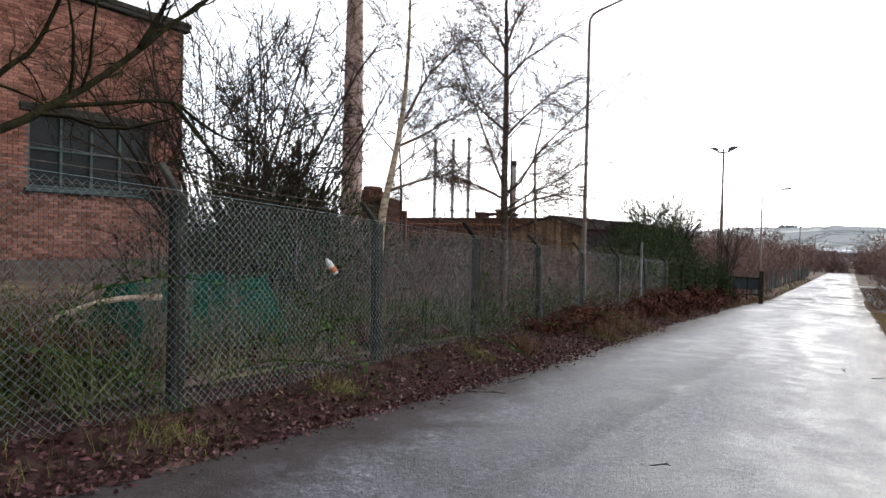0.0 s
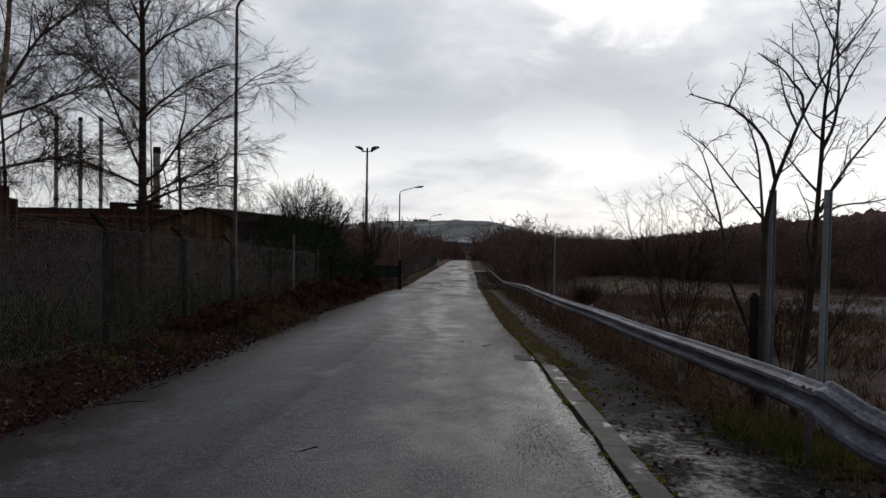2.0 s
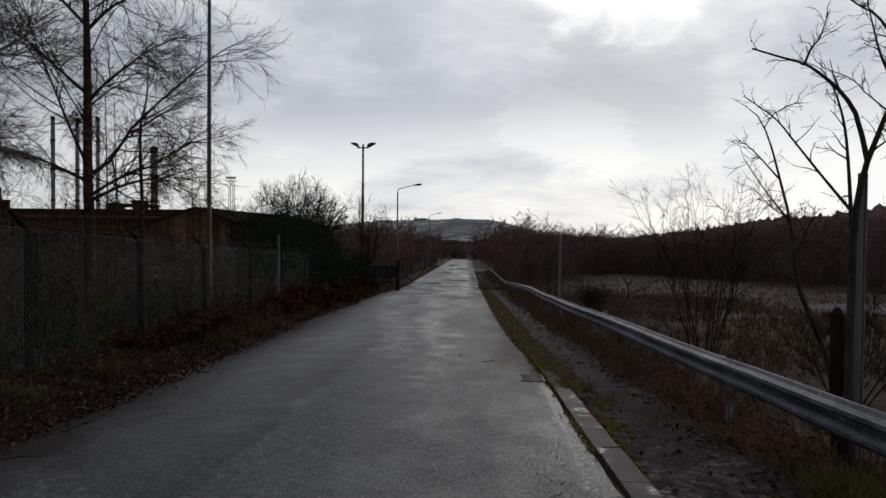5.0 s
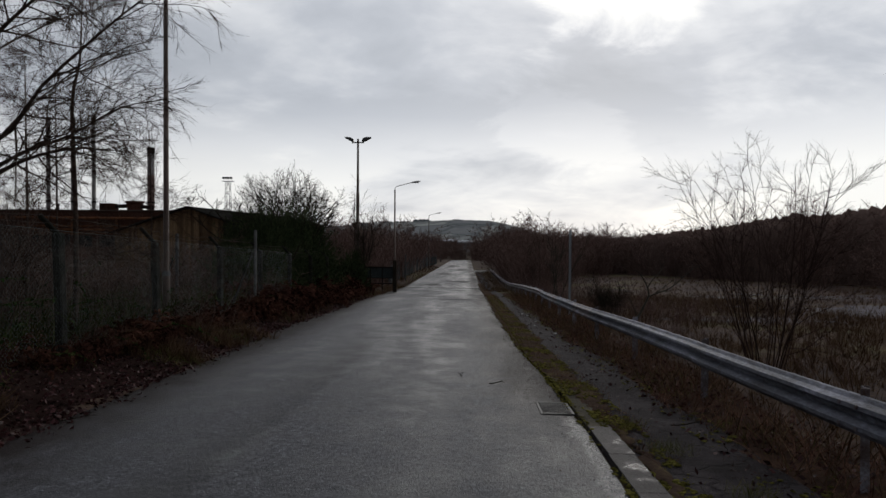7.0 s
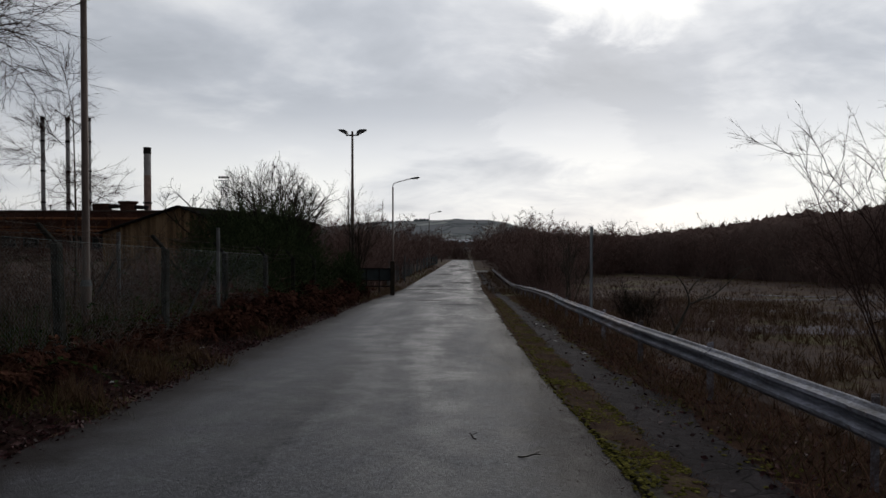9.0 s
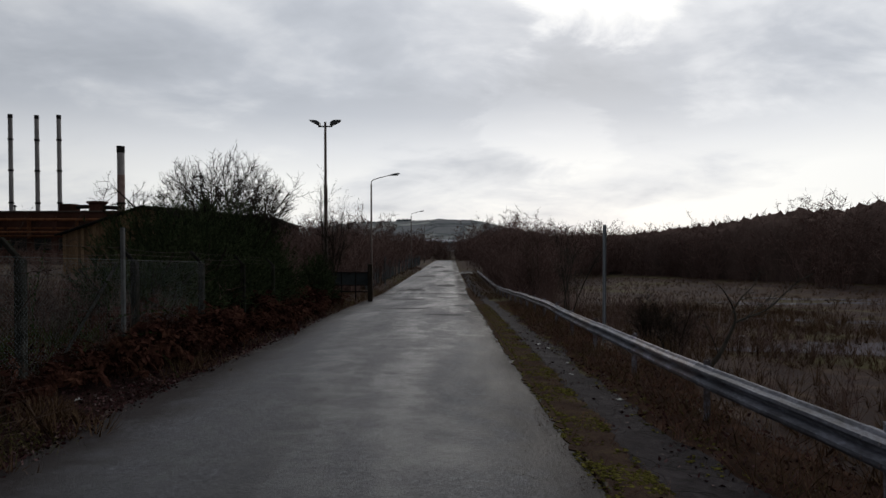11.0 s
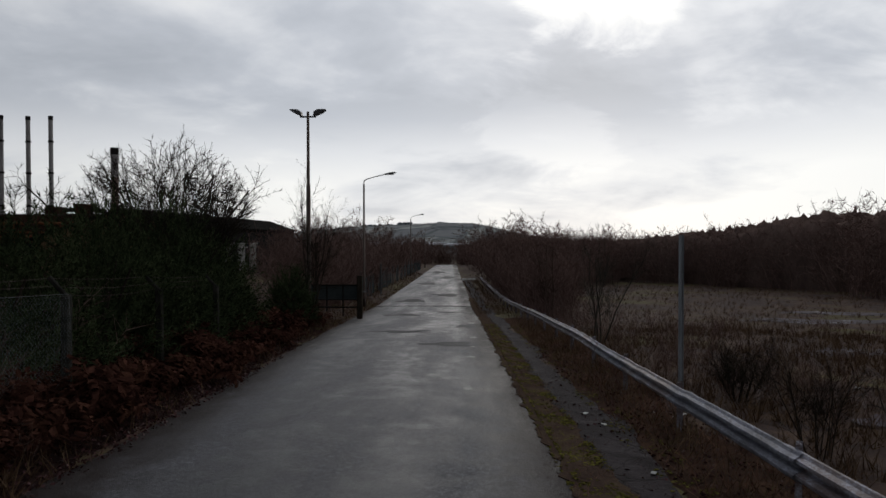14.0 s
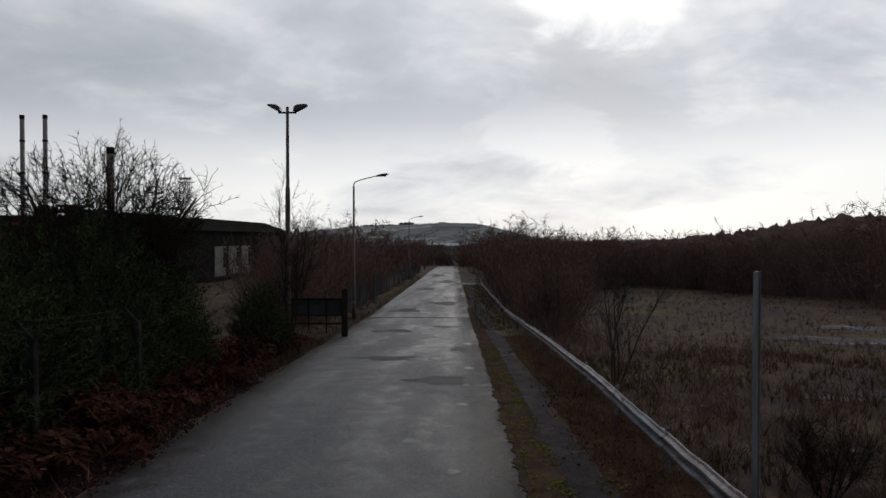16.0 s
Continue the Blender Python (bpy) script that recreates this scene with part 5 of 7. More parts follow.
def chain_fence():
    f = thing("chain_link_fence", "old chain-link fence on cranked concrete posts with barbed wire", "fence", (fence_x(8), 8, fence_z(8)))
    g = Geo()
    g.box((0, 0, 0.72), (0.115, 0.115, 1.9), 0.015)
    crank = Geo().box((-0.12, 0, 1.78), (0.4, 0.06, 0.06), 0.01, Matrix.Rotation(radians(47), 3, "Y"))
    mp, mc = g.mesh("post"), crank.mesh("crank_arm")
    rng = np.random.default_rng(12)
    for y in POSTS:
        lean = Matrix.Translation((fence_x(y), y, fence_z(y))) @ Matrix.Rotation(rng.normal(0, 0.015), 4, "Y") @ Matrix.Rotation(rng.normal(0, 0.012), 4, "X")
        p = part("post", mp, "conc", f)
        p.matrix_world = lean
        c = part("crank_arm", mc, "conc", f)
        c.matrix_world = lean
    h = 0.0355
    rows = 50
    for a, b in zip(POSTS[:-1], POSTS[1:]):
        if a > 19:
            continue
        xa, xb = fence_x(a) + 0.075, fence_x(b) + 0.075
        L = math.hypot(b - a, xb - xa)
        n = int(L / h)
        w = 0.0021 if a < 4 else 0.0015
        g = Geo()
        base = -0.08
        i, j = np.meshgrid(np.arange(n), np.arange(rows + 1), indexing="ij")
        sag = 0.03 * np.sin(i / n * np.pi * 3 + a) * np.sin(j / rows * np.pi)
        S = (i + ((i + j) % 2)) * h
        Z = base + j * h * 0.985
        off = 0.004 * np.where(j % 2, 1, -1) + sag
        fx, fy = (xb - xa) / L, (b - a) / L
        P = np.stack([xa + S * fx + off * fy, a + S * fy - off * fx, fence_z(a) + (fence_z(b) - fence_z(a)) * S / L + Z], -1)
        offs = [np.array((fx, fy, 0)) * w, np.array((-fx, -fy, 0)) * w]
        k = 2
        V = np.stack([P + o for o in offs], 2).reshape(-1, 3)
        ii, jj = np.meshgrid(np.arange(n), np.arange(rows), indexing="ij")
        b0, b1 = (ii * (rows + 1) + jj) * k, (ii * (rows + 1) + jj + 1) * k
        g.add(V, None, np.stack([b0, b1, b1 + 1, b0 + 1], -1).reshape(-1, 4))
        part("mesh_panel", g, "wire", f)
    for z in (1.69,):
        part("line_wire", Geo().tube([(fence_x(y) + 0.08, y, fence_z(y) + z) for y in POSTS if y < 21], 0.002, 4, False), "wire", f)
    tm = tmpl_of(Geo().tube([(0, 0, -0.02), (0, 0, 0.02)], 0.0016, 3, False).tube([(-0.02, 0, 0.004), (0.02, 0, 0.004)], 0.0016, 3, False))
    for k, dz in enumerate((0.06, 0.2, 0.34)):
        g = Geo()
        pts = []
        for a, b in zip(POSTS[:-1], POSTS[1:]):
            for u in np.linspace(0, 1, 9)[:-1]:
                y = a + (b - a) * u
                pts.append((fence_x(y) - 0.02 - dz * 0.72, y, fence_z(y) + 1.64 + dz * 0.8 - 0.07 * (4 * u * (1 - u)) * (0.5 + 0.5 * math.sin(a + k))))
        pts = np.array(pts)
        g.tube(pts, 0.0024, 4, False)
        pp = along(pts, np.linspace(0.01, 0.99, 260))[0]
        g.place(tm, pp, rng.normal(0, 1, pp.shape), 1.0, rng)
        part("barbed_wire", g, "rustwire", f)


def pale_post(x, y, top, r=0.055, brace=None, group="pale posts"):
    base = lz(x, y) - 0.1
    p = thing("concrete_post", "slim pale concrete post standing in dead bracken", "post", (x, y, base), group)
    part("post", Geo().box((x, y, (base + top) / 2), (2 * r, 2 * r, top - base), 0.012), "concpale", p)
    if brace:
        (ax, ay, az), (bx, by, bz) = brace
        part("brace", Geo().tube([(ax, ay, az), (bx, by, bz)], 0.032, 4), "conc", p, "slanting concrete strut")


def h_post(x, y, top, lean=0.0, w=0.1, group="steel posts"):
    base = lz(x, y) - 0.1
    p = thing("steel_post", "tall galvanised H-section steel post", "post", (x, y, base), group)
    g = Geo()
    L = top - base
    for dx in (-w / 2, w / 2):
        g.box((dx, 0, L / 2), (0.008, w * 0.75, L), 0.002)
    g.box((0, 0, L / 2 - 0.002), (w - 0.01, 0.007, L - 0.004), 0.002)
    o = part("section", g, "poststeel", p)
    o.matrix_world = Matrix.Translation((x, y, base)) @ Matrix.Rotation(lean, 4, "Y") @ Matrix.Rotation(0.5, 4, "Z")
    cap = part("top_plate", Geo().box((0, 0, L + 0.003), (w, w * 0.78, 0.006), 0.001), "galvold", p)
    cap.matrix_world = o.matrix_world


# ---- crash barrier ----
WPROF = [(0.0, -0.155), (0.012, -0.15), (0.03, -0.118), (0.078, -0.094), (0.081, -0.06), (0.034, -0.028), (0.002, -0.018), (0.0, 0.018), (0.034, 0.028), (0.081, 0.06), (0.078, 0.094), (0.03, 0.118), (0.012, 0.15), (0.0, 0.155)]


def crash_barrier():
    b = thing("crash_barrier", "dented galvanised steel crash barrier on short posts", "crash barrier", (rail_x(15), 15, road_z(15)))
    rng = np.random.default_rng(21)
    bolt = Geo()
    bolt.tube([(0, 0, 0), (-0.014, 0, 0)], 0.016, 6)
    bm = bolt.mesh("bolt")
    bm.materials.append(M["galvold"])
    pm = Geo().box((0, 0, 0.25), (0.006, 0.1, 0.84), 0.001).box((0.03, 0.05, 0.25), (0.06, 0.006, 0.84), 0.001).box((-0.03, -0.05, 0.25), (0.06, 0.006, 0.84), 0.001).mesh("barrier_post")
    joints = [1.35 + 3.18 * i for i in range(31)]
    prof = np.array(WPROF) * (1.05, 0.92)

    def at(y):
        return rail_x(y), road_z(y) + 0.05 + 0.50 + 0.008 * math.sin(y * 0.7) + (0.015 * math.sin(y * 0.23) if y > 20 else 0)
    for i, (a, c) in enumerate(zip(joints[:-1], joints[1:])):
        ys = np.linspace(a - 0.16, c + 0.16, 15)
        path = []
        lap = 0.013 if i % 2 else 0.0
        for y in ys:
            x, z = at(y)
            dent = 0.006 * rng.normal() if y > 12 else 0.003 * rng.normal()
            ringp = np.stack([x - prof[:, 0] - lap + dent, np.full(len(prof), y), z + prof[:, 1]], -1)
            back = np.stack([x - prof[::-1, 0] - lap + dent + 0.006, np.full(len(prof), y), z + prof[::-1, 1]], -1)
            path.append(np.vstack([ringp, back]))
        g = Geo().extrude(None, path, True)
        for e in (path[0], path[-1]):
            n = len(prof)
            g.add(e, None, [(k, k + 1, 2 * n - 2 - k, 2 * n - 1 - k) for k in range(n - 1)])
        old = i in (4, 6) or i > 7
        part("beam", g, "galvold" if old else "galv", b, "rust-streaked beam" if old else "")
        if i < 14:
            for dy in (-0.1, 0.1):
                for dz in (-0.075, 0.075):
                    x, z = at(a + dy)
                    o = part("bolt", bm, "galvold", b)
                    o.matrix_world = Matrix.Translation((x - 0.088, a + dy, z + dz))
        for y in (a + 0.02,):
            x, z = at(y)
            o = part("barrier_post", pm, "galvold", b)
            o.matrix_world = Matrix.Translation((x + 0.045, y, z - 0.48)) @ Matrix.Rotation(rng.normal(0, 0.03), 4, "X")
    # crumpled near end
    keys = [(1.5, 0, 0, 1.0, 0.0), (1.2, -0.012, 0.0, 1.0, 0.0), (1.0, -0.02, 0.0, 1.02, 0.03), (0.95, -0.05, 0.0, 1.2, -0.06), (0.85, -0.06, -0.01, 1.42, 0.0), (0.65, -0.045, -0.05, 1.5, 0.08), (0.42, -0.03, -0.09, 1.45, 0.14),
            (0.15, 0.03, -0.12, 1.35, 0.2), (-0.2, 0.18, -0.14, 1.2, 0.3), (-0.5, 0.4, -0.16, 1.1, 0.45), (-0.65, 0.58, -0.17, 1.0, 0.6)]
    path = []
    for y, dx, dz, sq, tw in keys:
        x, z = at(max(y, 1.35))
        z = z + (road_z(y) - road_z(max(y, 1.35)))
        u, w = -prof[:, 0] * (1.5 - 0.5 * sq), prof[:, 1] * sq
        uu, ww = u * math.cos(tw) - w * math.sin(tw), u * math.sin(tw) + w * math.cos(tw)
        f = np.stack([x + dx + uu - 0.01, np.full(len(prof), y), z + dz + ww], -1)
        path.append(np.vstack([f, f[::-1] + (0.006, 0, 0)]))
    part("crumpled_end", Geo().extrude(None, path, True), "galv", b, "crumpled and twisted steel end piece")
    for by, bz, bx in ((1.16, 0.09, -0.1), (1.06, 0.09, -0.1), (1.16, -0.07, -0.1), (1.06, -0.07, -0.1), (0.7, 0.06, -0.11), (0.5, 0.05, -0.1)):
        x, z = at(1.35)
        o = part("bolt", bm, "dark", b, "dark bolt head")
        o.matrix_world = Matrix.Translation((x + bx, by, z + bz + road_z(by) - road_z(1.35)))


# ---- far left verge: gate, panels ----
def far_gate():
    gx0, gx1, y, zb = -8.2, -5.6, 44.2, road_z(44.2) + 0.25
    g = thing("field_gate", "dark low steel gate with green mesh behind", "gate", ((gx0 + gx1) / 2, y, zb))
    for z in (0.35, 0.75, 1.5):
        part("rail", Geo().tube([(gx0, y, zb + z), (gx1, y, zb + z)], 0.04, 6), "sootblack", g)
    for x in (gx0, gx0 + 0.9, gx0 + 1.75, gx1 - 0.05):
        part("upright", Geo().box((x, y + 0.05, zb + 0.72), (0.07, 0.05, 1.7), 0.01), "sootblack", g)
    part("panel", Geo().box(((gx0 + gx1) / 2, y + 0.1, zb + 1.1), (gx1 - gx0 - 0.1, 0.02, 0.75), 0.004), "palisade", g, "green-grey sheet panel")
    p = thing("gate_post", "thick square dark weathered timber gate post", "post", (-5.55, 44.1, zb))
    part("timber", Geo().box((-5.55, 44.1, zb + 0.85), (0.26, 0.26, 2.3), 0.02), "bark", p)


def far_panels():
    rng = np.random.default_rng(33)
    y = 58.0
    k = 0
    while y < 150:
        x = fence_x(y) - 0.3
        zb = road_z(y) + 0.2
        if k % 2 == 0:
            pale_post(x + 0.3, y - 0.6, zb + 2.3 + rng.normal(0, 0.15), 0.06, group="far posts")
        if rng.random() < 0.75:
            f = thing("fence_panel", "blue-grey sheet fence panel beside the far road", "fence panel", (x, y + 1.6, zb), "far fence panels")
            for i in range(9):
                part("sheet", Geo().box((x + 0.02 * rng.normal(), y + 0.18 + i * 0.36, zb + 0.95), (0.03, 0.33, 1.7 + 0.08 * rng.normal()), 0.006), "palisade", f)
            part("rail", Geo().box((x - 0.05, y + 1.6, zb + 1.4), (0.05, 3.2, 0.07), 0.01), "palisade", f)
        y += 3.4
        k += 1


# ---- plants ----
def leaf_tmpl():
    v = [(0, 0, 0), (0.22, 0.02, 0.35), (0.16, 0.07, 0.75), (0, 0.1, 1.0), (-0.16, 0.07, 0.75), (-0.22, 0.02, 0.35), (0, -0.05, 0.5)]
    return np.array(v, float), np.array([(0, 1, 6), (1, 2, 6), (2, 3, 6), (3, 4, 6), (4, 5, 6), (5, 0, 6)])


LEAF = leaf_tmpl()
FLAT = (np.array([(0, 0, 0), (0.3, 0.05, 0.4), (0.0, 0.1, 1.0), (-0.3, 0.0, 0.5)], float), np.array([(0, 1, 2), (0, 2, 3)]))
BLADE = (np.array([(-0.012, 0, 0), (0.012, 0, 0), (0.008, 0.06, 0.5), (-0.008, 0.06, 0.5), (0, 0.24, 0.95)], float), np.array([(0, 1, 2), (0, 2, 3), (3, 2, 4)]))


def frond_tmpl(seed):
    """A withered bracken frond, drooping, with pinnae."""
    rng = np.random.default_rng(seed)
    g = Geo()
    s = np.linspace(0, 1, 7)
    pts = np.stack([0.02 * np.sin(s * 5 + seed), 0.42 * s ** 2, s * 0.9 - 0.38 * s ** 3], -1)
    g.tube(pts, np.linspace(0.009, 0.003, 7), 3, False)
    v, t = [], []
    for f in np.linspace(0.3, 0.98, 11):
        p = np.array([np.interp(f, s, pts[:, c]) for c in range(3)])
        L = 0.30 * (1.1 - f) + 0.04
        for sd in (-1, 1):
            tip = p + np.array((sd * L, 0.06, -0.10 * L / 0.3 + rng.normal(0, 0.05)))
            mid = (p + tip) / 2 + np.array((0, 0.045, rng.normal(0, 0.02)))
            mid2 = (p + tip) / 2 + np.array((0, -0.03, rng.normal(0, 0.02)))
            k = len(v)
            v += [p, mid, tip, mid2]
            t += [(k, k + 1, k + 2), (k, k + 2, k + 3)]
    g.add(v, t)
    return tmpl_of(g)


FROND = [frond_tmpl(i) for i in range(5)]


def sprig_tmpl(seed, n=11):
    """A gorse shoot bristling with needles."""
    rng = np.random.default_rng(seed)
    g = Geo()
    g.tube([(0, 0, 0), (rng.normal(0, 0.12), rng.normal(0, 0.12), 1.0)], [0.016, 0.004], 3, False)
    v, t = [], []
    for i in range(n):
        f = rng.uniform(0.1, 1.0)
        a = rng.uniform(0, 2 * np.pi)
        d = np.array((math.cos(a), math.sin(a), rng.uniform(0.3, 1.2)))
        d *= 0.26 * rng.uniform(0.6, 1.2) / np.linalg.norm(d)
        sdir = np.array((-math.sin(a), math.cos(a), 0)) * 0.03
        k = len(v)
        p = np.array((0, 0, f))
        v += [p - sdir, p + sdir, p + d]
        t.append((k, k + 1, k + 2))
    g.add(v, t)
    return tmpl_of(g)


SPRIG = [sprig_tmpl(i) for i in range(5)]


def scatter_on(rng, n, x0, x1, y0, y1, lift=0.0, keep=None):
    x, y = rng.uniform(0, 1, n), rng.uniform(y0, y1, n)
    lo, hi = (x0(y) if callable(x0) else x0), (x1(y) if callable(x1) else x1)
    x = lo + (hi - lo) * x
    if keep is not None:
        m = keep(x, y)
        x, y = x[m], y[m]
    return np.stack([x, y, land(x, y) + lift], -1)


def pick_place(g, tmpls, P, D, S, rng):
    k = rng.integers(0, len(tmpls), len(P))
    S = np.broadcast_to(S, (len(P),))
    for i, tm in enumerate(tmpls):
        m = k == i
        g.place(tm, P[m], D[m], S[m], rng)
    return g


def upish(rng, n, spread=0.35):
    d = rng.normal(0, spread, (n, 3))
    d[:, 2] = 1
    return d


def stuff(name, g, material, label, category, smooth=False):
    return single(name, g, material, label, category, kind="stuff", smooth=smooth)


def birch(name, label, trunk, r, seed, limbs, mat_t, low=0.18, reach=2.4, sprays=11, main=()):
    """main: courses of the heavy limbs; the lighter ones between them grow at random."""
    rng = np.random.default_rng(seed)
    base = trunk[0]
    t = thing(name, label, "tree", base, "birches")
    pts = bez(trunk, 26)
    part("trunk", Geo().tube(pts, r * (1 - 0.85 * np.linspace(0, 1, 26) ** 1.1), 10), mat_t, t, smooth=True)
    for course in main:
        g = limb(rng, bez(course, 13), 0.03 * (r / 0.085) ** 0.5, FINE, 20, 0.42, 7, 0.5, 0.85, 0.3, 0.05, 0.16)
        part("limb", g, "birchdark", t)
    for i in range(limbs):
        f = low + (0.97 - low) * (i + rng.uniform(0, 1)) / limbs
        p, d = along(pts, f)
        a = rng.uniform(0, 2 * np.pi)
        el = rng.uniform(0.7, 1.4)
        L = reach * (1.1 - 0.75 * f) * rng.uniform(0.75, 1.2)
        lp = wander(rng, p[0], (math.cos(a), math.sin(a), el), L, 9, 0.06, -0.45)
        g = limb(rng, lp, max(0.026 * (1.05 - f) * r / 0.09, 0.007), FINE, 8, 0.46, sprays, 0.5, 0.75, 0.3, 0.05, 0.2)
        part("limb", g, "twig" if f > 0.45 else "birchdark", t)


def shrub_tree(name, label, x, y, h, seed, stems, spread, tmpls, mat_s, r=0.03, side=7, sprays=7, spray_len=0.5, group="", up=0.5, category="tree", crown=None):
    """Many stems from one stool."""
    rng = np.random.default_rng(seed)
    t = thing(name, label, category, (x, y, lz(x, y)), group)
    for i in range(stems):
        a = 2 * np.pi * i / stems + rng.uniform(-0.5, 0.5)
        s = spread * rng.uniform(0.3, 1.1)
        p = np.array((x + 0.12 * math.cos(a), y + 0.12 * math.sin(a), lz(x, y) - 0.05))
        L = h * rng.uniform(0.62, 1.06)
        pts = wander(rng, p, (math.cos(a) * s, math.sin(a) * s, 1.0), L, 10, 0.07, up)
        part("stem", limb(rng, pts, r * rng.uniform(0.7, 1.2), tmpls, side, 0.38, sprays, spray_len, 0.6, 0.0, 0.5), mat_s, t)
    if crown:
        cz, rx, rz, n = crown
        u = rng.normal(0, 1, (n, 3))
        u /= np.linalg.norm(u, axis=1)[:, None]
        rad = rng.uniform(0.1, 1.0, n) ** 0.5 * (1 + 0.16 * lumps(u[:, 0] * 3 + seed, u[:, 1] * 3 + u[:, 2] * 2, 1.0))
        P = np.array((x, y, cz)) + u * np.array((rx, rx, rz)) * rad[:, None]
        P = P[P[:, 2] > lz(x, y) + 0.3]
        D = P - np.array((x, y, cz - 1.5)) + rng.normal(0, 0.9, P.shape)
        part("crown", pick_place(Geo(), tmpls, P, D, rng.uniform(0.45, 0.95, len(P)), rng), mat_s, t)


def mass(g, rng, n, x0, x1, y0, y1, h0, h1, tmpls, spread=0.3, keep=None, clump=1.1):
    """Scrub in clumps of a few stems that lean outwards."""
    c = scatter_on(rng, max(n // 6, 1), x0, x1, y0, y1, -0.1, keep)
    k = rng.integers(2, 5, len(c))
    P = np.repeat(c, k, 0)
    off = rng.normal(0, 1, (len(P), 2)) * clump * np.repeat(rng.uniform(0.5, 1.2, len(c)), k)[:, None]
    P[:, :2] += off * 0.5
    P[:, 2] = land(P[:, 0], P[:, 1]) - 0.1
    D = upish(rng, len(P), spread * 0.6)
    D[:, :2] += off * spread * 0.5 / clump
    H = np.repeat(rng.uniform(h0, h1, len(c)) * (1 + 0.18 * lumps(c[:, 0], c[:, 1], 9.0, 2.0)), k) * rng.uniform(0.8, 1.0, len(P))
    return pick_place(g, tmpls, P, D, H, rng)


brick_info = brick_building()
brick_chimney()
for sx, sy in ((-136.6, 195.0), (-129.8, 197.0), (-122.9, 197.0)):
    flue_stack(sx, sy, 38.9, 0.62, "flue stacks", 1.2, (0.4, 0.62, 0.83))
flue_stack(-112.3, 212.6, 31.6, 1.15, "flue stacks", 2.2, (0.5,))
factory()
shed()
floodlight_mast()
road_lamp(-6.04, 12.45, 8.1, 1.75, 0.056)
road_lamp(-6.95, 54.6, 6.15, 1.75, 0.085)
road_lamp(-8.5, 113.0, 5.6, 1.7, 0.09)
road_lamp(-9.6, 170.0, 4.2, 1.7, 0.09)
twin_lamp()
chain_fence()
pale_post(-5.76, 16.8, 2.03, 0.032, ((-5.76, 16.6, 1.42), (-5.76, 15.1, 0.1)))
pale_post(-7.3, 15.5, 1.92, 0.034, ((-7.3, 15.3, 1.3), (-7.4, 14.2, -0.1)))
pale_post(-7.46, 67.5, -0.1, 0.06)
h_post(3.43, 3.17, 2.6, 0.0, 0.06)
h_post(3.66, 2.57, 2.56, 0.01, 0.06)
h_post(3.43, 22.05, 2.14, 0.0, 0.066)
crash_barrier()
far_gate()
far_panels()


# trees by the left fence
birch("birch_tree", "pale leaning birch with a burr and bare drooping twigs", [(-5.45, 3.0, 0.4), (-5.42, 3.1, 2.2), (-5.4, 3.25, 2.85), (-5.4, 3.46, 3.6), (-5.4, 3.6, 4.45), (-5.4, 3.65, 5.6), (-5.45, 3.7, 7.6)], 0.064, 1, 13, "birch", 0.35, 2.5, 5,
      ([(-5.4, 3.6, 3.8), (-5.33, 4.0, 4.45), (-5.15, 4.2, 4.76), (-4.98, 4.4, 5.04)],
       [(-5.41, 3.4, 3.35), (-5.35, 3.96, 3.6), (-5.09, 4.12, 3.78), (-4.75, 4.28, 3.98), (-4.34, 4.6, 4.45)],
       [(-5.42, 3.2, 2.7), (-5.4, 4.07, 2.94), (-5.24, 4.33, 3.02), (-5.03, 4.6, 3.13)]))
birch("birch_tree", "tall bare birch with dark flaking bark", [(-5.82, 7.5, 0.2), (-5.82, 7.5, 2.0), (-5.8, 7.42, 3.0), (-5.8, 7.42, 4.5), (-5.8, 7.38, 5.8), (-5.8, 7.3, 7.2), (-5.8, 7.2, 9.6)], 0.092, 2, 14, "birchdark", 0.3, 2.8, 5,
      ([(-5.8, 7.45, 2.98), (-5.52, 7.53, 3.17), (-5.2, 7.62, 3.72), (-4.71, 7.7, 4.22), (-4.23, 7.78, 4.67), (-3.84, 7.87, 5.0), (-3.5, 7.95, 5.2)],
       [(-5.8, 7.45, 4.12), (-5.45, 7.3, 4.34), (-4.97, 7.15, 4.6), (-4.51, 7.0, 4.81), (-3.95, 6.85, 4.93)],
       [(-5.8, 7.45, 2.63), (-5.42, 7.65, 2.93), (-4.98, 7.85, 3.16), (-4.43, 8.05, 3.55), (-3.9, 8.25, 3.7)],
       [(-5.82, 7.45, 3.1), (-6.07, 7.39, 3.7), (-6.34, 7.33, 4.44), (-6.62, 7.27, 5.22), (-6.92, 7.15, 6.46)],
       [(-5.82, 7.45, 4.22), (-6.51, 7.68, 4.73), (-7.14, 7.92, 5.2), (-7.74, 8.15, 5.5)],
       [(-5.82, 7.45, 5.27), (-6.31, 7.52, 5.75), (-6.72, 7.58, 6.18), (-7.13, 7.65, 6.5)],
       [(-5.82, 7.45, 5.22), (-5.47, 7.53, 5.6), (-4.99, 7.6, 5.87), (-4.2, 7.7, 6.3)],
       [(-5.82, 7.45, 2.86), (-6.48, 7.65, 3.12), (-7.14, 7.85, 3.35), (-7.83, 8.05, 3.5)],
       [(-5.8, 7.45, 2.55), (-5.14, 7.32, 2.8), (-4.47, 7.18, 2.9), (-3.82, 7.05, 2.85)],
       [(-5.82, 7.4, 5.9), (-5.54, 7.4, 6.5), (-5.14, 7.4, 7.1)], [(-5.82, 7.4, 5.8), (-6.23, 7.6, 6.45), (-6.73, 7.8, 7.16)]))
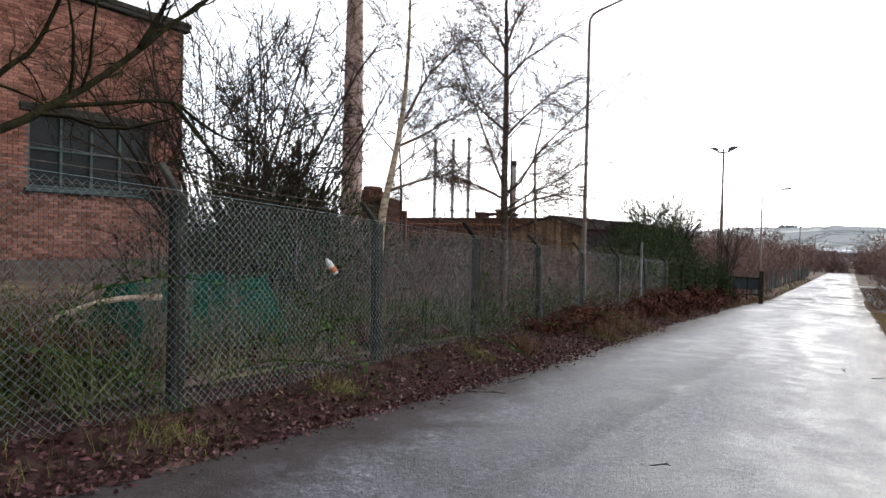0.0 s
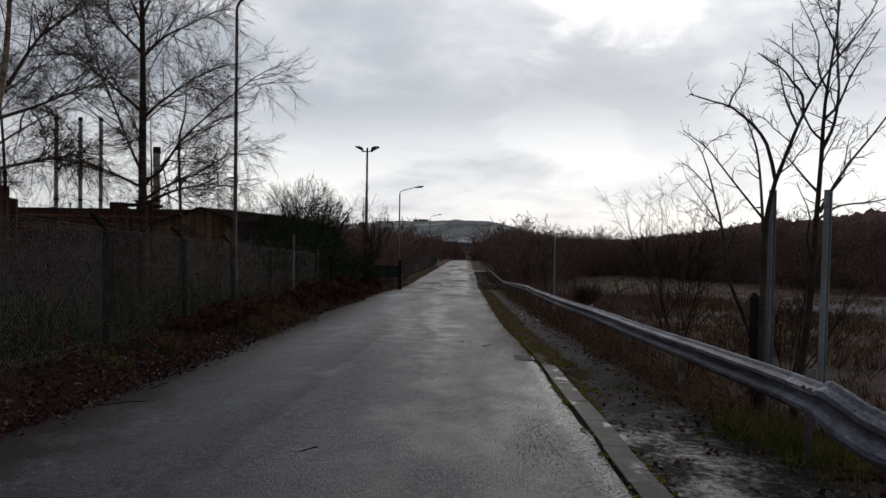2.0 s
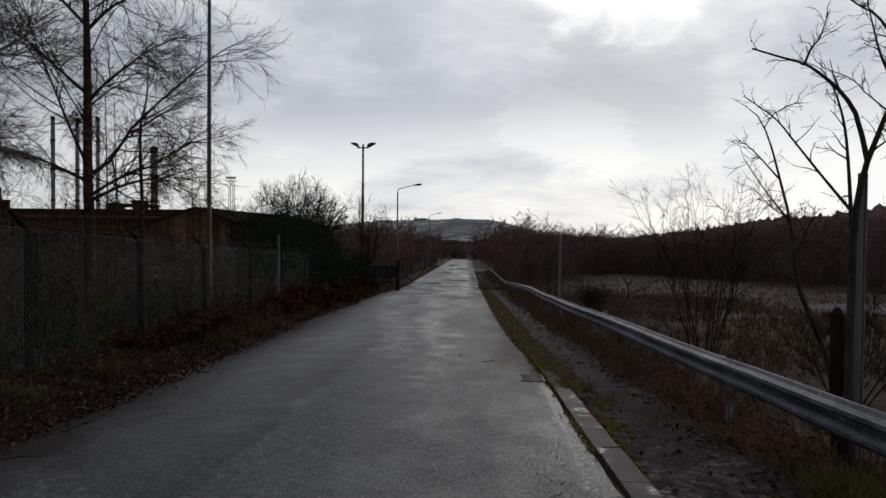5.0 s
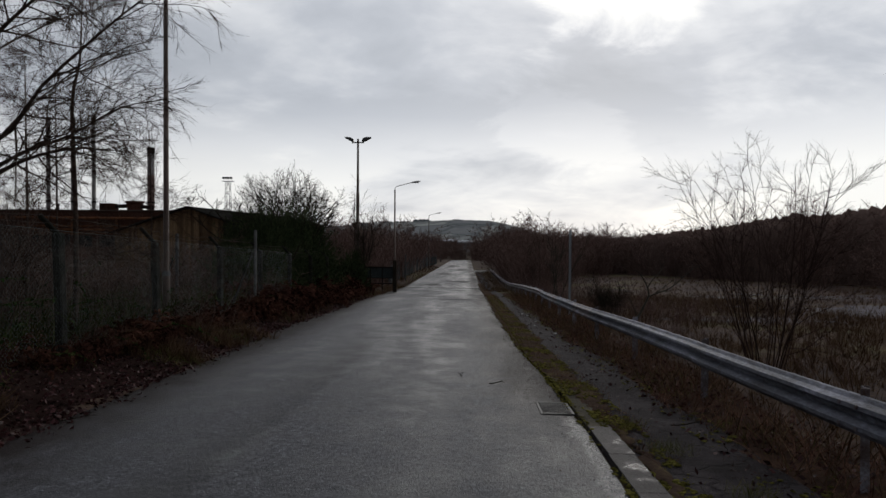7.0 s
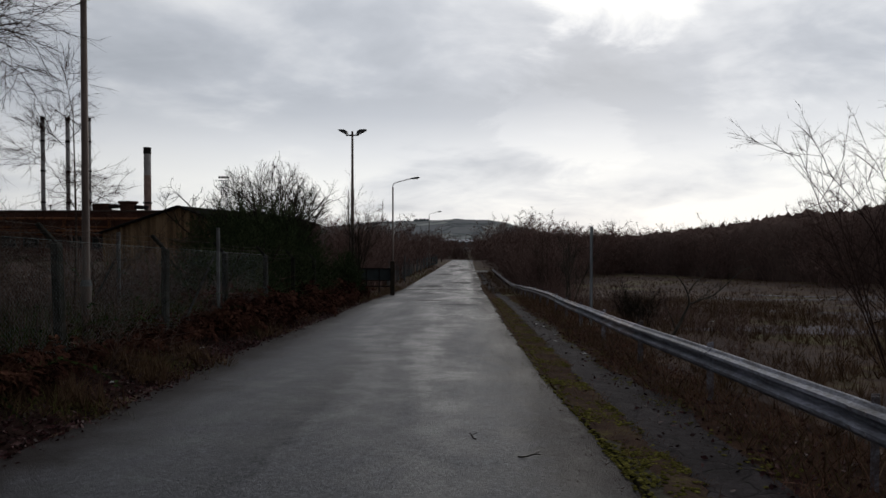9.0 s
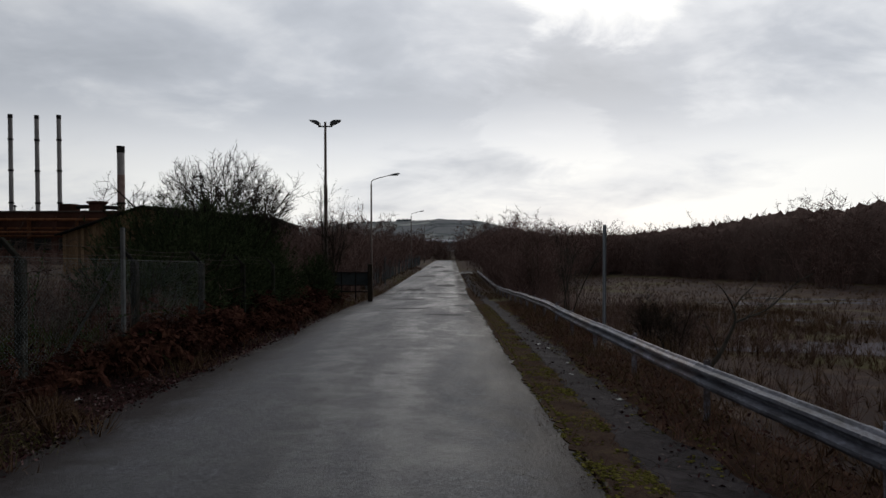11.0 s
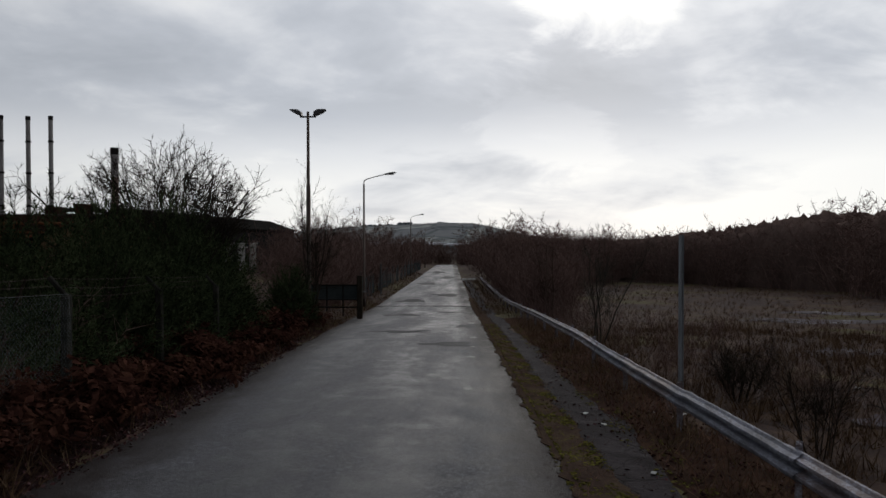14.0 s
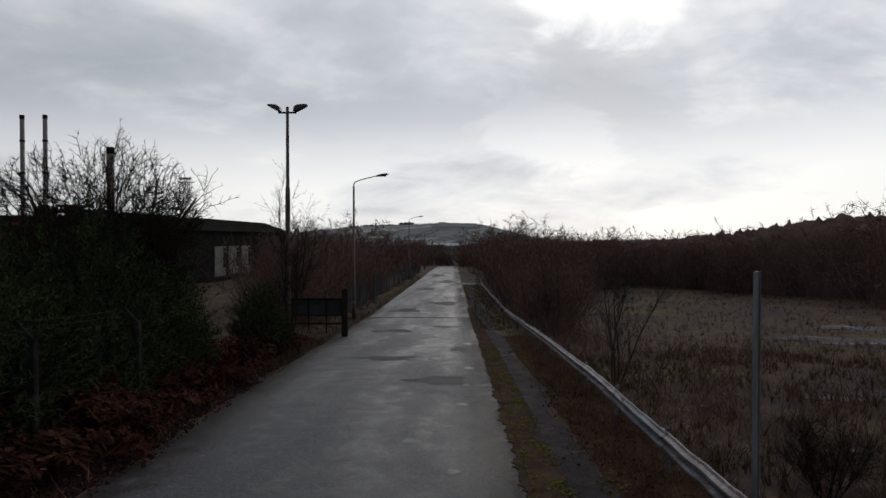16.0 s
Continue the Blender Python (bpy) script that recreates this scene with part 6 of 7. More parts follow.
birch("birch_tree", "slender young bare birch behind the fence", [(-6.32, 10.0, 0.1), (-6.32, 10.0, 2.2), (-6.37, 10.0, 4.0), (-6.24, 10.0, 4.7), (-6.2, 10.0, 5.6)], 0.045, 3, 8, "birchdark", 0.3, 2.2, 5)
birch("birch_tree", "slender bare sapling behind the fence", [(-9.0, 8.2, 0.1), (-9.0, 8.2, 3.0), (-9.1, 8.1, 5.4)], 0.05, 4, 14, "birchdark", 0.25, 1.8, 8)
for sx, sy, sh, ss in ((-6.6, 9.2, 4.6, 31), (-8.2, 12.2, 5.2, 32), (-7.0, 13.6, 4.2, 33)):
    birch("birch_tree", "thin bare sapling in the thicket behind the fence", [(sx, sy, 0.1), (sx + 0.05, sy, 0.4 * sh), (sx - 0.05, sy + 0.1, sh)], 0.035, ss, 11, "birchdark", 0.2, 2.0, 5)
shrub_tree("hawthorn_tree", "dense many-stemmed bare hawthorn behind the fence", -8.4, 3.1, 5.6, 5, 22, 0.6, THORN, "bark", 0.045, 9, 6, 0.5, up=0.25, crown=(3.6, 1.7, 2.1, 420))
shrub_tree("bare_bush", "leafless tangled bush behind the fence", -7.4, 1.2, 2.2, 6, 10, 0.9, TWIG, "bark", 0.02, 6, 6, 0.4, category="bush")
shrub_tree("bare_bush", "leafless tangled bush behind the fence", -9.8, 5.6, 2.8, 7, 16, 0.9, TWIG, "bark", 0.022, 6, 6, 0.4, category="bush")


def big_oak():
    """The old tree beyond the fence whose mossy limbs reach across."""
    rng = np.random.default_rng(17)
    t = thing("oak_tree", "old tree with thick mossy limbs reaching over the fence", "tree", (-6.3, -3.4, lz(-6.3, -3.4)))
    part("trunk", Geo().tube(bez([(-6.3, -3.4, lz(-6.3, -3.4) - 0.1), (-6.28, -3.3, 1.2), (-6.2, -2.9, 2.0), (-6.1, -2.3, 2.5), (-6.2, -3.6, 4.5)][:4], 14), np.linspace(0.26, 0.16, 14), 10), "mossbark", t, smooth=True)
    part("trunk_top", Geo().tube(bez([(-6.2, -2.95, 1.9), (-6.4, -3.5, 3.4), (-6.6, -3.9, 5.4)], 10), np.linspace(0.2, 0.1, 10), 8), "mossbark", t, smooth=True)
    for pts, r, n in (([(-6.1, -2.3, 2.5), (-6.0, -1.39, 2.92), (-6.0, -0.98, 3.21), (-6.0, -0.63, 3.47), (-6.0, -0.12, 3.95), (-6.0, 0.19, 4.27), (-6.0, 0.68, 4.72), (-6.0, 1.3, 5.5)], 0.05, 13),
                      ([(-6.0, -1.0, 3.19), (-6.0, -0.41, 3.33), (-6.0, 0.2, 3.46), (-6.0, 0.55, 3.31), (-6.0, 0.93, 3.17), (-5.95, 1.3, 3.18)], 0.028, 7),
                      ([(-6.0, -0.15, 3.92), (-5.9, 0.1, 4.5), (-5.8, 0.3, 5.2)], 0.032, 6),
                      ([(-6.05, -1.9, 2.7), (-6.0, -1.4, 3.4), (-6.0, -1.1, 3.75), (-5.9, -0.8, 4.6)], 0.035, 6),
                      ([(-6.0, 0.25, 3.45), (-6.1, 0.75, 3.05), (-6.1, 1.0, 2.85)], 0.03, 4)):
        part("limb", limb(rng, bez(pts, 16), r, TWIG, n, 0.34, 5, 0.45, 0.75, 0.0, 0.2, 0.42), "mossbark", t, smooth=True)


big_oak()


def ash_tree(label, trunk, r, seed, extra, n, reach):
    rng = np.random.default_rng(seed)
    t = thing("ash_tree", label, "tree", trunk[0], "roadside ash trees")
    pts = bez(trunk, 20)
    part("trunk", Geo().tube(pts, r * (1 - 0.93 * np.linspace(0, 1, 20)), 9), "ashbark", t, smooth=True)
    for e, er in extra:
        part("limb", limb(rng, bez(e, 12), er, SPUR, 7, 0.24, 3, 0.15, 0.95, -0.1, 0.15, 0.3), "ashbark", t)
    for i in range(n):
        f = 0.34 + 0.62 * (i + rng.uniform(0, 1)) / n
        p, d = along(pts, f)
        a = rng.uniform(0, 2 * np.pi)
        L = reach * (1.15 - 0.7 * f) * rng.uniform(0.7, 1.2)
        lp = wander(rng, p[0], (math.cos(a) * 0.9, math.sin(a) * 0.9, 0.75), L, 8, 0.2, 0.55)
        part("limb", limb(rng, lp, max(r * 0.36 * (1.1 - f), 0.006), SPUR, 5, 0.3, 3, 0.15, 0.9, -0.1, 0.2, 0.4), "ashbark", t)


ash_tree("bare ash tree leaning beside a steel post", [(3.37, 3.1, 0.0), (3.32, 3.1, 0.75), (3.32, 3.1, 1.63), (3.33, 3.1, 2.21), (3.4, 3.1, 2.62), (3.5, 3.1, 2.91), (3.64, 3.1, 3.29), (3.82, 3.1, 3.67), (4.04, 3.1, 4.01), (4.36, 3.1, 4.47), (4.6, 3.1, 5.1)], 0.037, 51,
         [([(3.42, 3.1, 2.7), (3.34, 3.12, 3.06), (3.23, 3.13, 3.24), (3.11, 3.15, 3.37), (2.96, 3.17, 3.49), (2.77, 3.18, 3.55), (2.54, 3.2, 3.63)], 0.022),
          ([(2.94, 3.16, 3.48), (2.97, 3.12, 3.6), (3.03, 3.1, 3.69), (3.1, 3.1, 3.91)], 0.012),
          ([(3.69, 3.1, 3.4), (3.68, 3.12, 3.61), (3.59, 3.14, 3.74), (3.5, 3.16, 3.88), (3.37, 3.18, 3.97), (3.25, 3.2, 4.07)], 0.018),
          ([(3.31, 3.1, 2.15), (3.27, 3.07, 2.5), (3.22, 3.05, 2.9), (3.15, 3.02, 3.13), (3.06, 3.0, 3.33)], 0.02),
          ([(3.3, 3.1, 2.3), (3.1, 3.13, 2.56), (2.87, 3.15, 2.86), (2.73, 3.18, 3.05), (2.48, 3.2, 3.24)], 0.014),
          ([(3.82, 3.1, 3.67), (3.71, 3.1, 3.81), (3.59, 3.1, 3.98), (3.31, 3.1, 4.19)], 0.015),
          ([(3.63, 3.1, 3.28), (3.53, 3.13, 3.53), (3.48, 3.17, 3.8), (3.45, 3.2, 4.01)], 0.015),
          ([(4.04, 3.1, 4.01), (3.93, 3.07, 4.23), (3.82, 3.03, 4.39), (3.74, 3.0, 4.6)], 0.015)], 6, 1.0)
ash_tree("bare grey ash tree behind the crash barrier", [(3.52, 2.85, 0.0), (3.58, 2.85, 0.58), (3.65, 2.85, 1.09), (3.69, 2.85, 1.66), (3.71, 2.85, 2.1), (3.75, 2.85, 2.83), (3.77, 2.85, 3.38), (3.82, 2.85, 3.83), (3.89, 2.85, 4.43), (3.89, 2.85, 5.3)], 0.044, 52,
         [([(3.75, 2.85, 2.36), (3.89, 2.88, 2.61), (4.06, 2.9, 2.87), (4.29, 2.93, 3.15), (4.56, 2.95, 3.52)], 0.022),
          ([(3.73, 2.85, 2.28), (3.9, 2.78, 2.42), (4.22, 2.72, 2.47), (4.45, 2.65, 2.55)], 0.013),
          ([(3.71, 2.85, 1.88), (3.91, 2.78, 1.94), (4.19, 2.72, 2.06), (4.46, 2.65, 2.22)], 0.015),
          ([(3.74, 2.85, 2.55), (3.64, 2.92, 2.7), (3.56, 2.98, 2.84), (3.48, 3.05, 2.98)], 0.015),
          ([(3.77, 2.85, 3.3), (3.92, 2.88, 3.45), (4.04, 2.9, 3.73), (4.18, 2.93, 3.96), (4.35, 2.95, 4.24)], 0.017),
          ([(3.76, 2.85, 3.0), (3.85, 2.82, 3.24), (3.88, 2.8, 3.59), (3.84, 2.77, 3.92), (3.82, 2.75, 4.5)], 0.022),
          ([(3.77, 2.85, 3.08), (3.67, 2.88, 3.19), (3.59, 2.9, 3.37), (3.51, 2.93, 3.62), (3.48, 2.95, 4.3)], 0.015),
          ([(3.79, 2.85, 3.6), (3.7, 2.85, 3.8), (3.69, 2.85, 4.1), (3.5, 2.85, 4.5)], 0.013)], 7, 1.0)
ash_tree("thin bare ash sapling behind the crash barrier", [(3.5, 3.6, 0.0), (3.47, 3.6, 0.71), (3.4, 3.6, 1.03), (3.23, 3.6, 1.44), (3.15, 3.6, 1.65), (3.1, 3.6, 1.97), (3.06, 3.6, 2.25), (2.97, 3.6, 2.59), (2.88, 3.6, 2.91), (2.76, 3.6, 3.16), (2.54, 3.6, 3.31)], 0.03, 53,
         [([(3.06, 3.6, 2.22), (2.84, 3.6, 2.5), (2.65, 3.6, 2.78)], 0.01), ([(3.12, 3.6, 1.92), (3.2, 3.6, 2.1), (3.25, 3.6, 2.25)], 0.01), ([(2.96, 3.6, 2.6), (2.74, 3.6, 2.84), (2.61, 3.6, 2.94)], 0.009)], 3, 0.7)
st = thing("timber_stump", "dark rotten timber post broken off behind the barrier", "post", (3.36, 3.3, lz(3.36, 3.3)))
part("stump", Geo().extrude(None, [ring(3.36 - 0.02 * z, 3.3, z0, r, 9) + np.random.default_rng(int(10 * z0) + 3).normal(0, 0.006, (9, 3)) for z, z0, r in ((0, -0.1, 0.062), (0.3, 0.4, 0.058), (0.7, 0.9, 0.056), (1.1, 1.3, 0.055), (1.3, 1.43, 0.045), (1.35, 1.49, 0.012))], True), "bark", st)
shrub_tree("willow_bush", "bare many-stemmed willow bush with a few dead leaves", 4.25, 9.0, 3.7, 61, 16, 0.55, TWIG, "willow", 0.011, 8, 6, 0.3, category="bush")
shrub_tree("small_bush", "low bare bush behind the crash barrier", 5.0, 6.0, 1.5, 62, 9, 0.6, FINE, "bark", 0.012, 5, 5, 0.35, category="bush")
ash_tree("small crooked bare tree in the field edge", [(4.75, 18.91, -0.76), (4.97, 18.91, -0.47), (5.16, 18.91, -0.08), (5.28, 18.91, 0.21), (5.22, 18.91, 0.50), (5.01, 18.91, 0.84), (4.81, 18.91, 0.99)], 0.05, 63,
         [([(5.25, 18.91, 0.16), (5.61, 18.96, 0.30), (5.97, 19.01, 0.44), (6.52, 19.06, 0.93), (6.89, 19.11, 1.12)], 0.026),
          ([(5.22, 18.91, 0.36), (5.36, 18.85, 0.66), (5.56, 18.78, 0.90), (5.66, 18.71, 1.20)], 0.020),
          ([(4.97, 18.91, -0.47), (4.84, 18.95, -0.13), (4.74, 18.98, 0.10), (4.69, 19.01, 0.34)], 0.014),
          ([(5.49, 18.91, 0.28), (5.80, 18.96, 0.50), (6.02, 19.01, 0.69)], 0.014)], 0, 0.6)
shrub_tree("small_bush", "low bare bush in the field edge", 4.3, 19.5, 1.3, 64, 9, 0.7, FINE, "bark", 0.012, 5, 5, 0.35, category="bush")
shrub_tree("bare_bush", "low dark tangled bush of dead brush in the field", 4.9, 23.2, 1.0, 71, 16, 0.9, TWIG, "bark", 0.014, 6, 6, 0.3, category="bush")
shrub_tree("small_tree", "pale crooked bare tree beside the far crash barrier", 4.6, 46.0, 5.2, 72, 3, 0.25, SPUR, "birchdark", 0.045, 8, 5, 0.4)
shrub_tree("small_tree", "bare sapling beside the far crash barrier", 4.2, 32.0, 4.0, 65, 5, 0.3, TWIG, "ashbark", 0.03, 7, 6, 0.5)
shrub_tree("small_tree", "bare many-stemmed tree beside the far lamp", -7.7, 42.6, 6.6, 66, 6, 0.3, TWIG, "bark", 0.05, 10, 8, 0.7)
shrub_tree("hawthorn_tree", "bare spreading hawthorn crown above dark gorse", -9.35, 30.6, 5.7, 67, 18, 0.55, THORN, "bark", 0.075, 11, 6, 0.6, up=-0.1, crown=(2.3, 2.3, 2.4, 1500))


def gorse_bush(x, y, rx, ry, h, n, seed, label="dense dark green gorse bush", leaders=0):
    rng = np.random.default_rng(seed)
    z0 = lz(x, y)
    t = thing("gorse_bush", label, "bush", (x, y, z0), "gorse bushes")
    for i in range(7):
        a = rng.uniform(0, 2 * np.pi)
        part("stem", Geo().tube(wander(rng, (x, y, z0 - 0.05), (math.cos(a) * 0.6 * rx, math.sin(a) * 0.6 * ry, h * 0.7), h * 0.85, 6, 0.1, 0.2), np.linspace(0.05, 0.015, 7), 5), "bark", t)
    u = rng.normal(0, 1, (n, 3))
    u /= np.linalg.norm(u, axis=1)[:, None]
    u[:, 2] = np.abs(u[:, 2])
    rad = rng.uniform(0.4, 1.0, n) ** 0.6
    bump = 1 + 0.3 * lumps(u[:, 0] * 3 + seed, u[:, 1] * 3 + u[:, 2] * 2, 0.8) + 0.1 * lumps(u[:, 0] * 7, u[:, 1] * 7 + u[:, 2] * 5 + seed, 0.8)
    P = np.stack([x + u[:, 0] * rx * rad * bump, y + u[:, 1] * ry * rad * bump, z0 + u[:, 2] * h * rad * bump], -1)
    D = u + np.array((0, 0, 0.5)) + rng.normal(0, 0.35, (n, 3))
    part("foliage", pick_place(Geo(), SPRIG, P, D, rng.uniform(0.27, 0.56, n), rng), "gorse", t)
    for i in range(leaders):
        a, f = rng.uniform(0, 2 * np.pi), rng.uniform(0.1, 0.8)
        p = (x + math.cos(a) * rx * f, y + math.sin(a) * ry * f, z0 + h * (1 - 0.6 * f * f) - 0.25)
        pts = wander(rng, p, (rng.normal(0, 0.3), rng.normal(0, 0.3), 1), rng.uniform(0.55, 1.15), 5, 0.12, 0.3)
        g = Geo().tube(pts, np.linspace(0.018, 0.008, 6), 4)
        pp, dd = along(pts, rng.uniform(0.05, 1.0, 34))
        pick_place(g, SPRIG, pp, dd + rng.normal(0, 0.55, pp.shape), rng.uniform(0.13, 0.26, 34), rng)
        part("shoot", g, "gorse", t, "upright spiny shoot")


for gx, gy, rx, ry, h, n, s in ((-8.0, 27.5, 2.2, 2.8, 3.5, 3900, 1), (-8.9, 31.0, 2.0, 2.4, 3.4, 2600, 2), (-7.4, 29.6, 1.2, 2.0, 2.3, 2000, 3), (-10.0, 33.2, 1.9, 2.0, 3.0, 1600, 4), (-7.0, 36.2, 0.85, 1.1, 2.0, 1600, 5),
                                (-7.4, 23.2, 1.5, 1.9, 3.0, 2900, 7), (-6.9, 25.8, 1.0, 1.6, 2.1, 1500, 8), (-7.3, 20.7, 1.3, 1.6, 2.55, 2300, 11)):
    gorse_bush(gx, gy, rx, ry, h, int(n * 0.68), s, leaders=12 if s == 11 else 5 if s in (1, 7) else 0)
gorse_bush(-9.6, 5.6, 1.9, 1.9, 2.9, 1900, 21, "dark ivy-choked thicket behind the fence")
gorse_bush(-8.3, 3.4, 1.5, 1.5, 2.5, 1500, 22, "dark ivy-choked thicket round the hawthorn")
rg = np.random.default_rng(77)
# dead bracken
P = np.concatenate([scatter_on(rg, 1000, lambda y: fence_x(y) - 0.7, lambda y: edge_l(y) - 0.45 + 0.3 * lumps(0, y, 2.0), 15, 38),
                    scatter_on(rg, 420, lambda y: fence_x(y) - 0.3, lambda y: edge_l(y) - 0.7, 7, 18),
                    scatter_on(rg, 420, lambda y: fence_x(y) - 0.5, lambda y: edge_l(y) - 0.3 + 0.25 * lumps(0, y, 1.5), 17, 33),
                    scatter_on(rg, 450, lambda y: fence_x(y) - 4, lambda y: fence_x(y) - 0.25, -2, 20),
                    scatter_on(rg, 300, lambda y: fence_x(y) - 12, lambda y: fence_x(y) - 4, 6, 30),
                    scatter_on(rg, 420, lambda y: fence_x(y) - 2.6, lambda y: fence_x(y) + 0.5, 15, 35, 0.15), scatter_on(rg, 90, -6.1, -5.0, -1.9, -0.8, 0.25), scatter_on(rg, 70, -6.0, -5.0, 2.4, 4.2, 0.1)])
stuff("dead_bracken", pick_place(Geo(), FROND, P, upish(rg, len(P), 0.5), rg.uniform(0.42, 0.95, len(P)) * np.interp(P[:, 1], [6, 14, 20, 34], [0.6, 0.85, 1.25, 1.15]) * (1 + 0.4 * lumps(P[:, 0], P[:, 1], 1.6, 4.0)), rg), "bracken", "thick red-brown withered bracken on the verge", "bracken")
# undergrowth: dead stalks and long grass behind the fence
P = scatter_on(rg, 16000, lambda y: fence_x(y) - 3.5, lambda y: fence_x(y) - 0.1, -5, 17, 0, lambda x, y: ~((y > -0.6) & (y < 2.4)) | (rg.random(x.shape) < 0.3))
stuff("long_grass", Geo().place(BLADE, P, upish(rg, len(P), 0.5), rg.uniform(0.3, 0.95, len(P)), rg), "rankgrass", "long rank grass, green and brown, tangled behind the fence", "grass")
g = Geo()
mass(g, rg, 1300, lambda y: fence_x(y) - 5, lambda y: fence_x(y) - 0.3, -6, 19, 0.6, 1.9, SCRUB, 0.5, keep=lambda x, y: ~((x > -6.6) & (y > -0.8) & (y < 2.6) & (rg.random(x.shape) < 0.6)))
mass(g, rg, 420, lambda y: fence_x(y) - 9, lambda y: fence_x(y) - 1.5, 5, 21, 1.8, 3.2, SCRUB, 0.5)
mass(g, rg, 260, -10.5, -6.0, 4.2, 10.5, 2.4, 3.3, SCRUB, 0.4, clump=0.8)
stuff("undergrowth", g, "undergrowth", "tangled bare undergrowth behind the fence", "undergrowth")
# brambles behind the fence
g = Geo()
for i in range(220):
    y = rg.uniform(-5, 17)
    x = fence_x(y) - 0.15 - 4.5 * rg.uniform(0, 1) ** 1.5
    pts = wander(rg, (x, y, lz(x, y)), (rg.normal(0, 0.6), rg.normal(0, 0.6), 1), rg.uniform(1.0, 2.4), 9, 0.1, -1.5)
    g.tube(pts, np.linspace(0.006, 0.003, 10), 4, False)
    pp, dd = along(pts, rg.uniform(0.05, 1, 40))
    g.place(FLAT, pp, rg.normal(0, 1, (40, 3)) + (0, 0, 0.3), rg.uniform(0.025, 0.07, 40), rg)
stuff("brambles", g, "bramble", "arching brambles with dark leaves behind the fence", "brambles")
# fallen leaves
P = np.concatenate([scatter_on(rg, 14000, lambda y: fence_x(y) - 0.2, lambda y: edge_l(y) + 0.08, -8, 14, 0.02),
                    scatter_on(rg, 4000, lambda y: edge_l(y) - 0.5, lambda y: edge_l(y) + 0.3, -8, 26, 0.04),
                    scatter_on(rg, 5000, lambda y: fence_x(y) - 4, lambda y: fence_x(y), -4, 12, 0.03),
                    scatter_on(rg, 6000, lambda y: fence_x(y), lambda y: edge_l(y) + 0.12, 13, 34, 0.03),
                    scatter_on(rg, 5200, lambda y: edge_r(y) + 0.95 + 0.25 * lumps(0.0, y, 1.3), lambda y: rail_x(y) + 0.6, -3, 32, 0.03),
                    scatter_on(rg, 700, lambda y: edge_r(y) + 0.2, lambda y: rail_x(y), -3, 26, 0.045)])
D = rg.normal(0, 1, P.shape) * np.array((1, 1, 0.35)) + (0, 0, 0.12)
g = Geo().place(FLAT, P, D, rg.uniform(0.03, 0.075, len(P)), rg)
stuff("fallen_leaves", g, "leaf", "wet fallen leaves along the road edge", "leaves")
# grasses
def tuft_tmpl(seed, n=9):
    rng = np.random.default_rng(seed)
    g = Geo()
    for i in range(n):
        a, e = rng.uniform(0, 2 * np.pi), rng.uniform(0.2, 1.15)
        d = np.array((math.cos(a) * math.sin(e), math.sin(a) * math.sin(e), math.cos(e)))
        s = np.array((-math.sin(a), math.cos(a), 0)) * 0.022
        p = rng.normal(0, 0.06, 3) * (1, 1, 0)
        g.add([p - s, p + s, p + d * rng.uniform(0.6, 1.0)], [(0, 1, 2)])
    return tmpl_of(g)


TUFT = [tuft_tmpl(i) for i in range(6)]
tus = lambda x, y: (lumps(x, y, 3.0, 7.0) + rg.normal(0, 0.4, x.shape)) > -0.1
clumps = [np.column_stack([q, land(q[:, 0], q[:, 1])]) for cx, cy, sp, n in ((-5.1, 9.4, 0.3, 110), (-4.8, 11.7, 0.28, 110), (-4.5, 9.9, 0.2, 60), (-4.9, 13.4, 0.3, 80), (-4.35, 5.6, 0.12, 25), (-5.2, 17.5, 0.25, 60)) for q in (rg.normal(0, sp, (n, 2)) + (cx, cy),)]
P = np.concatenate(clumps + [scatter_on(rg, 9000, lambda y: rail_x(y) + 0.5, lambda y: rail_x(y) + 12, -2, 40, 0, tus), scatter_on(rg, 7000, 8, 45, 20, 90, 0, tus), scatter_on(rg, 3000, -30, -7, 8, 60, 0, tus)])
stuff("tussocks", pick_place(Geo(), TUFT, P, upish(rg, len(P), 0.2), rg.uniform(0.18, 0.5, len(P)), rg), "tussock", "brown tussocks of dead grass over the field", "grass")
P = np.concatenate([scatter_on(rg, 2600, lambda y: edge_l(y) - 2.0, lambda y: edge_l(y) + 0.1, 38, 130, 0), scatter_on(rg, 1500, lambda y: edge_r(y) + 0.1, lambda y: rail_x(y) - 0.2, 48, 108, 0)])
stuff("verge_tufts", pick_place(Geo(), TUFT, P, upish(rg, len(P), 0.2), rg.uniform(0.12, 0.34, len(P)), rg), "tussock", "tan winter grass along the far road", "grass")
near = lambda x, y: (lumps(x, y, 0.8, 3.0) + rg.normal(0, 0.35, x.shape)) > 0.1
P = np.concatenate([scatter_on(rg, 17000, lambda y: rail_x(y) - 0.7, lambda y: rail_x(y) + 1.2, -3, 40, 0, near),
                    scatter_on(rg, 4000, lambda y: edge_r(y) + 0.15, lambda y: edge_r(y) + 0.55, 6, 60, 0, near),
                    scatter_on(rg, 26000, lambda y: rail_x(y) + 0.8, lambda y: rail_x(y) + 14, -3, 45, 0, near),
                    scatter_on(rg, 7000, lambda y: edge_r(y) + 1.0, lambda y: rail_x(y) + 0.3, 28, 100, 0, near),
                    scatter_on(rg, 5000, lambda y: fence_x(y) - 3, lambda y: fence_x(y) + 0.1, -6, 24, 0, near),
                    scatter_on(rg, 5000, lambda y: edge_l(y) - 0.75, lambda y: edge_l(y) + 0.05, 16, 60, 0, near)])
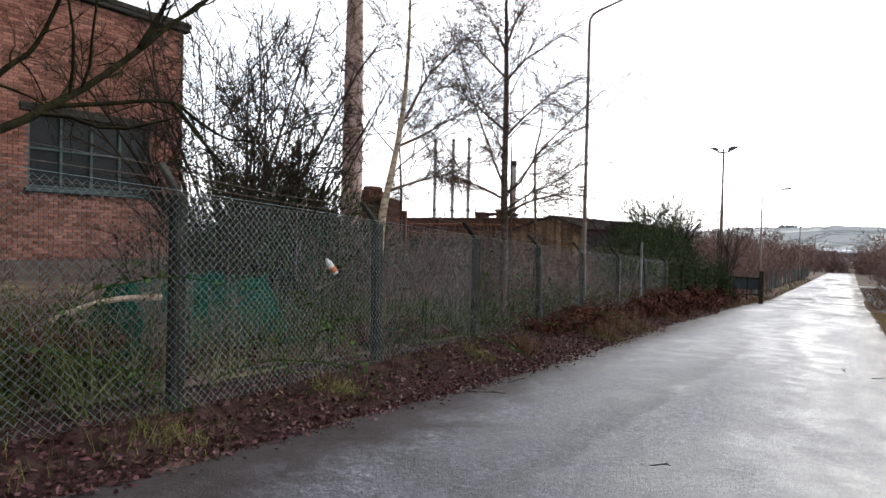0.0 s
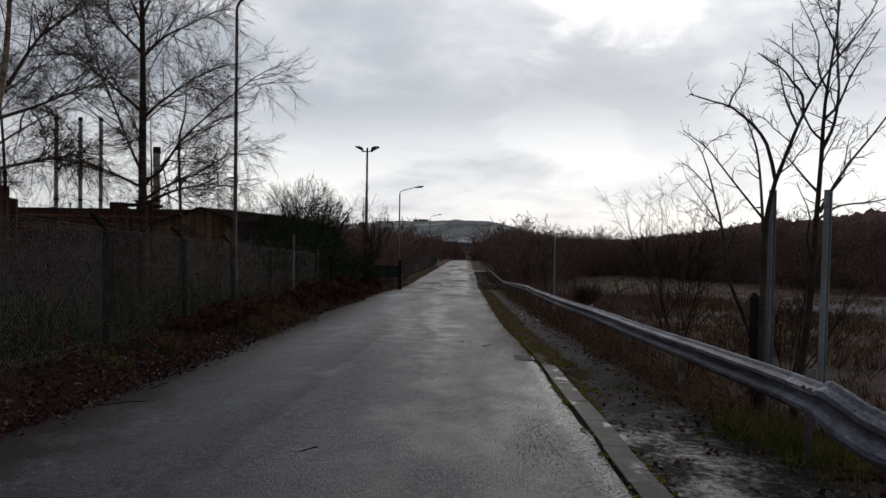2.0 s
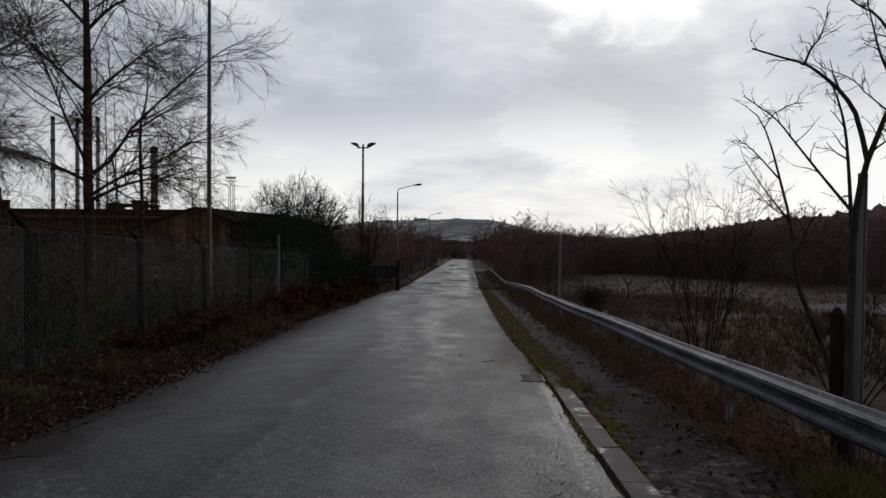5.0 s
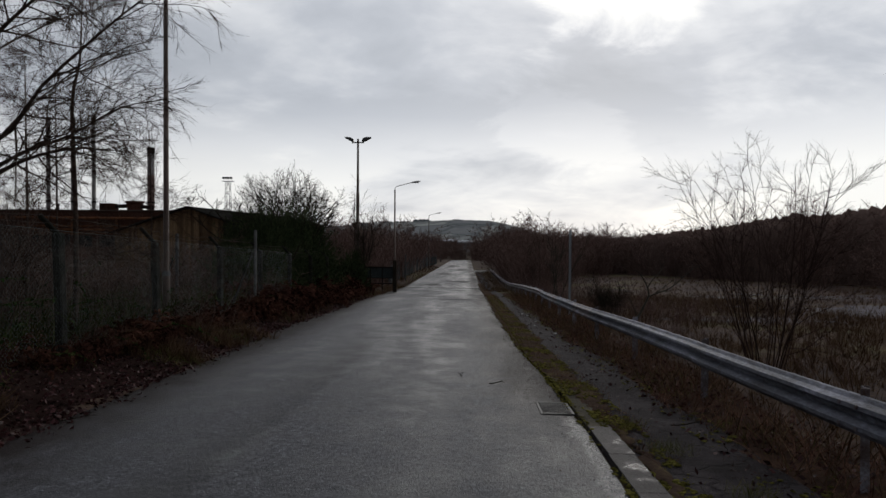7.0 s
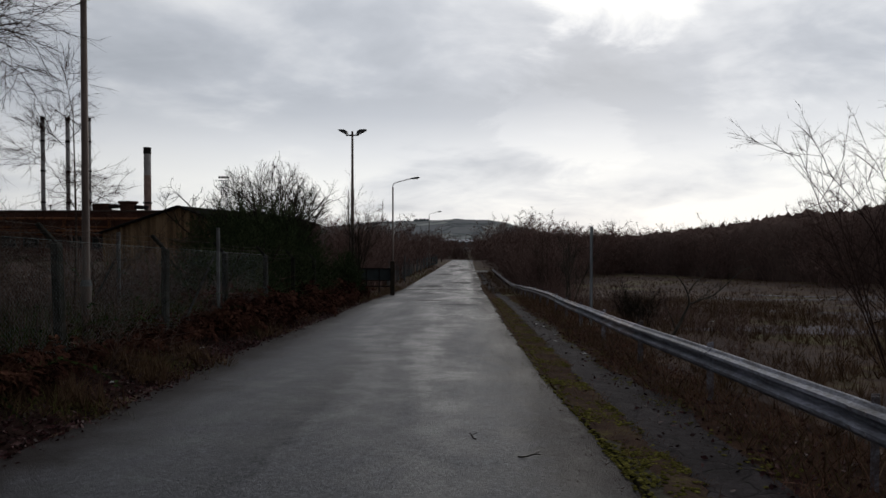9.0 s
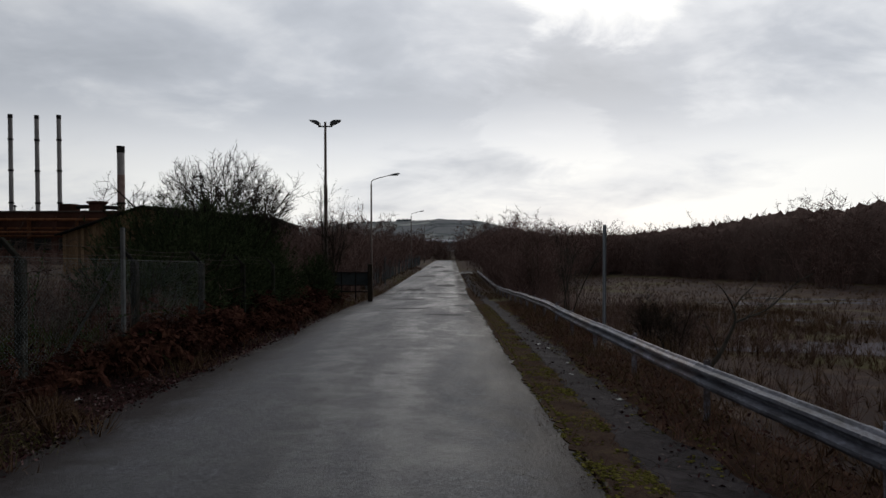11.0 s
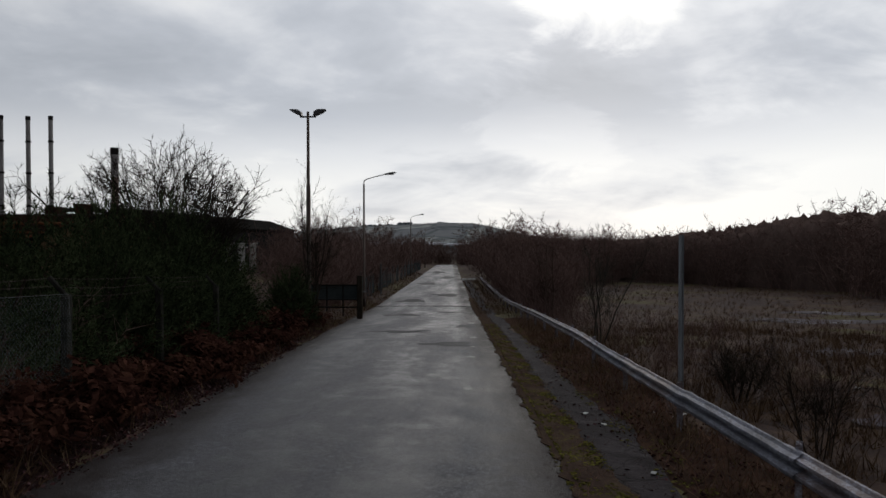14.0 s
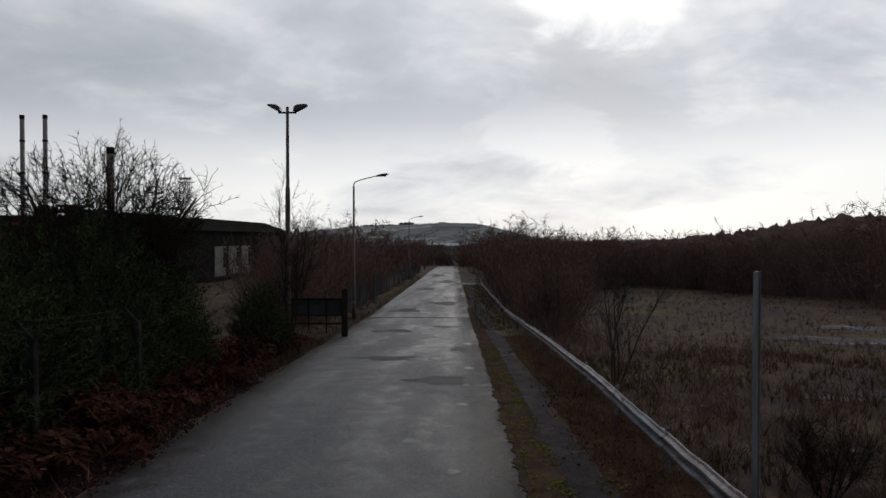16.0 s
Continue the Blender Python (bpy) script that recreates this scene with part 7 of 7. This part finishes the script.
short = lambda P: np.where((P[:, 0] > edge_r(P[:, 1]) - 0.1) & (P[:, 0] < edge_r(P[:, 1]) + 1.3), 0.3, 1.0)
g = Geo().place(BLADE, P, upish(rg, len(P), 0.55), rg.uniform(0.15, 0.5, len(P)) * short(P), rg)
g2 = Geo()
Q = scatter_on(rg, 11000, lambda y: edge_r(y) + 1.2 + 0.25 * lumps(0.0, y, 1.7, 2.0), lambda y: rail_x(y) + 0.5, 1.5, 36, 0, lambda x, y: (lumps(x, y, 0.9, 6.0) + rg.normal(0, 0.5, x.shape)) > -0.2)
g2.place(BLADE, Q, upish(rg, len(Q), 0.75), rg.uniform(0.12, 0.36, len(Q)), rg)
Q = scatter_on(rg, 9000, lambda y: edge_r(y) + np.interp(y, [6, 9, 14], [0.22, 0.0, -0.12]), lambda y: edge_r(y) + 0.55, 5, 40, 0, lambda x, y: (lumps(x, y, 0.7, 3.0) + rg.normal(0, 0.4, x.shape)) > 0)
Q[:, 2] = road_z(Q[:, 1]) + 0.028
g2.place(BLADE, Q, upish(rg, len(Q), 0.9), rg.uniform(0.05, 0.14, len(Q)), rg)
stuff("withered_stalks", g2, "stalk", "matted red-brown withered stalks under the barrier", "grass")
stuff("dead_grass", g, "straw", "straw-coloured dead grass in tufts", "grass")
P = np.concatenate([scatter_on(rg, 6000, lambda y: edge_r(y) + 1.1, lambda y: rail_x(y) + 0.3, -3, 34, 0, near),
                    scatter_on(rg, 5000, lambda y: edge_r(y) + 0.15, lambda y: edge_r(y) + 0.5, 6, 60, 0, near),
                    scatter_on(rg, 5000, lambda y: edge_l(y) - 0.6, lambda y: edge_l(y) - 0.05, 30, 90, 0, near)])
P[:, 2] = np.maximum(P[:, 2], np.where(np.abs(P[:, 0] - edge_r(P[:, 1]) - 0.8) < 0.8, road_z(P[:, 1]), -99))
P = np.vstack([P, scatter_on(rg, 7000, lambda y: fence_x(y) - 3.0, lambda y: fence_x(y) + 0.5, -5, 13)])
P = np.vstack([P, scatter_on(rg, 9000, lambda y: rail_x(y) + 0.8, lambda y: rail_x(y) + 16, 4, 55, 0, lambda x, y: lumps(x, y, 3.2, 9.0) > 0.35)])
for cx, cy, s, n in ((3.0, 2.3, 0.35, 1500), (2.0, 4.0, 0.18, 500), (2.6, 1.2, 0.4, 900), (1.75, 5.2, 0.15, 300), (-4.6, 9.6, 0.3, 900), (-4.9, 12.5, 0.35, 900), (-4.25, 1.0, 0.16, 400), (-4.1, -1.0, 0.18, 400), (-4.4, 4.2, 0.16, 350)):
    q = rg.normal(0, s, (n, 2)) + (cx, cy)
    P = np.vstack([P, np.column_stack([q, land(q[:, 0], q[:, 1])])])
g = Geo().place(BLADE, P, upish(rg, len(P), 0.6), rg.uniform(0.07, 0.22, len(P)) * short(P), rg)
for cx, cy, sp, n in ((2.93, 1.85, 0.16, 700), (2.85, 2.3, 0.14, 350), (3.05, 1.35, 0.2, 500), (1.85, 5.4, 0.1, 260), (2.1, 4.3, 0.1, 220), (1.75, 6.2, 0.08, 160)):
    q = rg.normal(0, sp, (n, 2)) + (cx, cy)
    g.place(BLADE, np.column_stack([q, np.maximum(land(q[:, 0], q[:, 1]), road_z(q[:, 1]) + 0.02)]), upish(rg, n, 0.6), rg.uniform(0.14, 0.3, n) * (1.0 if cx > 2.5 else 0.45), rg)
stuff("green_grass", g, "grass", "short green grass tufts along the verge", "grass")
# moss cushions along the kerb and path edges
g = Geo()
cush = Geo()
th = np.arange(7) * 2 * np.pi / 7
cush.add(np.vstack([np.stack([np.cos(th), np.sin(th), 0 * th - 0.1], -1), np.stack([0.6 * np.cos(th), 0.6 * np.sin(th), 0 * th + 0.12], -1), [(0, 0, 0.16)]]),
         [(7 + i, 7 + (i + 1) % 7, 14) for i in range(7)], [(i, (i + 1) % 7, 7 + (i + 1) % 7, 7 + i) for i in range(7)])
cush.v[0][:14, :2] *= np.random.default_rng(2).uniform(0.6, 1.25, (14, 1))
CUSH = tmpl_of(cush)
CRUMB = (np.array([(1, 0, -0.2), (0, 0.9, -0.2), (-0.9, 0, -0.2), (0, -1, -0.2), (0.1, 0.1, 0.8)], float), np.array([(0, 1, 4), (1, 2, 4), (2, 3, 4), (3, 0, 4)]))
mk = lambda x, y: (lumps(x, y, 1.1, 5.0) + rg.normal(0, 0.3, x.shape)) > 0.15
P = np.concatenate([scatter_on(rg, 400, lambda y: edge_r(y) - np.interp(y, [6, 14], [0.02, 0.1]), lambda y: edge_r(y) - np.interp(y, [6, 14], [-0.06, 0.06]), 6, 45),
                    scatter_on(rg, 24000, lambda y: edge_r(y) - np.interp(y, [5, 9, 14], [-0.22, 0.0, 0.1]), lambda y: edge_r(y) + 0.52, 3.5, 40, 0, lambda x, y: (lumps(x, y, 0.5, 5.0) + rg.normal(0, 0.25, x.shape)) > 0.22),
                    scatter_on(rg, 2000, lambda y: edge_r(y) - 0.05, lambda y: edge_r(y) + 0.04, -5, 9, 0, mk),
                    scatter_on(rg, 1200, lambda y: edge_r(y) + 0.2, lambda y: edge_r(y) + 0.3, -5, 6, 0, mk),
                    scatter_on(rg, 900, lambda y: edge_r(y) - 0.03, lambda y: edge_r(y) + 0.03, 8, 40),
                    scatter_on(rg, 5000, lambda y: edge_r(y) + 0.95, lambda y: edge_r(y) + 1.5, 2, 40, 0, lambda x, y: (lumps(x, y, 0.6, 8.0) + rg.normal(0, 0.25, x.shape)) > 0.25)])
P[:, 2] = road_z(P[:, 1]) + np.where((P[:, 1] > 6) & (P[:, 0] > edge_r(P[:, 1])) & (P[:, 0] < edge_r(P[:, 1]) + 0.5), 0.032, 0.014)
P[:, 2] = np.where(P[:, 0] > edge_r(P[:, 1]) + 0.9, np.maximum(P[:, 2], land(P[:, 0], P[:, 1]) + 0.024), P[:, 2])
g.place(CUSH, P, np.tile((0, 0, 1.0), (len(P), 1)), rg.uniform(0.01, 0.03, len(P)), rg)
stuff("moss", g, "moss", "yellow-green moss cushions along the kerb", "moss")
# grit and mud crumbs on the road, twigs
P = np.concatenate([np.column_stack([rg.normal(0.65, 0.3, 2600), rg.normal(1.7, 0.9, 2600), np.zeros(2600)]), scatter_on(rg, 1200, -0.3, 1.25, -4, 6), scatter_on(rg, 900, lambda y: edge_r(y) - 1.0, lambda y: edge_r(y), 4, 16), scatter_on(rg, 9000, lambda y: edge_r(y) + 0.75 + 0.2 * lumps(2.0, y, 1.0, 4.0), lambda y: edge_r(y) + 1.4, 1.0, 36), scatter_on(rg, 7000, lambda y: edge_r(y) - 0.22 - 0.1 * lumps(5.0, y, 1.2, 2.0), lambda y: edge_r(y), 6.5, 40)])
P = P[(P[:, 0] < edge_r(P[:, 1]) - 0.03) | (P[:, 0] > edge_r(P[:, 1]) + 0.5)]
P[:, 2] = road_z(P[:, 1]) + 0.012
g = Geo().place(CRUMB, P, np.tile((0, 0, 1.0), (len(P), 1)), np.exp(rg.normal(-5.75, 0.45, len(P))), rg)
stuff("road_grit", g, "soil", "scattered mud crumbs and grit on the wet road", "grit")
for tx, ty, L, a in ((-1.05, 1.15, 0.22, 0.4), (-3.4, 2.6, 0.5, 0.2), (-3.5, 3.6, 0.3, 1.2), (0.5, 8.4, 0.2, 0.1), (0.0, 9.0, 0.15, 2.0), (2.3, 6.2, 0.4, 0.2), (-3.7, 6.0, 0.35, 0.5)):
    pts = [(tx + u * L * math.cos(a), ty + u * L * math.sin(a), road_z(ty) + (0.036 if tx < 1 else 0.07) + 0.012 * math.sin(u * 5)) for u in np.linspace(-0.5, 0.5, 6)]
    single("fallen_twig", Geo().tube(pts, np.linspace(0.007, 0.003, 6), 5).tube([pts[3], (pts[3][0] + 0.06, pts[3][1] + 0.05, pts[3][2] + 0.01)], 0.003, 4), "bark", "broken dark twig lying on the wet tarmac", "twig", "fallen twigs")

# scrub and woods
r_in = lambda y: rail_x(np.minimum(y, 110)) + 0.9
g = Geo()
mass(g, rg, 160, r_in, lambda y: r_in(y) + 2.5, 29, 50, 0.9, 2.4, SCRUB)
mass(g, rg, 420, r_in, lambda y: r_in(y) + np.interp(y, [45, 60, 75], [1.5, 4, 7]), 46, 72, 3.0, 6.2, SCRUB)
mass(g, rg, 700, r_in, lambda y: r_in(y) + np.interp(y, [65, 90, 120], [6, 11, 24]), 68, 120, 7.3, 10.4, THICKET)
mass(g, rg, 400, lambda y: edge_r(np.minimum(y, 219)) + np.interp(y, [118, 215, 225, 300], [3.5, 3.5, -14, -20]), lambda y: 30 + 0 * y, 118, 260, 10.0, 14.0, THICKET)
mass(g, rg, 330, -20, 6, 227, 250, 9.5, 12.5, THICKET, clump=1.6)
mass(g, rg, 130, 1.5, 14, 120, 225, 13.0, 17.0, THICKET)
stuff("roadside_scrub", g, "scrub", "dense bare brown scrub beyond the crash barrier", "scrub")
g = Geo()
mass(g, rg, 720, lambda y: fence_x(y) - np.interp(y, [46, 54, 62], [2.9, 4.0, 5.0]), lambda y: fence_x(y) - 1.0, 46, 80, 4.4, 7.4, SCRUB)
mass(g, np.random.default_rng(77), 200, lambda y: fence_x(y) - 9, lambda y: fence_x(y) - 2.0, 38, 60, 0.7, 1.5, SCRUB, 0.5)
mass(g, rg, 500, lambda y: fence_x(y) - 20, lambda y: fence_x(y) - 0.8, 78, 230, 8.8, 12.4, THICKET)
mass(g, rg, 260, -60, -12, 140, 260, 5.0, 8.0, THICKET)
stuff("roadside_scrub", g, "scrub", "bare brown scrub behind the far fence panels", "scrub")
g = Geo()
wood_edge = lambda x: np.interp(x, [14, 23, 38, 60, 110, 200], [120, 106, 76, 62, 55, 50])
mass(g, rg, 4400, 14, 130, 50, 140, 8.4, 11.6, THICKET, keep=lambda x, y: (y > wood_edge(x)) & (y < wood_edge(x) + 22), clump=1.8)
mass(g, rg, 330, 12, 34, 92, 128, 7.5, 10.0, THICKET, clump=1.4)
mass(g, rg, 420, 12, 46, 96, 150, 9.0, 11.6, THICKET, clump=1.8)
mass(g, rg, 600, 40, 150, 70, 170, 11.0, 14.0, THICKET, keep=lambda x, y: (y > wood_edge(x) + 18), clump=1.8)
mass(g, rg, 420, 34, 90, 60, 98, 10.4, 13.2, THICKET, clump=2.0)
mass(g, rg, 260, 56, 110, 62, 90, 12.4, 15.8, THICKET, clump=2.2)
mass(g, rg, 1500, 9, 110, 40, 125, 1.2, 3.4, SCRUB, 0.4, keep=lambda x, y: (y > wood_edge(x) - 9) & (y < wood_edge(x) + 3), clump=1.6)
# Solid hull added inside the wood so no background light shows through.
nx, ny = 300, 44
U, V = np.meshgrid(np.linspace(0, 1, nx), np.linspace(0, 1, ny))
WX = 15 + 125 * U ** 1.3
WY = wood_edge(WX) + 3.0 + 32 * V ** 1.4 + 1.2 * lumps(WX, V * 9, 3.0, 1.0)
rough = 1 + 0.09 * lumps(WX, WY, 7.0, 2.0) + 0.08 * lumps(WX, WY, 2.6, 5.0) + 0.07 * lumps(WX, WY, 1.1, 8.0) + rg.normal(0, 0.035, WX.shape)
WZ = land(WX, WY) - 0.2 + np.interp(WX, [14, 30, 42, 60, 110], [5.2, 6.0, 7.8, 9.4, 10.0]) * rough * smooth01(V * 6 + 0.02) ** 0.6
i, j = np.meshgrid(np.arange(ny - 1), np.arange(nx - 1), indexing="ij")
inner = Geo().add(np.stack([WX, WY, WZ], -1).reshape(-1, 3), None, np.stack([i * nx + j, i * nx + j + 1, (i + 1) * nx + j + 1, (i + 1) * nx + j], -1).reshape(-1, 4))
stuff("inner_thicket", inner, "innerwood", "solid lumpy hull added inside the leafless woodland as its dense heart", "woodland", True)
stuff("bare_woodland", g, "scrub", "dark leafless woodland across the field", "woodland")
g = Geo()
mass(g, rg, 700, lambda y: rail_x(y) + 0.7, lambda y: rail_x(y) + 6, 8, 45, 0.5, 1.5, SCRUB, 0.5, keep=lambda x, y: lumps(x, y, 2.5, 3.0) > 0.0)
mass(g, rg, 1500, 4.6, 40, 6, 78, 0.25, 0.75, SCRUB, 0.5, keep=lambda x, y: (lumps(x, y, 3.0, 4.0) + rg.normal(0, 0.5, x.shape) > 0.1) & (y < wood_edge(x) + 8))
mass(g, rg, 300, 4.3, 7.5, 22, 30, 0.4, 1.0, SCRUB, 0.5)
mass(g, rg, 200, 6, 26, 17, 46, 0.8, 1.6, SCRUB, 0.5, clump=0.7)
stuff("field_scrub", g, "scrub", "low dead stalks and brush in the field", "scrub")
g = Geo()
mass(g, rg, 1000, -60, -14, 30, 72, 1.5, 3.6, SCRUB, keep=lambda x, y: (lumps(x, y, 9.0, 1.0) > 0.0))
mass(g, rg, 900, -24, -8.5, 12, 34, 0.8, 2.0, SCRUB, 0.4, keep=lambda x, y: (lumps(x, y, 5.0, 1.0) > -0.1))
mass(g, rg, 420, -130, -45, 85, 118, 2.0, 5.0, SCRUB)
stuff("waste_ground_scrub", g, "scrub", "tangled bare scrub on the works' waste ground", "scrub")


def far_ridge():
    rng = np.random.default_rng(95)
    g = Geo()
    ball = Geo().extrude(None, [ring(0, 0, z, r, 6) for z, r in ((0, 0.3), (0.35, 0.55), (0.75, 0.42), (1.0, 0.05))], True)
    tm = tmpl_of(ball)
    P, S = [], []
    for x0, x1, y, h, step in ((-134, -104, 1330, 5.5, 1.8), (-104, 60, 1340, 2.2, 2.2), (-330, -135, 1240, 3.4, 2.6), (-60, -30, 1335, 3.2, 2.0)):
        for x in np.arange(x0, x1, step):
            xx, yy = x + rng.normal(0, step * 0.4), y + rng.normal(0, 6)
            P.append((xx, yy, lz(xx, yy) - 0.5))
            S.append(h * rng.uniform(0.6, 1.2))
    P = np.array(P)
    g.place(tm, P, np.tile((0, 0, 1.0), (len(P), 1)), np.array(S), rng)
    stuff("far_hedgerow", g, "farhaze", "line of far hedgerow trees along the hilltop, greyed by painted haze", "hedge")
    for x, y, w in ((-42, 655, 44), (-8, 648, 22), (-84, 662, 26)):
        z = lz(x, y)
        h = thing("far_warehouse", "long low pale-roofed warehouse at the foot of the hill", "warehouse", (x, y, z), "far warehouses")
        # The wall takes the painted haze tone too.
        part("wall", Geo().box((x, y, z + 2.2), (w, 12, 4.4)), "farhaze", h)
        part("roof", Geo().add([(x - w / 2 - 0.5, y - 6.5, z + 4.4), (x + w / 2 + 0.5, y - 6.5, z + 4.4), (x + w / 2 + 0.5, y, z + 6.6), (x - w / 2 - 0.5, y, z + 6.6), (x - w / 2 - 0.5, y + 6.5, z + 4.4), (x + w / 2 + 0.5, y + 6.5, z + 4.4)],
                               [(0, 3, 4), (1, 5, 2)], [(0, 1, 2, 3), (3, 2, 5, 4), (0, 4, 5, 1)]), "paleroof", h)


def far_houses():
    rng = np.random.default_rng(91)
    for i, (x, y) in enumerate([(-45, 640), (-20, 650), (5, 655), (22, 640), (-70, 660), (40, 662), (160, 520), (190, 540), (215, 535), (130, 545), (245, 560)]):
        z = lz(x, y)
        h = thing("house", "small pale distant house with a grey roof", "house", (x, y, z), "far houses")
        w = rng.uniform(8, 13)
        part("wall", Geo().box((x, y, z + 1.0), (w, 7, 4.6)), "houses", h)
        part("roof", Geo().add([(x - w / 2 - 0.4, y - 4, z + 2.9), (x + w / 2 + 0.4, y - 4, z + 2.9), (x + w / 2 + 0.4, y, z + 5.0), (x - w / 2 - 0.4, y, z + 5.0), (x - w / 2 - 0.4, y + 4, z + 2.9), (x + w / 2 + 0.4, y + 4, z + 2.9)],
                               [(0, 3, 4), (1, 5, 2)], [(0, 1, 2, 3), (3, 2, 5, 4), (0, 4, 5, 1)]), "roofdark", h)


far_houses()
far_ridge()


# ---- things caught in and behind the fence ----
def fence_litter():
    b = thing("plastic_bottle", "crushed plastic bottle with an orange label caught in the fence", "bottle", (-4.72, 1.35, 1.75))
    part("body", Geo().tube([(-4.70, 1.28, 1.80), (-4.69, 1.31, 1.76), (-4.68, 1.36, 1.70), (-4.67, 1.40, 1.64)], [0.012, 0.032, 0.036, 0.03], 9), "litter", b, smooth=True)
    part("label", Geo().tube([(-4.682, 1.345, 1.715), (-4.675, 1.385, 1.665)], 0.038, 9), "orange", b)
    s = thing("green_sheet", "crumpled green plastic sheet in the undergrowth", "sheet", (-6.8, 1.1, 0.8))
    rng = np.random.default_rng(6)
    n = 16
    U, V = np.meshgrid(np.linspace(0, 1, n), np.linspace(0, 1, n))
    X = -6.15 - 1.3 * V + 0.05 * np.sin(9 * U)
    Y = -0.25 + 2.6 * U
    Z = land(X, Y) + 0.04 + (0.72 + 0.2 * U) * np.minimum(np.sin(U * np.pi) * 3, 1) * np.minimum(V * 3.2, np.minimum(1, (1 - V) * 3)) + rng.normal(0, 0.03, X.shape)
    i, j = np.meshgrid(np.arange(n - 1), np.arange(n - 1), indexing="ij")
    q = np.stack([i * n + j, i * n + j + 1, (i + 1) * n + j + 1, (i + 1) * n + j], -1).reshape(-1, 4)
    part("sheet", Geo().add(np.stack([X, Y, Z], -1).reshape(-1, 3), None, q), "green", s)
    f = thing("fallen_branch", "pale barkless branch lying on the undergrowth", "branch", (-6.2, -0.6, 1.2))
    part("branch", Geo().tube(bez([(-6.1, -1.3, 1.0), (-6.1, -0.85, 1.24), (-6.1, -0.35, 1.36), (-6.1, 0.2, 1.35)], 12), np.linspace(0.02, 0.034, 12), 7), "birch", f)


def scraps():
    rng = np.random.default_rng(44)
    for x, y, L in ((3.5, 23.2, 0.2), (3.3, 21.6, 0.14), (1.95, 18.6, 0.1), (1.8, 17.3, 0.08), (2.1, 15.2, 0.09), (1.75, 21.6, 0.12), (1.9, 20.9, 0.08), (-4.75, 10.9, 0.12), (-4.9, 8.3, 0.1), (-5.1, 14.4, 0.14), (6.6, 25.5, 0.22), (5.4, 29.0, 0.2), (7.9, 24.6, 0.18)):
        z = max(lz(x, y), float(road_z(y)) + 0.006 if x < 2.5 and x > 0 else -99)
        n = 5
        U, V = np.meshgrid(np.linspace(-0.5, 0.5, n), np.linspace(-0.5, 0.5, n))
        a = rng.uniform(0, 3.1)
        X, Y = U * L, V * L * 0.6
        Z = 0.012 + 0.12 * L * np.abs(np.sin(4 * U + a)) + rng.uniform(0, 0.04 * L, U.shape)
        top = np.stack([x + X * math.cos(a) - Y * math.sin(a), y + X * math.sin(a) + Y * math.cos(a), z + Z], -1).reshape(-1, 3)
        q = np.array([(i * n + j, i * n + j + 1, (i + 1) * n + j + 1, (i + 1) * n + j) for i in range(n - 1) for j in range(n - 1)])
        g = Geo().add(top, None, q).add(top - (0, 0, 0.004), None, q[:, ::-1])
        single("litter_scrap", g, "litter", "crumpled scrap of pale plastic litter on the ground", "litter", "scraps of litter")


fence_litter()
scraps()
gully_grate()
build_kerb()
brick_courses(*brick_info)
